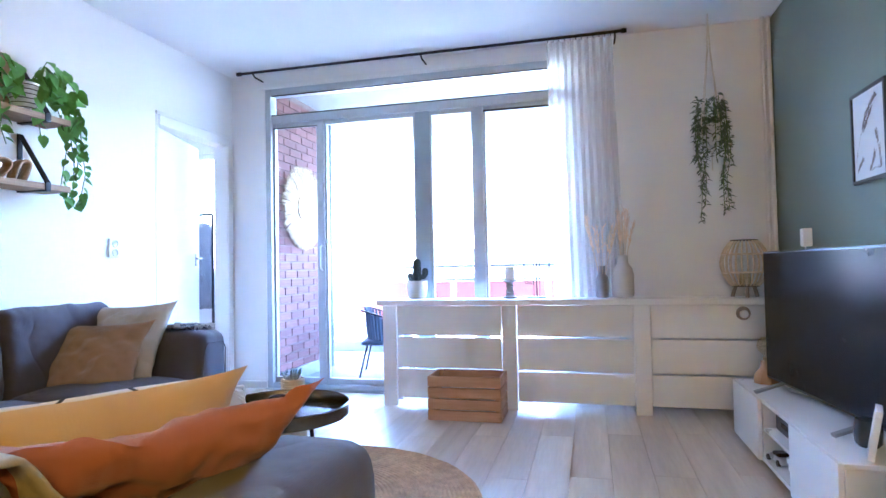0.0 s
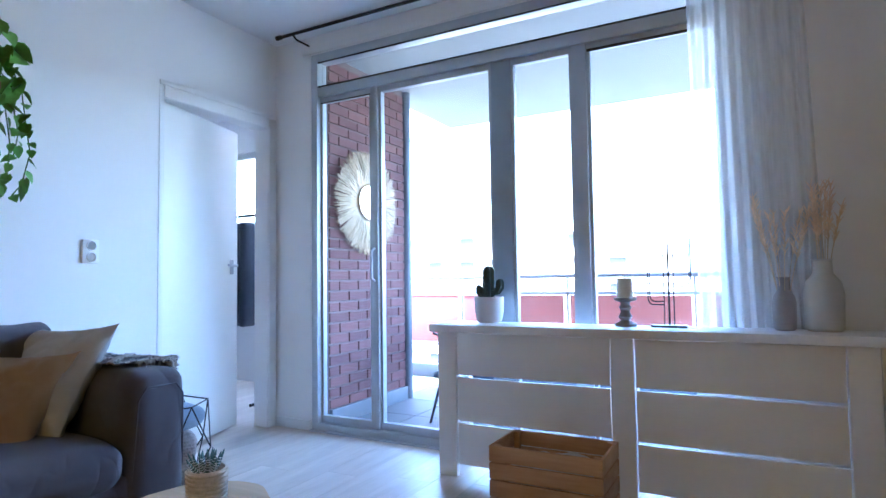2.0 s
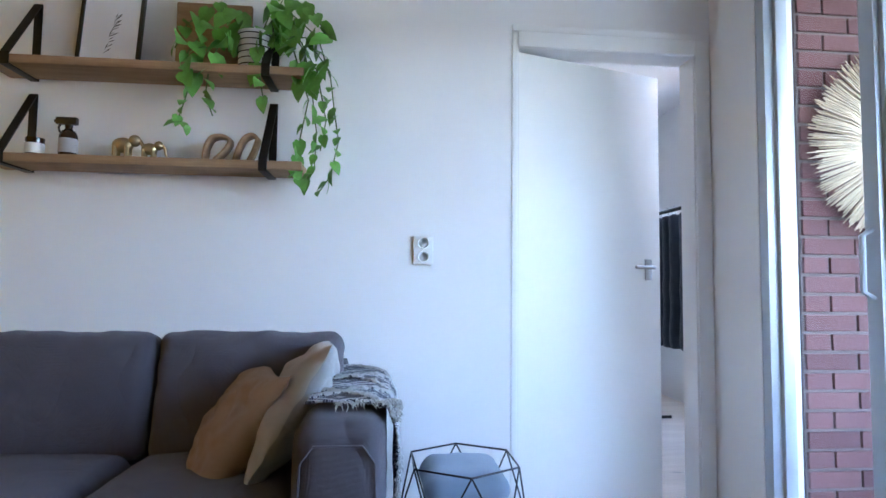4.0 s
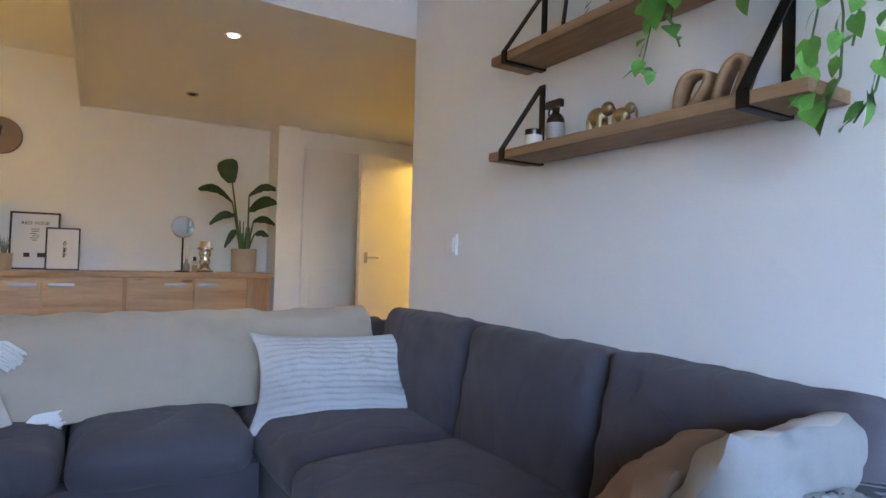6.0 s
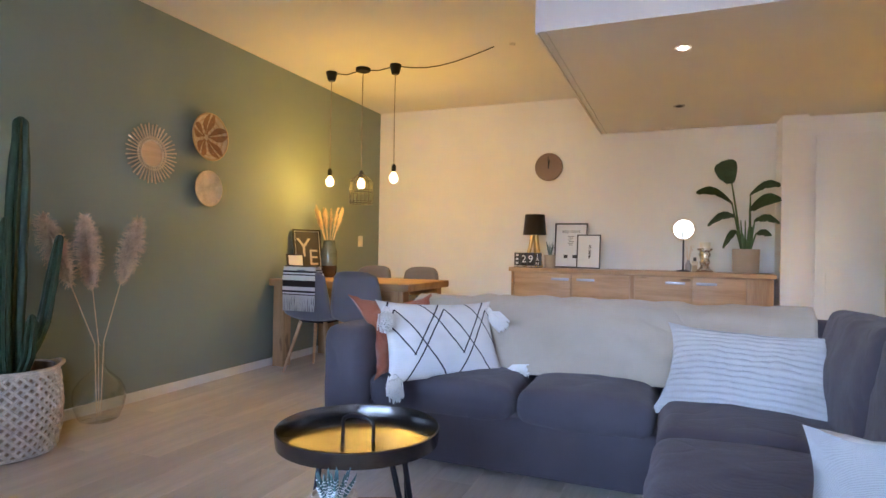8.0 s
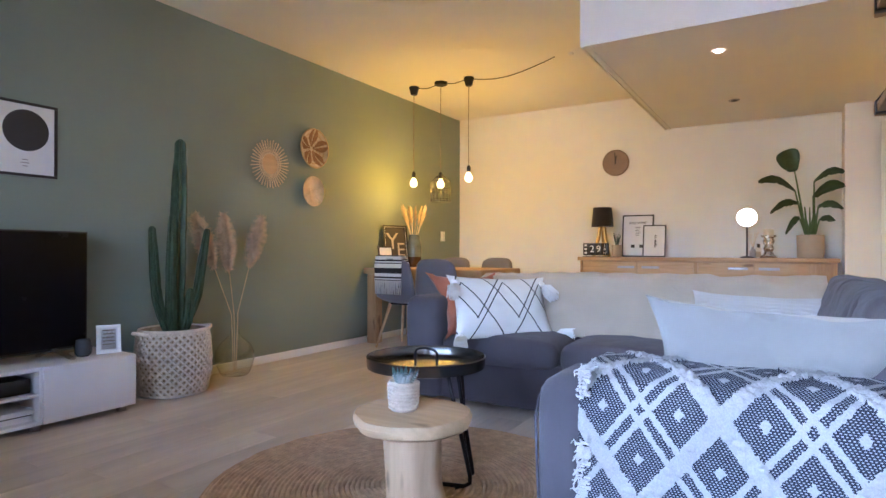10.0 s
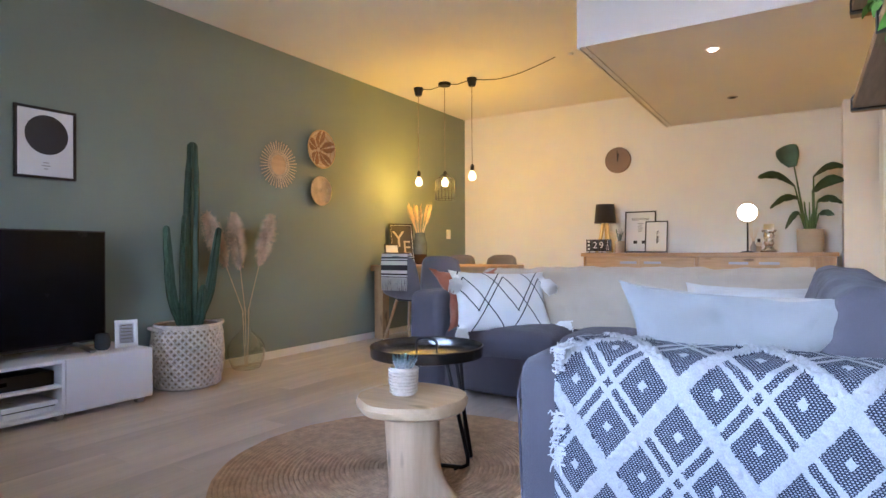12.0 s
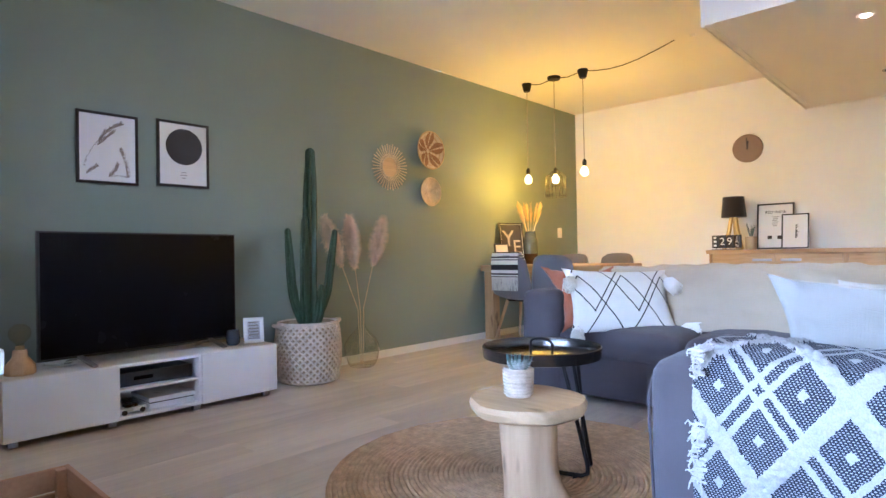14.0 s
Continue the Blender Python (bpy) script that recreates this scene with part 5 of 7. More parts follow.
def flakes(bm, pts, z, size, n, seed):
    """Small blots scattered along a line."""
    rnd = random.Random(seed)
    for i in range(n):
        q = rnd.random() * (len(pts) - 1)
        a, b = pts[int(q)], pts[int(q) + 1]
        f = q % 1
        x, y = a[0] + (b[0] - a[0]) * f, a[1] + (b[1] - a[1]) * f
        ang, ln = rnd.uniform(0.4, 1.4), size * rnd.uniform(0.5, 1.4)
        dx, dy = math.cos(ang) * ln, math.sin(ang) * ln
        zz = z + 0.00002 * i
        vs = [bm.verts.new((x + px, y + py, zz)) for px, py in ((0, 0), (dx * 0.6 + dy * 0.055, dy * 0.6 - dx * 0.055), (dx, dy), (dx * 0.6 - dy * 0.055, dy * 0.6 + dx * 0.055))]
        bm.faces.new(vs)
    return bm


def art_reed(t, w, h, z):
    """A bent reed plume over a tuft of drier grass."""
    bm = bmesh.new()
    flakes(bm, [(-0.135, 0.09), (-0.115, 0.15), (-0.08, 0.215), (-0.05, 0.255)], z, 0.012, 90, 1)
    flakes(bm, [(-0.06, 0.24), (-0.025, 0.295), (0.03, 0.34), (0.07, 0.36)], z, 0.026, 260, 2)
    flakes(bm, [(-0.06, 0.225), (-0.01, 0.275), (0.03, 0.315)], z, 0.022, 160, 3)
    part("reed_drawing", bm, INKB, t, "grey brown reed drawing", 0)
    bm = flakes(bmesh.new(), [(-0.12, 0.05), (-0.09, 0.075), (-0.07, 0.095)], z + 0.001, 0.026, 80, 5)
    part("leaf_drawing", bm, INKB, t, "", 0)
    bm = bmesh.new()
    flakes(bm, [(0.10, 0.04), (0.095, 0.10), (0.075, 0.17), (0.06, 0.21)], z + 0.001, 0.022, 190, 4)
    flakes(bm, [(0.10, 0.045), (0.05, 0.05), (0.0, 0.04)], z + 0.001, 0.012, 60, 7)
    flakes(bm, [(0.0, 0.04), (0.03, 0.08), (0.045, 0.12)], z + 0.001, 0.024, 110, 6)
    part("grass_drawing", bm, INKB, t, "grey brown grass tuft", 0)


def art_disc(t, w, h, z):
    part("dark_disc", disc(bmesh.new(), 0.005, h * 0.62, z, 0.118, 0.118), INK, t, "dark round star chart", 0)
    bm = bmesh.new()
    for i, ln in enumerate((0.03, 0.045, 0.025)):
        box((-ln / 2, h * 0.22 - i * 0.018, z - 0.0004), (ln / 2, h * 0.22 - i * 0.018 + 0.005, z), 0, bm)
    part("small_print", bm, STONEG, t, "", 0)


def art_sprig(t, w, h, z):
    bm = flakes(bmesh.new(), [(-0.02, 0.05), (0.0, 0.15), (0.02, 0.25)], z, 0.03, 24, 6)
    part("sprig_drawing", bm, INK, t, "dark sprig drawing", 0)


def art_leaf(t, w, h, z):
    bm = flakes(bmesh.new(), [(0, 0.09), (0, 0.15), (0, 0.22)], z, 0.03, 60, 8)
    part("leaf_drawing", bm, INK, t, "dark feathered leaf drawing", 0)


def art_wine(t, w, h, z):
    lettering("heading", "RED WINE", 0.04, INK, t, pose(0, h - 0.09, z))
    bm = bmesh.new()
    for i in range(6):
        part("small_print", box((-0.03 + 0.01 * (i % 2), h - 0.14 - 0.018 * i, z - 0.0004), (0.03 - 0.008 * (i % 3), h - 0.135 - 0.018 * i, z)), INK, t, "", 0)
    part("small_print", box((-0.07, 0.10, z - 0.0004), (-0.03, 0.135, z)), INK, t, "", 0)
    part("small_print", box((0.02, 0.10, z - 0.0004), (0.085, 0.135, z)), INK, t, "", 0)


def art_letters(t, w, h, z):
    part("black_field", box((-w / 2 + 0.02, 0.02, z - 0.0006), (w / 2 - 0.02, h - 0.02, z)), INK, t, "", 0)
    lettering("letter", "Y", 0.25, CREAM, t, pose(-0.04, h * 0.60, z + 0.001))
    lettering("letter", "E", 0.21, CREAM, t, pose(0.055, h * 0.40, z + 0.001))


def art_fan(t, w, h, z):
    part("fan_drawing", flakes(bmesh.new(), [(-0.03, 0.07), (0.0, 0.075), (0.03, 0.07)], z, 0.03, 60, 12), INKB, t, "", 0)


def art_word(t, w, h, z):
    bm = bmesh.new()
    for i in range(5):
        box((-0.03, 0.05 + 0.02 * i, z - 0.0004), (0.03, 0.056 + 0.02 * i, z), 0, bm)
    part("panel_print", box((-w / 2 + 0.025, 0.025, z - 0.0006), (w / 2 - 0.025, h - 0.025, z - 0.0005)), STONEG, t, "", 0)
    part("bars", bm, INKB, t, "", 0)


def leaning(x, y, z, yaw, lean=8):
    """A pose for a picture that stands at x, y and leans back."""
    return pose(x, y, z, 90 - lean, 0, yaw)


picture("botanical_print", leaning(0.075, -2.55, UZ, 90), 0.24, 0.33, 0.014, art_sprig, "black framed botanical print leaning on the upper shelf")
board = thing("wooden_board", pose(0.035, -2.16, UZ, 0, 0, 0), "brown wooden board leaning on the upper shelf", "board")
part("board", box((-0.012, -0.15, 0.0), (0.012, 0.15, 0.30), 0.008), SHELFW, board)
pothos = thing("pothos_plant", pose(0.105, -1.98, UZ), "trailing green pothos in a ribbed pale pot", "potted plant")
part("pot", lathe([(0.0, 0.0), (0.058, 0.0), (0.062, 0.01), (0.070, 0.15), (0.066, 0.15), (0.062, 0.13), (0.0, 0.13)], 36), STONEW, pothos)
for k in range(6):
    part("rib", tube([((0.064 + 0.0012 * k) * math.cos(2 * math.pi * i / 36), (0.064 + 0.0012 * k) * math.sin(2 * math.pi * i / 36), 0.015 + 0.024 * k) for i in range(36)], 0.0022, 5, True), BLACK, pothos)


def heart(ln, w):
    """A pointed heart-shaped leaf along +x."""
    bm = bmesh.new()
    spine = [bm.verts.new((ln * s, 0, -0.35 * ln * s * s)) for s in (0.0, 0.25, 0.5, 0.78, 1.0)]
    for sign in (1, -1):
        edge = [bm.verts.new((ln * s, sign * w * g, -0.35 * ln * s * s + 0.10 * w * g)) for s, g in ((-0.12, 0.38), (0.15, 0.95), (0.45, 0.92), (0.78, 0.45))]
        loops = [(spine[0], edge[0], edge[1], spine[1]), (spine[1], edge[1], edge[2], spine[2]), (spine[2], edge[2], edge[3], spine[3]), (spine[3], edge[3], spine[4])]
        for f in loops:
            bm.faces.new(f if sign < 0 else f[::-1])
    return bm


random.seed(11)
first = None
vines = [[(0.0, 0.05, 0.14), (0.05, 0.12, 0.18), (0.10, 0.20, 0.08), (0.11, 0.235, -0.10), (0.115, 0.255, -0.25), (0.11, 0.25, -0.38), (0.10, 0.22, -0.44)],
         [(0.0, 0.06, 0.14), (0.06, 0.16, 0.16), (0.10, 0.25, 0.0), (0.10, 0.29, -0.20), (0.10, 0.27, -0.32)],
         [(0.0, 0.0, 0.15), (0.04, 0.14, 0.24), (0.07, 0.25, 0.14), (0.08, 0.30, -0.02)],
         [(0.02, -0.05, 0.14), (0.09, -0.12, 0.12), (0.12, -0.16, -0.02), (0.12, -0.17, -0.12), (0.12, -0.14, -0.20)],
         [(0.02, -0.06, 0.14), (0.10, -0.17, 0.16), (0.12, -0.24, 0.05), (0.125, -0.25, -0.04)],
         [(0.03, 0.0, 0.14), (0.11, 0.02, 0.14), (0.125, 0.03, -0.02), (0.12, 0.05, -0.14)],
         [(0.0, 0.06, 0.14), (0.06, 0.20, 0.14), (0.09, 0.30, 0.0), (0.09, 0.32, -0.15), (0.09, 0.34, -0.28), (0.085, 0.31, -0.42), (0.08, 0.27, -0.48)],
         [(0.0, 0.05, 0.14), (0.07, 0.15, 0.10), (0.10, 0.22, -0.12), (0.10, 0.19, -0.28), (0.10, 0.17, -0.40), (0.09, 0.20, -0.44)],
         [(0.02, -0.04, 0.14), (0.10, -0.20, 0.06), (0.115, -0.24, -0.12), (0.11, -0.27, -0.22), (0.11, -0.22, -0.25)],
         [(0.0, 0.03, 0.15), (0.05, 0.11, 0.30), (0.08, 0.22, 0.26), (0.10, 0.30, 0.12)],
         [(0.0, -0.02, 0.15), (0.06, -0.14, 0.26), (0.11, -0.25, 0.16), (0.12, -0.29, 0.06)],
         [(0.0, 0.0, 0.15), (0.05, -0.06, 0.24), (0.09, -0.10, 0.20)], [(0.0, 0.02, 0.15), (0.06, 0.07, 0.26), (0.10, 0.12, 0.22)]]
for vi, vine in enumerate(vines):
    pts = [Vector((p[0] * 0.45, p[1], p[2])) for p in vine]
    stem = part("vine", tube(pts, 0.0026, 6), STEM, pothos)
    total = sum((b - a).length for a, b in zip(pts, pts[1:]))
    for k in range(max(4, int(total / 0.042))):
        q = (k + 0.5 + random.uniform(-0.3, 0.3)) / max(4, int(total / 0.042)) * (len(pts) - 1)
        p = pts[int(q)].lerp(pts[min(int(q) + 1, len(pts) - 1)], q % 1)
        if first is None:
            first = part("leaf", heart(0.085, 0.036), LEAF, pothos)
            ob = first
        else:
            ob = share("leaf", first, pothos, Matrix())
        sc = random.uniform(0.7, 1.15) if p.z > -0.05 else random.uniform(0.45, 0.82)
        ob.matrix_basis = pose(p.x + 0.012, p.y, p.z, random.uniform(-50, 50), random.uniform(15, 75), random.uniform(-90, 90)) @ Matrix.Diagonal((sc, sc, sc, 1))

# ---- television wall ----
unit = thing("television_unit", pose(3.745, -2.215, 0), "low white lacquered television unit with open shelves", "television unit")
UL, UD = 1.43, W - 3.745 - 0.02
part("top", box((0, 0, 0.312), (UD, UL, 0.330), 0.002), PANEL, unit)
part("bottom", box((0.0, 0, 0.035), (UD, UL, 0.053), 0.002), PANEL, unit)
part("back", box((UD - 0.012, 0.02, 0.054), (UD, UL - 0.02, 0.311)), PANEL, unit)
for y in (0.0, 0.482, 0.922, UL - 0.018):
    part("upright", box((0.002, y, 0.054), (UD - 0.013, y + 0.018, 0.311), 0.001), PANEL, unit)
part("shelf", box((0.004, 0.501, 0.182), (UD - 0.013, 0.921, 0.196), 0.001), PANEL, unit)
for y0, y1 in ((0.002, 0.487), (0.934, UL - 0.002)):
    part("flap_door", box((-0.018, y0, 0.038), (-0.001, y1, 0.328), 0.002), PANEL, unit)
for x in (0.03, UD - 0.07):
    for y in (0.03, 0.48, 0.93, UL - 0.07):
        part("foot", box((x, y, 0.0), (x + 0.04, y + 0.04, 0.035), 0.002), STONEG, unit)

tv = thing("television", pose(3.93, -1.51, 0.331, 0, 0, 6), "large black flat television on two feet", "television")
part("panel", box((-0.012, -0.557, 0.045), (0.022, 0.557, 0.709), 0.004), BLACKP, tv)
part("screen", box((-0.0145, -0.548, 0.058), (-0.0125, 0.548, 0.700)), SCREEN, tv, "dark glossy screen", 0)
part("back_shell", box((0.022, -0.36, 0.10), (0.06, 0.36, 0.48), 0.012), BLACKP, tv)
for y in (-0.37, 0.37):
    bm = bmesh.new()
    for a, b in (((-0.15, y - 0.02, 0.008), (0.0, y, 0.052)), ((0.0, y, 0.052), (0.10, y + 0.02, 0.008))):
        way = (Vector(b) - Vector(a)).normalized()
        up = Vector((-way.z, 0, way.x)) * 0.006
        bmesh.ops.convex_hull(bm, input=[bm.verts.new(Vector(q) + Vector((0, k * 0.014, 0)) + w * up) for q in (a, b) for k in (-1, 1) for w in (-1, 1)])
    part("foot", bm, STEEL, tv, "flat brushed steel foot")

def box_thing(name, m, lo, hi, material, label, category, bevel=0.004):
    t = thing(name, m, label, category)
    part("body", box(lo, hi, bevel), material, t)
    return t

rec = box_thing("media_recorder", pose(3.80, -1.50, 0.1965), (0, -0.20, 0.0), (0.26, 0.20, 0.075), BLACKP, "black media recorder on the unit's shelf", "recorder")
part("display", box((-0.002, 0.02, 0.03), (0.0, 0.12, 0.05)), SCREEN, rec)
con = box_thing("game_console", pose(3.80, -1.585, 0.0535), (0, -0.125, 0.0), (0.28, 0.125, 0.028), PANEL, "flat white game console in the open shelf", "console", 0.003)
part("upper_shell", box((-0.006, -0.13, 0.034), (0.28, 0.13, 0.060), 0.004), PANEL, con)
part("slot", box((0.002, -0.122, 0.028), (0.27, 0.122, 0.034)), BLACKP, con)
car = thing("toy_car", pose(3.80, -1.36, 0.0535, 0, 0, 8), "white toy sports car in the open shelf", "toy car")
part("body", soft((-0.035, -0.075, 0.010), (0.035, 0.075, 0.034), 0.012, 0.003, n=8, crease=0), TOYC, car)
part("cabin", soft((-0.028, -0.035, 0.032), (0.028, 0.035, 0.052), 0.014, 0.0, n=6, crease=0), AMBERB, car)
for x in (-0.034, 0.034):
    for y in (-0.048, 0.048):
        part("wheel", tube([(x - 0.006, y, 0.014), (x + 0.006, y, 0.014)], 0.014, 14), BLACKP, car)
cupg = thing("tealight_cup", pose(3.90, -2.005, 0.331), "dark grey ribbed glass tealight cup", "cup")
part("cup", lathe([(0.0, 0.0), (0.030, 0.0), (0.042, 0.014), (0.045, 0.05), (0.038, 0.095), (0.034, 0.095), (0.040, 0.05), (0.036, 0.016), (0.0, 0.012)], 32, wobble=0.02), plain("smoked_glass", (0.05, 0.06, 0.065), 0.12, var=0.1, bump=0.0), cupg)
picture("small_photo_frame", leaning(3.865, -2.13, 0.331, -112, 10), 0.125, 0.165, 0.018, art_word, "small white picture frame on the television unit", PLASTIC)
wl = thing("table_lamp", pose(3.88, -0.885, 0.331), "small wooden table lamp with a bare round bulb", "lamp")
part("base", lathe([(0.0, 0.0), (0.066, 0.0), (0.068, 0.012), (0.066, 0.045), (0.034, 0.085), (0.030, 0.12), (0.0, 0.12)], 8), LAMPW, wl)
part("socket", tube([(0, 0, 0.12), (0, 0, 0.14)], 0.02, 16), BRASS, wl)
part("bulb", lathe([(0.0, 0.138), (0.014, 0.14), (0.02, 0.155), (0.042, 0.175), (0.048, 0.20), (0.042, 0.228), (0.022, 0.245), (0.0, 0.248)], 28), BULBG, wl, "clear unlit glass bulb")
part("filament", tube([(0.012 * math.cos(i), 0.012 * math.sin(i), 0.16 + 0.004 * i) for i in range(14)], 0.001, 4), BRASS, wl)
part("cord", tube([(0.03, 0.05, 0.005), (0.10, 0.14, 0.004), (0.17, 0.10, 0.004), (0.26, 0.16, 0.03)], 0.0028, 6), BLACKP, wl)
cab = thing("coiled_cable", pose(3.98, -1.10, 0.331), "loose pale cable lying beside the television", "cable")
part("cable", tube([(0.07 * math.cos(t) * (1 - t / 40), 0.10 * math.sin(t), 0.004 + 0.002 * t) for t in [i * 0.35 for i in range(30)]], 0.003, 6), PLASTIC, cab)

picture("reed_print", frame_pose((W - 0.001, -1.387, 1.34), (0, -1, 0), (0, 0, 1)), 0.335, 0.425, 0.016, art_reed, "black framed reed grass print on the green wall")
picture("star_chart_print", frame_pose((W - 0.001, -1.834, 1.353), (0, -1, 0), (0, 0, 1)), 0.335, 0.425, 0.016, art_disc, "black framed print with a dark disc")

# woven wall decoration
sun_mirror = thing("rattan_mirror", EASTW(-3.635, 1.662), "round rattan sunburst wall mirror", "mirror")
part("mirror", lathe([(0.0, 0.012), (0.088, 0.012), (0.090, 0.010), (0.0, 0.008)], 36), PALEX, sun_mirror, "pale round centre")
for i in range(40):
    a = 2 * math.pi * i / 40
    r1 = 0.205 if i % 2 else 0.196
    part("ray", tube([(0.085 * math.cos(a), 0.085 * math.sin(a), 0.014), (r1 * math.cos(a), r1 * math.sin(a), 0.020)], 0.0054, 6), STRAW, sun_mirror)
for r in (0.090, 0.112):
    part("hoop", tube([(r * math.cos(2 * math.pi * i / 40), r * math.sin(2 * math.pi * i / 40), 0.02) for i in range(40)], 0.006, 6, True), STRAW, sun_mirror)


def coil_basket(name, y, z, R, deep, label, petals):
    t = thing(name, EASTW(y, z), label, "wall basket", "woven wall baskets")
    rings = 15
    for k in range(rings):
        f = (k + 0.6) / rings
        r, h = R * f, 0.012 + deep * f ** 2.2
        n = 48
        pts = [(r * math.cos(2 * math.pi * i / n), r * math.sin(2 * math.pi * i / n), h) for i in range(n)]
        part("coil", tube(pts, R / rings * 0.62, 6, True), petals[k % len(petals)] if petals else STRAW, t)
    if petals:
        for i in range(5):
            bm = bmesh.new()
            for q in range(22):
                f = 0.14 + 0.80 * q / 21
                span = 0.50 * math.sin(math.pi * min(1, (f - 0.08) / 0.92)) ** 0.7
                if f < 0.30:
                    span = max(span, 0.34)
                r, h, mid = R * f, 0.012 + deep * f ** 2.2 + R / rings * 0.52, 2 * math.pi * i / 5 + 0.3
                for lo, hi in ((-span, -0.07), (0.07, span)):
                    if hi - lo > 0.03:
                        tube([(r * math.cos(mid + lo + (hi - lo) * k / 4), r * math.sin(mid + lo + (hi - lo) * k / 4), h) for k in range(5)], 0.0046, 5, bm=bm)
            part("petal_stitch", bm, BASKETD, t, "dark brown star stitching")
    return t


coil_basket("woven_basket", -4.115, 1.862, 0.178, 0.055, "round basket with a dark star pattern on the wall", [STRAW, STRAW, RATTAN])
coil_basket("woven_basket", -4.115, 1.475, 0.135, 0.045, "small plain straw basket hanging on the wall", None)

# floor cactus in its basket
cb = thing("cactus_basket", pose(3.955, -2.605, 0), "tall candelabra cactus in a whitewashed woven basket", "potted plant")
prof = [(0.0, 0.0), (0.19, 0.0), (0.205, 0.02), (0.222, 0.12), (0.226, 0.24), (0.215, 0.36), (0.205, 0.415)]
# Dark wall behind the strands imitates the shade between them.
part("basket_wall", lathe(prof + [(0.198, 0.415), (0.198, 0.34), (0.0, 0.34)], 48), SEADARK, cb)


def brad(z):
    for (r0, z0), (r1, z1) in zip(prof[1:], prof[2:]):
        if z0 <= z <= z1:
            return r0 + (r1 - r0) * (z - z0) / (z1 - z0)
    return 0.205


for turn in (1, -1):
    for i in range(30):
        a0 = 2 * math.pi * i / 30
        part("woven_strand", tube([((brad(z) + 0.004 + 0.0025 * math.sin(z * 90 + turn)) * math.cos(a0 + turn * z * 4.4), (brad(z) + 0.004 + 0.0025 * math.sin(z * 90 + turn)) * math.sin(a0 + turn * z * 4.4), z) for z in [0.012 + 0.40 * k / 26 for k in range(27)]], 0.0092, 5), SEAGRASS, cb)
for z in (0.012, 0.405, 0.418):
    part("hoop", tube([((brad(min(z, 0.41)) + 0.002) * math.cos(2 * math.pi * i / 48), (brad(min(z, 0.41)) + 0.002) * math.sin(2 * math.pi * i / 48), z) for i in range(48)], 0.0085, 6, True), SEAGRASS, cb)
for s in (-1, 1):
    part("basket_handle", tube([(0.05 * math.cos(math.pi * k / 12), s * (0.215 + 0.055 * math.sin(math.pi * k / 12)), 0.395 + 0.02 * math.sin(math.pi * k / 12)) for k in range(13)], 0.012, 8), SEAGRASS, cb)
part("soil", lathe([(0.0, 0.35), (0.19, 0.345), (0.0, 0.37)], 24), SOIL, cb)
part("main_stem", ribbed([(0.0, -0.01 - 0.03 * q, 0.34 + 1.24 * q) for q in [i / 23 for i in range(24)]], 0.043, 7, bmesh.new(), 42, True, 0.30), CACTUS, cb)
part("stem_tip", ribbed([(0.0, -0.038, 1.50), (0.0, -0.040, 1.54), (0.002, -0.041, 1.58), (0.002, -0.041, 1.64)], 0.031, 7, bmesh.new(), 42, True, 0.1), CACTUS, cb)
for pts, r in (([(0, 0.02, 0.36), (-0.01, 0.075, 0.47), (-0.01, 0.115, 0.57), (-0.01, 0.135, 0.68), (-0.01, 0.148, 0.85), (-0.01, 0.162, 1.06)], 0.029),
               ([(0, -0.03, 0.36), (-0.01, -0.09, 0.48), (-0.02, -0.135, 0.56), (-0.02, -0.165, 0.66), (-0.02, -0.195, 0.85), (-0.02, -0.232, 1.06)], 0.029),
               ([(-0.03, 0.03, 0.36), (-0.05, 0.055, 0.50), (-0.055, 0.062, 0.65), (-0.055, 0.060, 0.90), (-0.05, 0.052, 1.14)], 0.029),
               ([(-0.04, -0.03, 0.36), (-0.08, -0.05, 0.47), (-0.09, -0.055, 0.62), (-0.09, -0.055, 0.66)], 0.026)):
    fine = [Vector(pts[int(q)]).lerp(Vector(pts[min(int(q) + 1, len(pts) - 1)]), q % 1) for q in [i * (len(pts) - 1) / 18 for i in range(19)]]
    for _ in range(2):
        fine = [fine[0]] + [(a + b * 2 + c) / 4 for a, b, c in zip(fine, fine[1:], fine[2:])] + [fine[-1]]
    part("arm", ribbed(fine, r * 0.9, 6, bmesh.new(), 36, True, 0.35), CACTUS, cb)

# glass bottle with pampas
gv = thing("glass_bottle_vase", pose(4.045, -3.168, 0), "green glass demijohn with tall pampas plumes", "vase")
gl = part("bottle", lathe([(0.0, 0.004), (0.088, 0.0), (0.108, 0.014), (0.130, 0.07), (0.142, 0.13), (0.136, 0.185), (0.108, 0.235), (0.066, 0.275), (0.036, 0.305), (0.029, 0.34), (0.029, 0.435), (0.036, 0.445), (0.030, 0.452)], 48, caps=False), VASEG, gv)
gl.visible_shadow = False


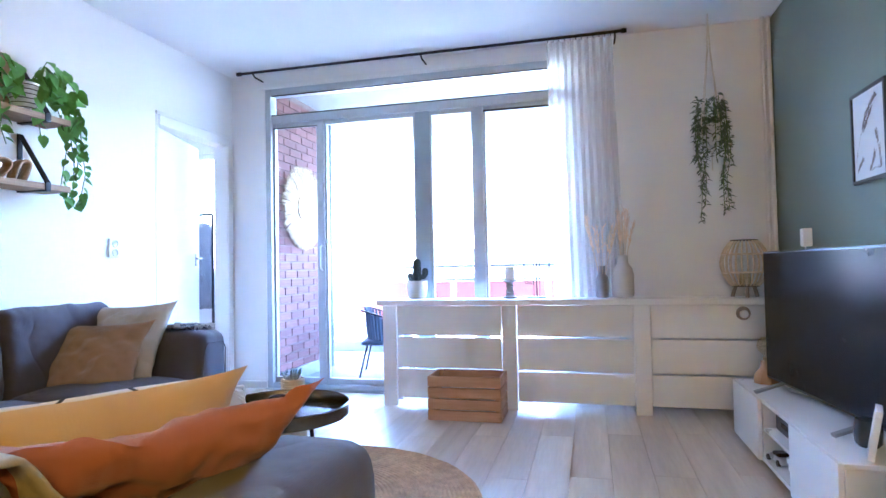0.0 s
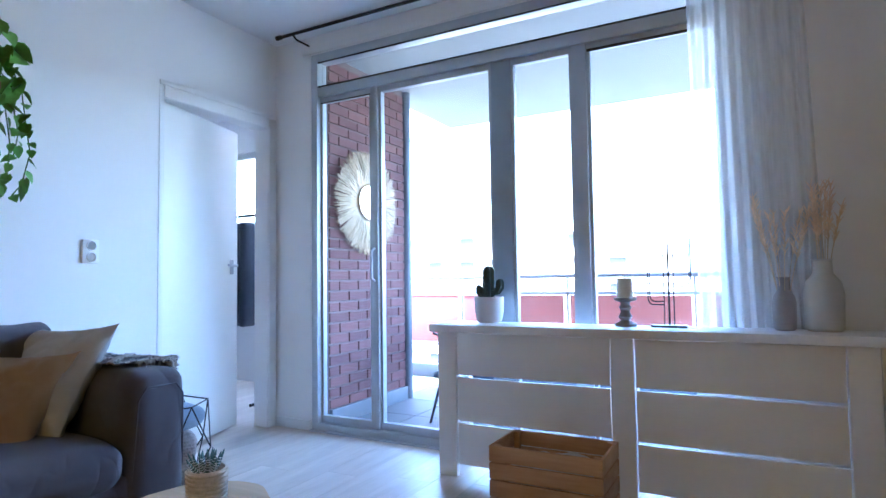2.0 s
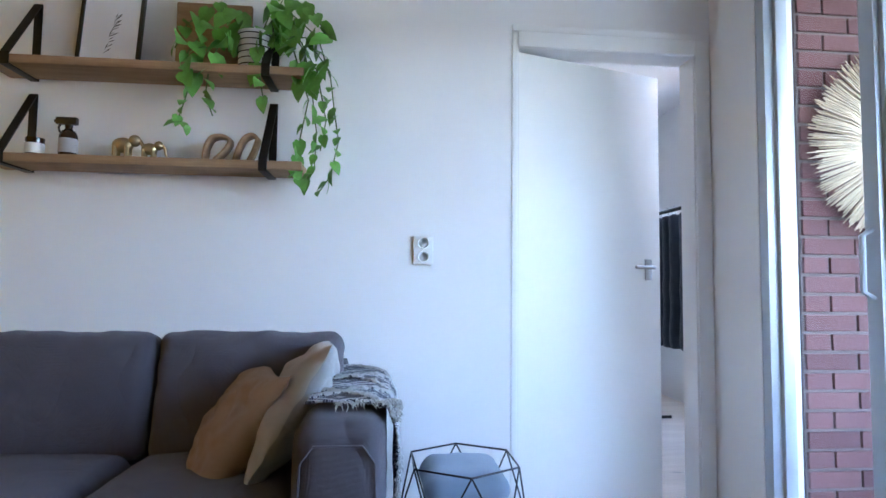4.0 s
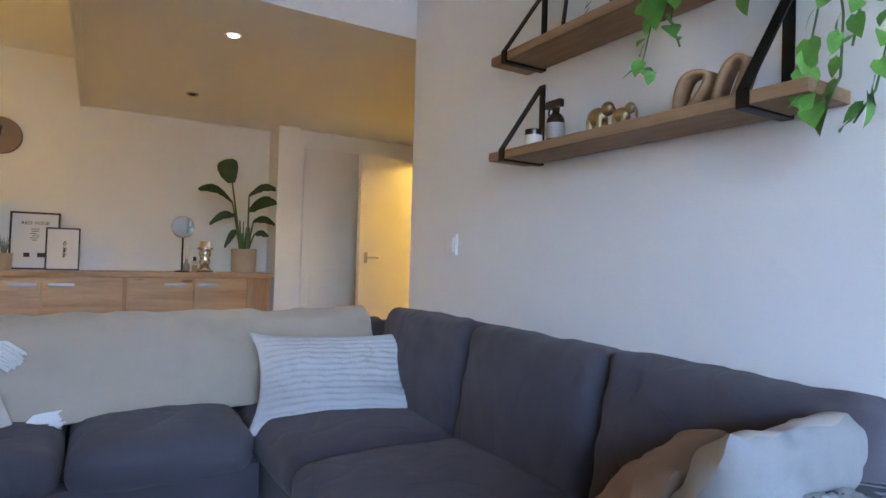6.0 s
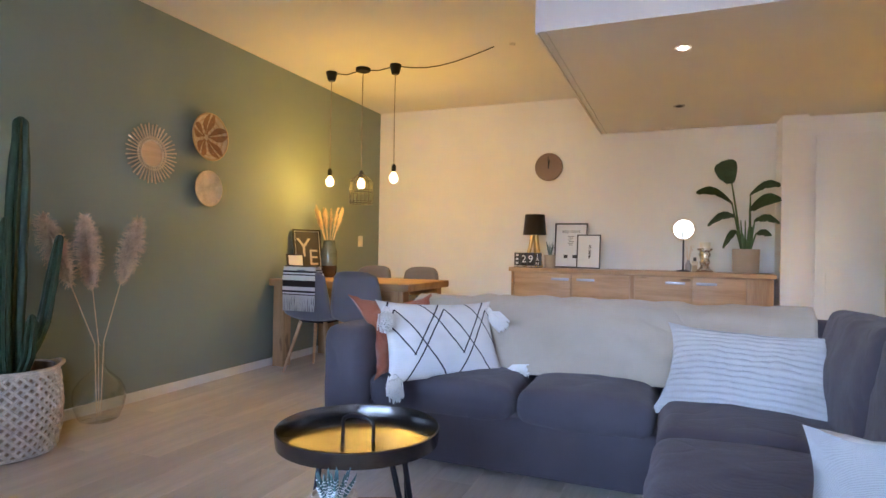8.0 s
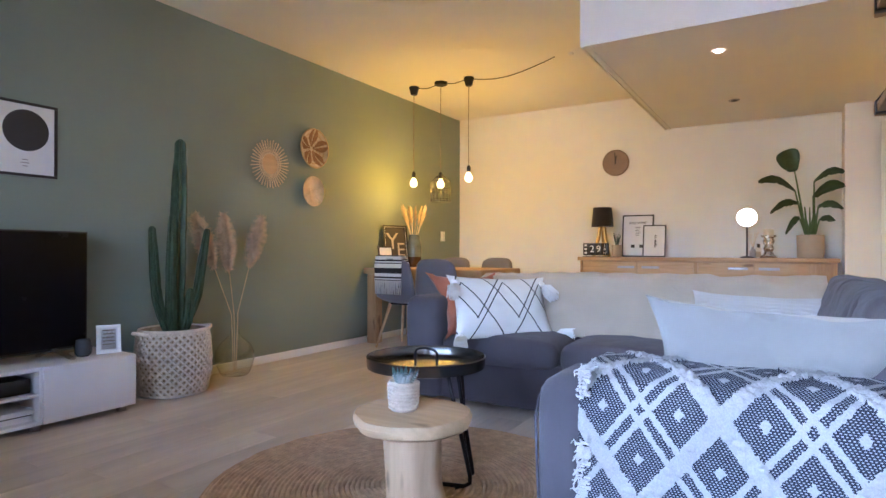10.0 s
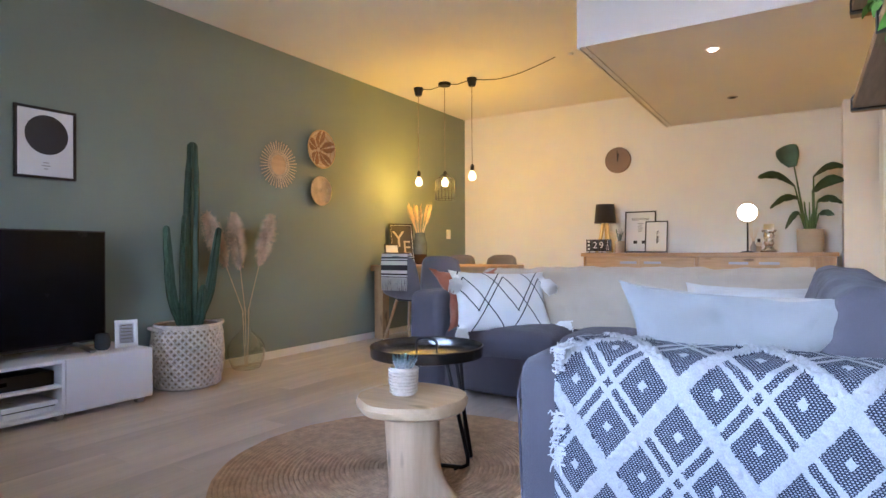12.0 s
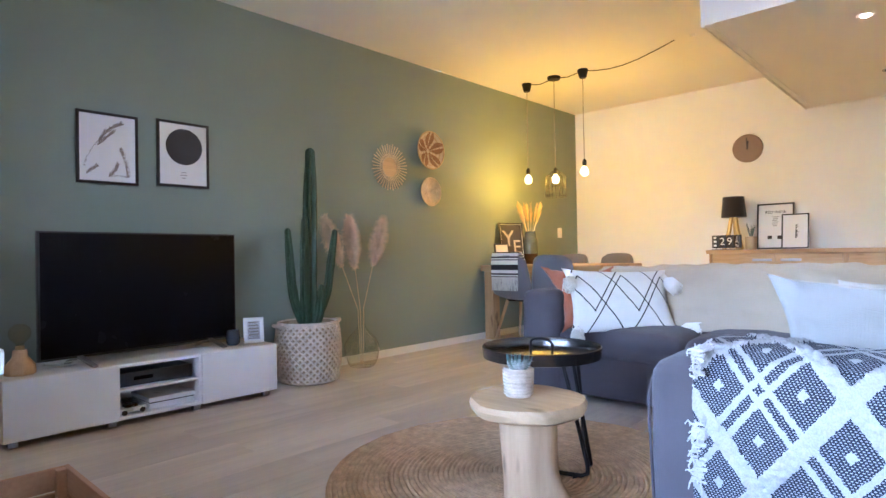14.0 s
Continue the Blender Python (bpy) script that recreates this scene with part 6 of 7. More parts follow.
def plume(parent, base, tip, length, thick, material, seed, count=420):
    """A stalk that ends in a soft feathered head."""
    rnd = random.Random(seed)
    b, t = Vector(base), Vector(tip)
    d = (t - b).normalized()
    neck = b.lerp(t, 0.40)
    neck = Vector((neck.x * 0.25, neck.y * 0.25, neck.z)) if length > 0.3 else b.lerp(t, 0.5)
    d = (t - neck).normalized()
    st = part("stalk", tube([b, neck, t], 0.0032, 5), STRAW, parent)
    bm = bmesh.new()
    side = d.orthogonal().normalized()
    for i in range(count):
        s = rnd.random()
        c = t - d * length * s * 0.98 + d * 0.05
        out = Matrix.Rotation(rnd.uniform(0, 6.28), 3, d) @ side
        width = thick * math.sin(math.pi * min(1, 0.12 + s * 0.8)) ** 0.8
        e = c + out * width * rnd.uniform(0.35, 1.05) + d * rnd.uniform(0.0, 0.075) - Vector((0, 0, 0.012))
        tube([c, c.lerp(e, 0.55) + d * 0.014, e], 0.0026, 3, bm=bm, r_end=0.0007)
    part("plume_head", bm, material, st)


for i, (dx, dy, z, ln) in enumerate(((-0.03, 0.335, 1.11, 0.40), (0.0, 0.10, 1.12, 0.41), (0.0, -0.225, 1.125, 0.40))):
    plume(gv, (0.01 * (i - 1), -0.02 * (i - 1), 0.02), (dx, dy, z), ln, 0.085, PLUME, i, 2400)

# ---- dining corner ----
table = thing("dining_table", pose(0, 0, 0), "rustic oak dining table with block legs against the wall", "table")
part("tabletop", box((2.84, -5.73, 0.705), (4.19, -4.865, 0.765), 0.006), TABLEW, table)
for x in (2.90, 4.055):
    for y in (-5.70, -5.005):
        part("leg", box((x, y, 0.0), (x + 0.11, y + 0.11, 0.704), 0.006), OAKZ, table)
for y in (-4.965, -5.66):
    part("apron", box((3.01, y, 0.62), (4.055, y + 0.025, 0.704), 0.003), TABLEW, table)

chair = thing("dining_chair", pose(3.70, -4.93, 0), "grey felt shell dining chair with pale wooden legs", "chair", "chairs round the table")
bm = bmesh.new()
rows = []
for j in range(19):
    s = j / 18
    if s < 0.5:
        q = s / 0.5
        y, z, half = -0.23 + 0.40 * q, 0.455 - 0.02 * math.sin(math.pi * q), 0.205 + 0.03 * math.sin(math.pi * q * 0.8)
    else:
        q = (s - 0.5) / 0.5
        y, z, half = 0.17 + 0.10 * math.sin(1.57 * min(1, q * 1.6)) * 0.6 + 0.05 * q, 0.455 + 0.41 * q ** 1.25, 0.228 - 0.055 * q ** 2
    row = []
    for i in range(15):
        u = 2 * i / 14 - 1
        cup_up = 0.045 * u * u * (1 if s < 0.5 else max(0, 1 - (s - 0.5) * 2.2))
        wrap = -0.055 * u * u * (0 if s < 0.45 else min(1, (s - 0.45) * 3))
        rim = 0.04 * (abs(u) ** 4) if j in (18,) else 0
        row.append(bm.verts.new((half * math.copysign(abs(u) ** 0.9, u), y + wrap, z + cup_up - rim)))
    rows.append(row)
for a, b in zip(rows, rows[1:]):
    for i in range(14):
        bm.faces.new((a[i], a[i + 1], b[i + 1], b[i]))
thicken(part("shell", bm, GREYC, chair, "", 80), 0.03)
for x in (-1, 1):
    for y in (-1, 1):
        part("leg", tube([(0.12 * x, 0.11 * y - 0.01, 0.425), (0.215 * x, 0.215 * y - 0.01, 0.0)], 0.017, 10, r_end=0.011), BEECH, chair)
part("under_frame", boxes(((-0.13, -0.13, 0.415), (0.13, 0.11, 0.432)), bevel=0.003), BLACK, chair)
for x, y, yaw in ((3.22, -4.90, 4), (3.86, -5.93, 180), (3.35, -5.97, 176)):
    copy_thing(chair, pose(x, y, 0, 0, 0, yaw))
ct = thing("striped_throw", pose(3.70, -4.93, 0), "black and white striped throw with fringe over a chair", "throw")
bm = draped(((0.10, 0.62), (0.16, 0.80), (0.235, 0.895), (0.285, 0.885), (0.30, 0.80), (0.298, 0.72), (0.296, 0.655)), 0.165, -0.145, 30, 0.012, (1, 0.16), (0, 0), 0.006)
thicken(part("cloth", bm, STRIPEM, ct, "", 70), 0.006)
fr = bmesh.new()
for i in range(34):
    x = -0.15 + 0.30 * i / 33
    tube([(x + 0.01, 0.297, 0.66), (x + 0.01 + random.uniform(-0.006, 0.006), 0.299, 0.60), (x + 0.01 + random.uniform(-0.012, 0.012), 0.30, 0.53)], 0.0042, 5, bm=fr)
part("fringe", fr, WHITEC, ct)

TT = 0.766
picture("letter_print", leaning(4.06, -5.27, TT, -114, 9), 0.29, 0.45, 0.014, art_letters, "black framed letter print on the dining table")
picture("fan_print", leaning(4.025, -5.03, TT, -112, 10), 0.17, 0.22, 0.012, art_fan, "small framed fan leaf print on the dining table", INK)
dv = thing("two_tone_vase", pose(3.97, -5.46, TT), "two tone glazed vase with golden dried grass", "vase")
part("foot_glaze", lathe([(0.0, 0.0), (0.065, 0.0), (0.075, 0.02), (0.078, 0.11), (0.0, 0.11)], 32), plain("dark_brown_glaze", (0.05, 0.032, 0.026), 0.2, var=0.2, scale=12, bump=0.03), dv, "dark brown glazed foot")
part("body", lathe([(0.0, 0.1105), (0.078, 0.1105), (0.078, 0.24), (0.06, 0.30), (0.055, 0.345), (0.06, 0.35), (0.050, 0.35), (0.05, 0.30), (0.0, 0.29)], 32), plain("sea_green_glaze", (0.10, 0.13, 0.13), 0.15, var=0.3, scale=12, bump=0.03), dv)
for i in range(9):
    a = i * 2.4
    plume(dv, (0.02 * math.cos(a), 0.02 * math.sin(a), 0.28), (0.10 * math.cos(a), 0.13 * math.sin(a), 0.55 + 0.05 * random.random()), 0.19, 0.028, GOLDP, 40 + i, 140)

pl = thing("pendant_lamp", pose(0, 0, 0), "three cord pendant lamp with bare glowing bulbs", "pendant lamp")
for i, (x, y, z) in enumerate(PENDANTS):
    part("ceiling_cap", lathe([(0.0, H - 0.085), (0.030, H - 0.085), (0.036, H - 0.075), (0.052, H - 0.012), (0.050, H - 0.001), (0.0, H - 0.001)] if i != 1 else [(0.0, H - 0.03), (0.06, H - 0.03), (0.066, H - 0.02), (0.066, H - 0.001), (0.0, H - 0.001)], 28, (x, y, 0)), BLACK, pl)
    part("cord", tube([(x, y, H - 0.05), (x + 0.003, y, 2.2), (x, y, z + 0.10)], 0.0035, 6), INKB, pl)
    part("lamp_holder", lathe([(0.0, 0.05), (0.017, 0.05), (0.02, 0.065), (0.02, 0.10), (0.009, 0.118), (0.0, 0.118)], 20, (x, y, z)), BLACK, pl)
    bulb = part("bulb", lathe([(0.0, -0.050), (0.018, -0.046), (0.034, -0.030), (0.040, -0.006), (0.034, 0.018), (0.02, 0.036), (0.014, 0.05), (0.0, 0.05)], 24, (x, y, z)), BULBON, pl, "glowing warm filament bulb")
    bulb.visible_shadow = False
cx, cy, cz = PENDANTS[1]
for i in range(18):
    a = 2 * math.pi * i / 18
    part("cage_wire", tube([(cx + 0.035 * math.cos(a), cy + 0.035 * math.sin(a), cz + 0.08), (cx + 0.10 * math.cos(a), cy + 0.10 * math.sin(a), cz + 0.02), (cx + 0.105 * math.cos(a), cy + 0.105 * math.sin(a), cz - 0.18)], 0.0022, 5), BLACK, pl)
for r, z in ((0.035, 0.08), (0.10, 0.02), (0.105, -0.06), (0.105, -0.08), (0.105, -0.16), (0.105, -0.18)):
    part("cage_ring", tube([(cx + r * math.cos(2 * math.pi * i / 32), cy + r * math.sin(2 * math.pi * i / 32), cz + z) for i in range(32)], 0.0026, 5, True), BLACK, pl)
part("loose_cord", tube([(PENDANTS[0][0], cy, H - 0.012), (3.70, cy - 0.02, H - 0.035), (cx, cy, H - 0.014), (3.36, cy + 0.01, H - 0.04), (PENDANTS[2][0], cy, H - 0.014), (3.05, cy + 0.01, H - 0.045), (2.90, cy + 0.03, H - 0.068), (2.75, cy + 0.06, H - 0.075), (2.60, cy + 0.09, H - 0.066), (2.45, cy + 0.12, H - 0.045), (2.32, cy + 0.14, H - 0.02), (2.25, cy + 0.15, H - 0.004)], 0.0045, 8), BLACK, pl)
part("ceiling_hook", lathe([(0.0, H - 0.022), (0.02, H - 0.02), (0.026, H - 0.001), (0.0, H - 0.001)], 20, (2.10, cy + 0.16, 0)), PLASTIC, pl)

# ---- sideboard ----
sb = thing("sideboard", pose(0, 0, 0), "long oak sideboard with steel bar handles", "sideboard")
part("top", box((0.09, -6.875, 0.842), (2.47, -6.435, 0.88), 0.005), OAK, sb)
part("body", boxes(((0.11, -6.87, 0.07), (2.45, -6.47, 0.841)), bevel=0.003), OAK, sb)
part("side_panel", box((2.42, -6.47, 0.07), (2.44, -6.452, 0.838), 0.003), OAKZ, sb)
for x0, x1, hx in ((1.84, 2.41, 1.95), (1.295, 1.83, 1.705), (0.765, 1.255, 0.90), (0.32, 0.755, 0.64)):
    d = part("door", box((x0 + 0.004, -6.47, 0.09), (x1 - 0.004, -6.45, 0.832), 0.004), OAK, sb)
    part("bar_handle", box((hx - 0.085, -6.448, 0.765), (hx + 0.085, -6.425, 0.79), 0.004), STEEL, d)
part("end_post", box((0.11, -6.47, 0.07), (0.315, -6.452, 0.838), 0.003), OAKZ, sb)
part("mid_post", box((1.26, -6.47, 0.07), (1.29, -6.452, 0.838), 0.003), OAKZ, sb)
for x in (0.16, 2.34):
    for y in (-6.84, -6.52):
        part("foot", box((x, y, 0.0), (x + 0.06, y + 0.06, 0.07), 0.003), OAKZ, sb)
Q = 0.881
cl = thing("wall_clock", SOUTHW(2.168, 1.945), "round brown wooden wall clock without numerals", "clock")
part("face", lathe([(0.0, 0.0), (0.142, 0.0), (0.147, 0.006), (0.147, 0.028), (0.140, 0.034), (0.0, 0.034)], 56), plain("walnut_face", (0.24, 0.17, 0.125), 0.6, var=0.15, scale=4, bump=0.15, spread=(0.15, 1, 1)), cl)
part("hour_hand", box((-0.006, -0.01, 0.036), (0.006, 0.075, 0.040)), INK, cl).matrix_basis = pose(0, 0, 0, 0, 0, -8)
part("minute_hand", box((-0.004, -0.02, 0.041), (0.004, 0.11, 0.044)), INK, cl).matrix_basis = pose(0, 0, 0, 0, 0, 2)

tl = thing("tripod_table_lamp", pose(2.26, -6.66, Q), "black shaded lamp on a gold leg base", "lamp")
part("shade", lathe([(0.120, 0.335), (0.100, 0.545), (0.098, 0.545), (0.118, 0.337)], 36), DARKSHADE, tl)
part("shade_top", lathe([(0.0, 0.535), (0.098, 0.535), (0.0, 0.537)], 24), DARKSHADE, tl)
for i in range(3):
    a = 2.1 * i + 0.5
    part("leg", tube([(0.02 * math.cos(a), 0.02 * math.sin(a), 0.36), (0.045 * math.cos(a), 0.045 * math.sin(a), 0.2), (0.10 * math.cos(a), 0.10 * math.sin(a), 0.0)], 0.020, 10), GOLDL, tl)
part("neck", tube([(0, 0, 0.30), (0, 0, 0.40)], 0.02, 12), GOLDL, tl)

fc = thing("block_calendar", pose(2.30, -6.55, Q), "black block calendar showing the date 29", "calendar")
for i, word in enumerate(("", "2", "9", "JAN")):
    x = 0.105 - 0.07 * i
    blk = part("block", box((x - 0.031, -0.025, 0.018), (x + 0.031, 0.028, 0.15), 0.004), BLACKP, fc)
    part("chrome_peg", tube([(x, 0, 0.0), (x, 0, 0.017)], 0.006, 8), CHROME, fc)
    if word in "29" and word:
        lettering("numeral", word, 0.105, PAPER, blk, pose(x, 0.0292, 0.083, 90, 0, 180))
    elif word:
        for k, letter in enumerate(word):
            lettering("letter", letter, 0.042, PAPER, blk, pose(x, 0.0292, 0.125 - 0.042 * k, 90, 0, 180))
    else:
        for k in range(3):
            part("print_bar", box((x - 0.014, 0.0282, 0.034 + 0.04 * k), (x + 0.014, 0.0292, 0.056 + 0.04 * k)), PAPER, blk)
part("tray", box((-0.14, -0.03, 0.0), (0.14, 0.03, 0.006), 0.002), BLACKP, fc)

cpot = thing("grass_pot", pose(2.085, -6.60, Q), "small spiky plant in a sand coloured pot", "potted plant")
part("pot", lathe([(0.0, 0.0), (0.045, 0.0), (0.052, 0.01), (0.056, 0.13), (0.05, 0.13), (0.048, 0.115), (0.0, 0.115)], 28), SANDP, cpot)
for i in range(26):
    a, ln = i * 2.4, random.uniform(0.10, 0.16)
    part("blade", tube([(0.01 * math.cos(a), 0.01 * math.sin(a), 0.11), (0.025 * math.cos(a), 0.025 * math.sin(a), 0.11 + ln * 0.6), (0.04 * math.cos(a), 0.04 * math.sin(a), 0.11 + ln)], 0.0035, 5, r_end=0.0008), LEAFG, cpot)
picture("wine_print", leaning(1.91, -6.78, Q, 180, 7), 0.335, 0.465, 0.014, art_wine, "black framed red wine print on the sideboard")
picture("leaf_print", leaning(1.715, -6.68, Q, 180, 8), 0.235, 0.345, 0.012, art_leaf, "black framed leaf print on the sideboard")

vm = thing("vanity_mirror", pose(0.835, -6.64, Q), "round swivel vanity mirror on a dark stand", "mirror")
part("foot", lathe([(0.0, 0.0), (0.062, 0.0), (0.06, 0.008), (0.012, 0.018), (0.0, 0.02)], 28), BLACK, vm)
part("stem", tube([(0, 0, 0.015), (0, 0, 0.304)], 0.008, 10), BLACK, vm)
head = part("mirror_glass", lathe([(0.0, 0.0), (0.088, 0.0), (0.088, 0.006), (0.0, 0.0065)], 48), MIRROR, vm, "bright round mirror")
head.matrix_basis = pose(0, 0.0, 0.395, -90, 0, 0)
part("rim", tube([(0.092 * math.cos(2 * math.pi * i / 48), 0.003, 0.395 + 0.092 * math.sin(2 * math.pi * i / 48)) for i in range(48)], 0.006, 8, True), CHROME, vm)

pb = thing("perfume_bottle", pose(0.735, -6.62, Q), "small clear bottle with a dark cap", "bottle")
part("glass", box((-0.025, -0.02, 0.0), (0.025, 0.02, 0.10), 0.008), BULBG, pb)
part("liquid", box((-0.020, -0.015, 0.006), (0.020, 0.015, 0.06), 0.004), SANDP, pb)
part("cap", tube([(0, 0, 0.10), (0, 0, 0.135)], 0.014, 16), BLACKP, pb)
rd = thing("reed_diffuser", pose(0.79, -6.72, Q), "reed diffuser with thin sticks", "diffuser")
part("bottle", lathe([(0.0, 0.0), (0.028, 0.0), (0.03, 0.06), (0.012, 0.09), (0.013, 0.11), (0.0, 0.11)], 20), STONEG, rd)
for i in range(6):
    part("reed", tube([(0, 0, 0.09), (0.05 * math.cos(i), 0.05 * math.sin(i), 0.25)], 0.0018, 5), PLUME, rd)
ms = thing("candle_stick", pose(0.65, -6.64, Q), "silver glass candle stick with a stub candle", "candle holder")
part("stand", lathe([(0.0, 0.0), (0.075, 0.0), (0.078, 0.015), (0.05, 0.03), (0.035, 0.06), (0.048, 0.09), (0.038, 0.12), (0.052, 0.16), (0.045, 0.19), (0.066, 0.205), (0.066, 0.22), (0.0, 0.222)], 28), plain("mercury_glass", (0.52, 0.50, 0.47), 0.25, 0.8, var=0.25, scale=24, bump=0.1), ms)
part("candle", lathe([(0.0, 0.222), (0.045, 0.222), (0.045, 0.275), (0.0, 0.272)], 24), WAX, ms)

bp = thing("strelitzia_plant", pose(0.31, -6.66, Q), "leafy strelitzia in a sand coloured pot", "potted plant")
part("pot", lathe([(0.0, 0.0), (0.100, 0.0), (0.108, 0.012), (0.113, 0.215), (0.106, 0.218), (0.103, 0.195), (0.0, 0.195)], 36), SANDP, bp)
part("soil", lathe([(0.0, 0.20), (0.105, 0.20), (0.0, 0.206)], 20), SOIL, bp)


def big_leaf(parent, base, top, tip, w, flat=False):
    """A long leaf on its stalk: it rises to top and arches over to the tip."""
    b, t, e = Vector(base), Vector(top), Vector(tip)
    st = part("stalk", tube([b, b.lerp(t, 0.5) + Vector((0, 0, 0.01)), t], 0.011, 8, r_end=0.006), STEM, parent)
    bm = bmesh.new()
    d = e - t
    side = d.cross(Vector((0, 0, 1)))
    side = side.normalized() if side.length > 1e-4 else Vector((1, 0, 0))
    side = (side * (0.5 if side.y > 0 else -0.5) + Vector((0, 0, -0.85))).normalized()
    if flat:
        side = Vector((0.95, 0.2, -0.25)).normalized()
    rows = []
    for j in range(13):
        s = j / 12
        p = t + d * s + Vector((0, 0, 0.22 * d.length * math.sin(math.pi * s) ))
        half = w * math.sin(math.pi * min(0.985, 0.06 + 0.92 * s)) ** 0.65
        ruf = 0.012 * noise.noise((s * 9, w * 50, 0))
        rows.append([bm.verts.new(p + side * half * u + Vector((0, 0.25 * half * abs(u), ruf * u))) for u in (-0.6, -0.3, 0, 0.7, 1.35)])
    for a, c in zip(rows, rows[1:]):
        for i in range(4):
            bm.faces.new((a[i], a[i + 1], c[i + 1], c[i]))
    thicken(part("leaf", bm, LEAFB, st, "", 80), 0.0025)


for top, tip, w, flat in (((0.125, 0.02, 0.82), (0.165, 0.06, 1.03), 0.085, True), ((0.125, 0.05, 0.64), (0.425, 0.10, 0.735), 0.042, False), ((-0.03, 0.0, 0.72), (-0.265, 0.06, 0.79), 0.040, False), ((-0.02, 0.05, 0.58), (-0.265, 0.10, 0.66), 0.058, False),
                          ((0.10, 0.06, 0.52), (0.325, 0.10, 0.43), 0.036, False), ((-0.06, 0.08, 0.48), (-0.25, 0.12, 0.45), 0.034, False), ((0.09, 0.09, 0.38), (0.20, 0.13, 0.23), 0.036, False), ((-0.07, 0.10, 0.36), (-0.19, 0.13, 0.34), 0.026, False)):
    big_leaf(bp, (0.03 * (1 if top[0] > 0 else -1), 0.0, 0.19), top, tip, w * 1.2, flat)
for k in range(9):
    a = k * 2.4
    part("stalk_sheath", tube([(0.03 * math.cos(a), 0.03 * math.sin(a), 0.19), (0.035 * math.cos(a), 0.035 * math.sin(a), 0.30), (0.05 * math.cos(a), 0.045 * math.sin(a), 0.36 + 0.06 * (k % 3))], 0.014, 7, r_end=0.004), STEM, bp)
wall_plate("light_switch", frame_pose((0.05, -6.62, 1.12), (0, -1, 0), (0, 0, 1)), 0.082, 0.10, "white light switch on the wall pier", "switch")

# recessed spots
for x, y, on in ((0.87, -4.46, True), (0.89, -5.90, False), (-1.30, -5.9, True)):
    sp = thing("recessed_spot", pose(x, y, SOFF_Z), "round recessed ceiling spot" + (" lit warm white" if on else " switched off"), "spotlight", "ceiling spots")
    part("ring", lathe([(0.030, -0.006), (0.043, -0.008), (0.046, -0.001), (0.030, -0.001)], 32, caps=False), TRIM if on else STEEL, sp)
    lens = part("lens", lathe([(0.0, -0.016), (0.014, -0.0145), (0.024, -0.010), (0.029, -0.004), (0.0, -0.003)], 28), SPOTON if on else BLACKP, sp)
    lens.visible_shadow = False

# ---- side room and bedroom ----
am = thing("arched_mirror", frame_pose((-2.33, -7.199, 1.50), (-1, 0, 0), (0, 0, 1)), "arched wall mirror with a black rim and shelf", "mirror")
bm = bmesh.new()
outline = [(-0.20, 0.0), (0.20, 0.0)] + [(0.20 * math.cos(math.pi * i / 20), 0.18 + 0.20 * math.sin(math.pi * i / 20)) for i in range(21)]
bm.faces.new([bm.verts.new((x, y, 0.008)) for x, y in outline])
part("glass", bm, MIRROR, am, "", 0)
part("rim", tube([(x, y, 0.008) for x, y in outline], 0.006, 6, True), BLACK, am)
part("shelf", box((-0.22, -0.02, 0.0), (0.22, 0.0, 0.10), 0.003), BLACK, am)
vc = thing("wash_cabinet", pose(-2.35, -7.19, 0), "cream washstand cabinet in the side room", "cabinet")
part("body", box((-0.35, 0.0, 0.1), (0.35, 0.42, 0.84), 0.006), TRIM, vc)
part("top", box((-0.37, 0.0, 0.842), (0.37, 0.44, 0.88), 0.006), PALEX, vc)

rack = thing("clothes_rack", pose(-1.25, 0.55, 0), "black clothes rack full of dark coats", "clothes rack")
part("rail", tube([(-0.65, 0, 1.55), (0.65, 0, 1.55)], 0.013, 10), BLACK, rack)
for x in (-0.65, 0.65):
    part("upright", tube([(x, 0, 0.0), (x, 0, 1.55)], 0.013, 10), BLACK, rack)
    part("foot", tube([(x, -0.22, 0.012), (x, 0.22, 0.012)], 0.012, 8), BLACK, rack)
coat = thing("hanging_coat", pose(-1.8, 0.55, 0), "dark navy coat hanging on the clothes rack", "coat", "coats on the rack")
part("cloth", soft((-0.035, -0.20, 0.62), (0.035, 0.20, 1.47), 0.03, 0.02, 0, n=12, crease=0.02, seed=3), DARKCLOTH, coat)
part("hanger", tube([(0, -0.16, 1.44), (0, 0, 1.50), (0, 0.16, 1.44)], 0.006, 6), BEECH, coat)
part("hook", tube([(0, 0, 1.50), (0, 0.01, 1.56), (0, -0.012, 1.575)], 0.003, 6), STEEL, coat)
for i in range(10):
    copy_thing(coat, pose(-1.69 + 0.105 * i, 0.55, 0.0, 0, 0, random.uniform(-8, 8)))
window_2 = tagged(new("window_2"), "white framed bedroom window", "window", "", "structure")
part("window_frame", boxes(((-2.2, 1.21, 0.95), (-2.14, 1.27, 2.3)), ((-0.56, 1.21, 0.95), (-0.5, 1.27, 2.3)), ((-2.14, 1.21, 0.95), (-0.56, 1.27, 1.01)), ((-2.14, 1.21, 2.24), (-0.56, 1.27, 2.3)), ((-1.38, 1.21, 1.01), (-1.32, 1.27, 2.24)), bevel=0.004), TRIM, window_2)
for x0, x1 in ((-2.14, -1.38), (-1.32, -0.56)):
    p2 = part("pane", box((x0, 1.237, 1.01), (x1, 1.243, 2.24)), GLASS, window_2, "", 0)
    p2.visible_shadow = False

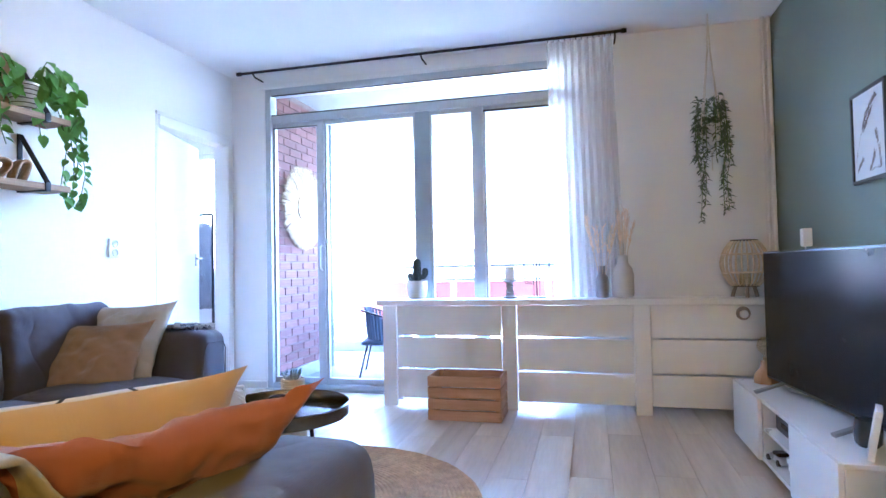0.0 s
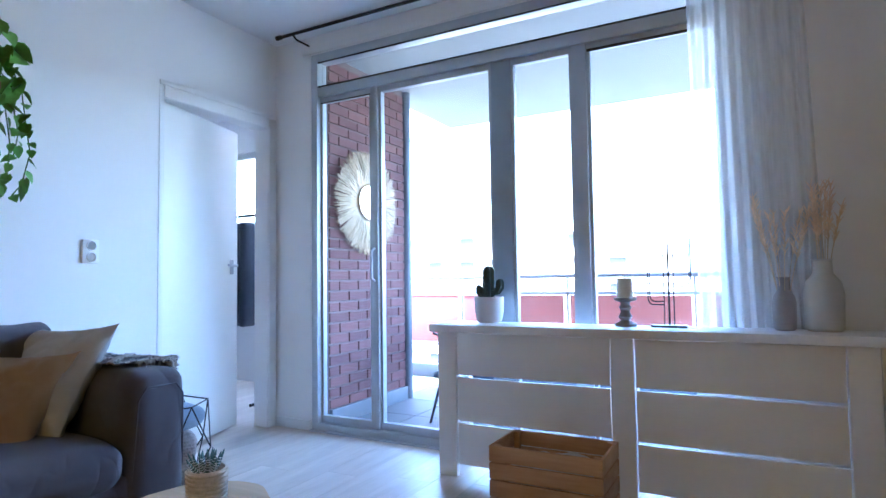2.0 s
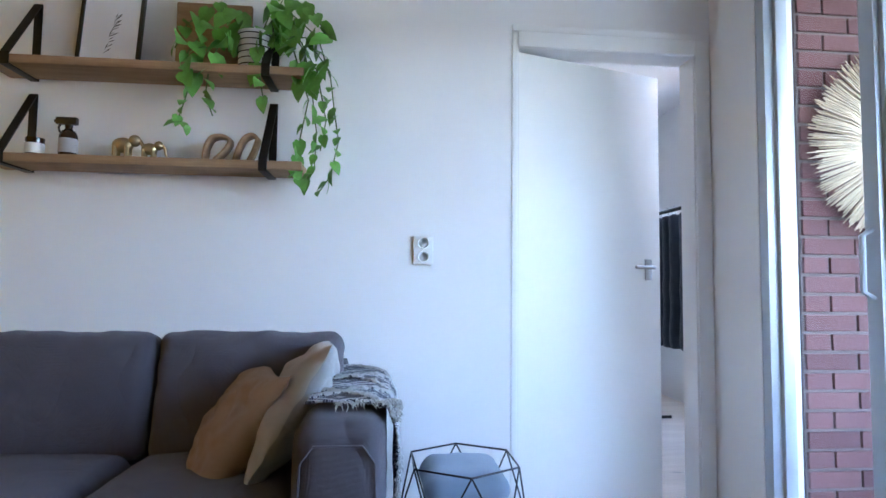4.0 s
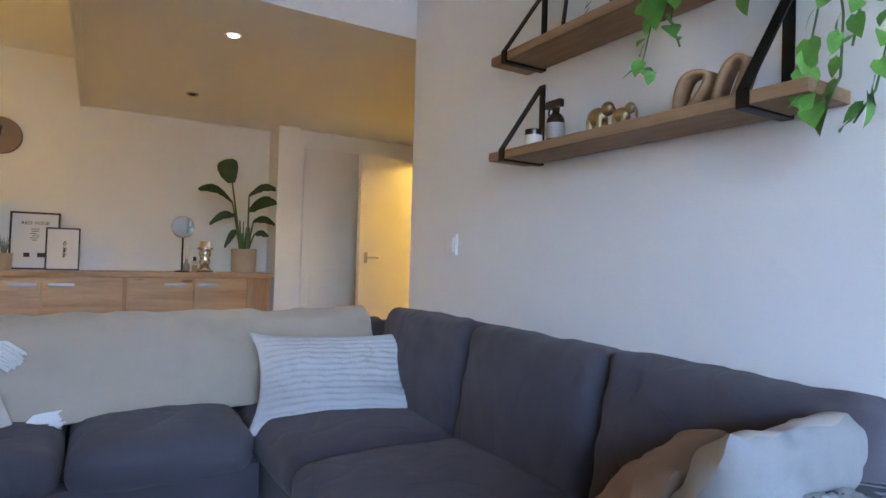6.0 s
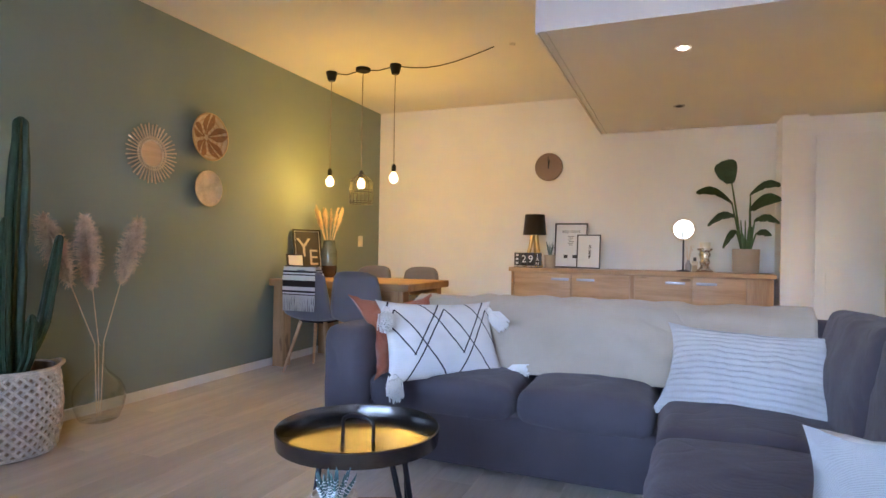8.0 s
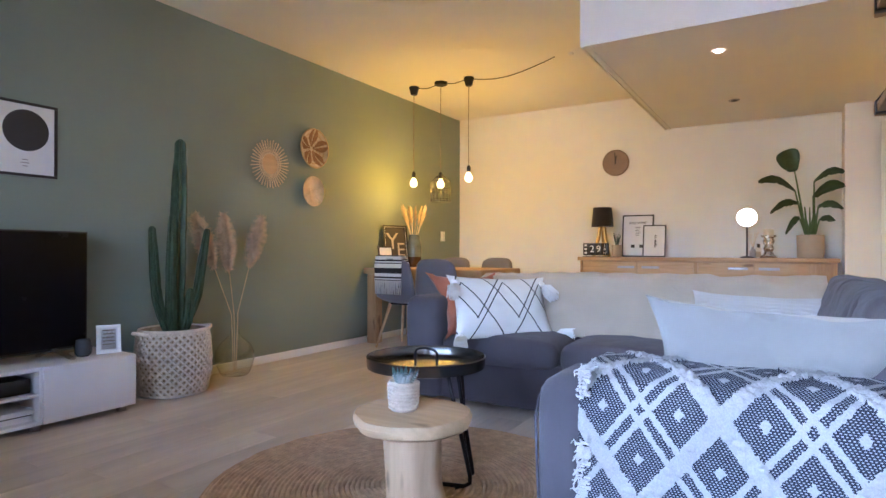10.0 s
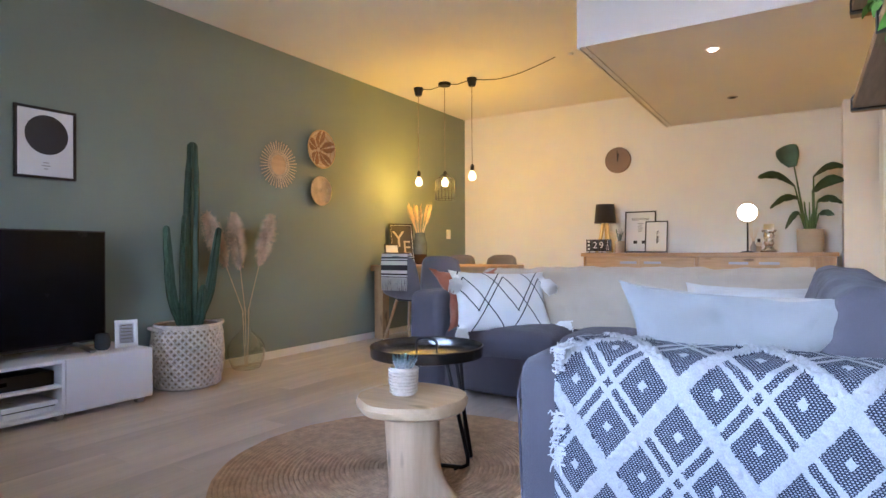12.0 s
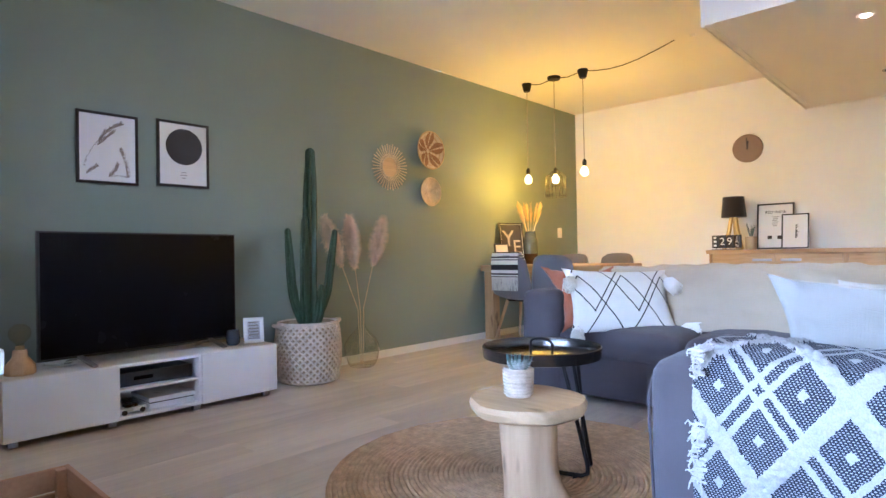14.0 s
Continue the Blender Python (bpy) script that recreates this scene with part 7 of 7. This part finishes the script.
# wire basket with throw, beside the armrest
wb = thing("wire_basket", pose(0.42, -1.17, 0), "black geometric wire basket beside the sofa arm", "basket")
hexa = lambda r, z, k=0.0: [(r * math.cos(2 * math.pi * i / 6 + k), r * math.sin(2 * math.pi * i / 6 + k), z) for i in range(6)]
low, midr, topr = hexa(0.13, 0.006), hexa(0.225, 0.20, 0.52), hexa(0.20, 0.41)
for ring in (low, topr):
    part("wire_ring", tube(ring, 0.0035, 6, True), BLACK, wb)
for i in range(6):
    for a, b in ((low[i], midr[i]), (low[(i + 1) % 6], midr[i]), (midr[i], topr[i]), (midr[i], topr[(i + 1) % 6])):
        part("wire", tube([a, b], 0.0032, 6), BLACK, wb)
kt = thing("chunky_throw", pose(0.42, -1.17, 0.012), "grey brown knitted throw stuffed in the basket", "throw")
part("wool", soft((-0.13, -0.12, 0.0), (0.13, 0.12, 0.27), 0.09, 0.03, 2, n=22, crease=0.06, seed=2), CHUNKY, kt)
bc = thing("blue_cushion", pose(0.42, -1.17, 0.33), "folded pale blue cushion lying in the wire basket", "cushion")
part("pad", soft((-0.15, -0.14, -0.03), (0.15, 0.14, 0.06), 0.05, 0.02, 2, n=14, crease=0.02, seed=9), DENIM, bc)

# ---- balcony things ----
bch = thing("balcony_chair", pose(1.09, 0.84, -0.03, 0, 0, -75) @ Matrix.Diagonal((0.95, 0.95, 0.80, 1)), "dark blue rope chair on thin black legs", "chair")
part("seat", soft((-0.25, -0.24, 0.40), (0.25, 0.24, 0.45), 0.024, 0.01, n=10), plain("navy_rope", (0.03, 0.045, 0.075), 0.8, var=0.2, bump=0.3), bch)
part("top_rail", tube([(-0.26, 0.20, 0.60), (-0.29, 0.0, 0.72), (-0.27, -0.22, 0.80), (0.0, -0.30, 0.83), (0.27, -0.22, 0.80), (0.29, 0.0, 0.72), (0.26, 0.20, 0.60)], 0.011, 8), BLACK, bch)
for i in range(22):
    a = math.pi * i / 21
    x, y = -0.28 * math.cos(a), -0.28 * math.sin(a) + 0.06
    z = 0.66 + 0.16 * math.sin(a)
    part("cord", tube([(x * 0.88, y * 0.84, 0.43), (x, y, z)], 0.013, 6), bpy.data.materials["navy_rope"], bch)
for x in (-1, 1):
    for y in (-1, 1):
        part("leg", tube([(0.20 * x, 0.18 * y, 0.41), (0.27 * x, 0.26 * y, 0.0)], 0.010, 8), BLACK, bch)

sm = thing("straw_mirror", frame_pose((0.345, 0.575, 1.575), (0, 1, 0), (0, 0, 1)), "round mirror with a wide dried straw fringe", "mirror")
part("backing", lathe([(0.0, 0.0), (0.20, 0.0), (0.20, 0.012), (0.0, 0.014)], 40), STRAW, sm)
random.seed(21)
for k in range(14):
    bm = bmesh.new()
    for i in range(46):
        a = 2 * math.pi * (k + i / 46) / 14 + random.uniform(-0.02, 0.02)
        r1 = random.uniform(0.35, 0.405)
        h = 0.014 + random.uniform(0.0, 0.03)
        tube([(0.12 * math.cos(a), 0.12 * math.sin(a), 0.02), (0.25 * math.cos(a), 0.25 * math.sin(a), h + 0.012), (r1 * math.cos(a), r1 * math.sin(a), h)], 0.0048, 4, bm=bm, r_end=0.0022)
    part("straw_bundle", bm, STRAW, sm)
part("glass", lathe([(0.0, 0.045), (0.125, 0.045), (0.13, 0.04), (0.0, 0.038)], 40), MIRROR, sm, "small round mirror glass")
part("glass_rim", tube([(0.13 * math.cos(2 * math.pi * i / 40), 0.13 * math.sin(2 * math.pi * i / 40), 0.044) for i in range(40)], 0.007, 6, True), RATTAN, sm)

# ---- outside ----
gbm = bmesh.new()
vs = [gbm.verts.new((x, y, -11)) for x, y in ((-900, 2.6), (900, 2.6), (900, 1500), (-900, 1500))]
gbm.faces.new(vs)
tagged(link("ground", gbm, GROUNDM, 0), "distant ground far below the balcony", "ground", "", "structure")


def block(x, y, wide, storeys, label):
    """A flat-roofed apartment block with rows of windows and galleries."""
    t = thing("apartment_building", pose(x, y, -11), label, "building", "far apartment buildings")
    high = storeys * 2.9
    rnd = random.Random(int(wide))
    part("wall", box((-wide / 2, 0, 0), (wide / 2, 10, high)), FACADE, t)
    part("roof", box((-wide / 2 - 0.3, -0.3, high), (wide / 2 + 0.3, 10.3, high + 0.4)), CONC, t)
    pane_ob = None
    for s in range(storeys):
        part("gallery", box((-wide / 2, -1.2, 2.9 * s + 2.6), (wide / 2, -0.002, 2.9 * s + 2.8)), CONC, t)
        for i in range(int(wide / 4.6)):
            if rnd.random() < 0.45:
                continue
            px = -wide / 2 + 2.0 + 4.6 * i
            if pane_ob is None:
                pane_ob = part("window", box((-0.9, -0.06, 0), (0.9, 0.05, 1.5)), FARGLASS, t)
                pane_ob.matrix_basis = pose(px, 0, 2.9 * s + 0.9)
            else:
                share("window", pane_ob, t, pose(px, 0, 2.9 * s + 0.9))
    return t


block(-26, 62, 46, 6, "pale apartment building seen beyond the balcony")
block(34, 74, 50, 5, "long pale apartment building farther off")

# ---- pieces: planks, tiles, bricks ----
PW, PL = 0.19, 1.38
plank_mesh = {}


def lay_planks(x0, x1, y0, y1, skew):
    random.seed(3)
    row, x = 0, x0
    while x < x1 - 0.01:
        wide = min(PW, x1 - x)
        y = y0 - ((row * 0.47 + skew) % 1.0) * PL
        while y < y1 - 0.005:
            a, b = max(y, y0), min(y + PL, y1)
            if b - a > 0.02:
                key = (round(wide, 3), round(b - a, 3))
                m = pose(x + wide / 2, (a + b) / 2, 0)
                if key not in plank_mesh:
                    ob = part("plank", box((-wide / 2 + 0.0006, -(b - a) / 2 + 0.0006, -0.012), (wide / 2 - 0.0006, (b - a) / 2 - 0.0006, 0.0), 0.0012), FLOORW, floor, "", 0)
                    ob.matrix_basis = m
                    plank_mesh[key] = ob
                else:
                    share("plank", plank_mesh[key], floor, m)
            y += PL
        x, row = x + wide, row + 1


lay_planks(0.0, W, S, 0.0, 0.1)
lay_planks(-1.45, 0.0, -6.64, SOFF_Y, 0.4)
tile = None
bf = bpy.data.objects["balcony_floor"]
for i in range(10):
    for j in range(4):
        m = pose(0.47 + 0.5 * i, 0.42 + 0.5 * j, -0.03)
        if tile is None:
            tile = part("tile", box((-0.246, -0.246, 0.001), (0.246, 0.246, 0.022), 0.003), TILEB, bf, "", 0)
            tile.matrix_basis = m
        else:
            share("tile", tile, bf, m)
full = half = None
random.seed(9)
rowz, r = 0.10, 0
while rowz < 2.54:
    y = 0.175 - (0.11 if r % 2 else 0.0)
    while y < 1.145:
        a, b = max(y, 0.172), min(y + 0.208, 1.148)
        if b - a > 0.03:
            whole = b - a > 0.2
            m = pose(0.3255 + random.uniform(0, 0.003), (a + b) / 2, rowz) @ Matrix.Diagonal((1, 1 if whole else (b - a) / 0.10, 1, 1))
            if whole and full is None:
                full = part("brick", box((-0.01, -0.104, 0), (0.009, 0.104, 0.062), 0.003), BRICKM, brick_wall, "", 0)
                full.matrix_basis = m
            elif whole:
                share("brick", full, brick_wall, m)
            elif half is None:
                half = part("brick", box((-0.01, -0.05, 0), (0.009, 0.05, 0.062), 0.003), BRICKM, brick_wall, "", 0)
                half.matrix_basis = m
            else:
                share("brick", half, brick_wall, m)
        y += 0.22
    rowz += 0.0745
    r += 1
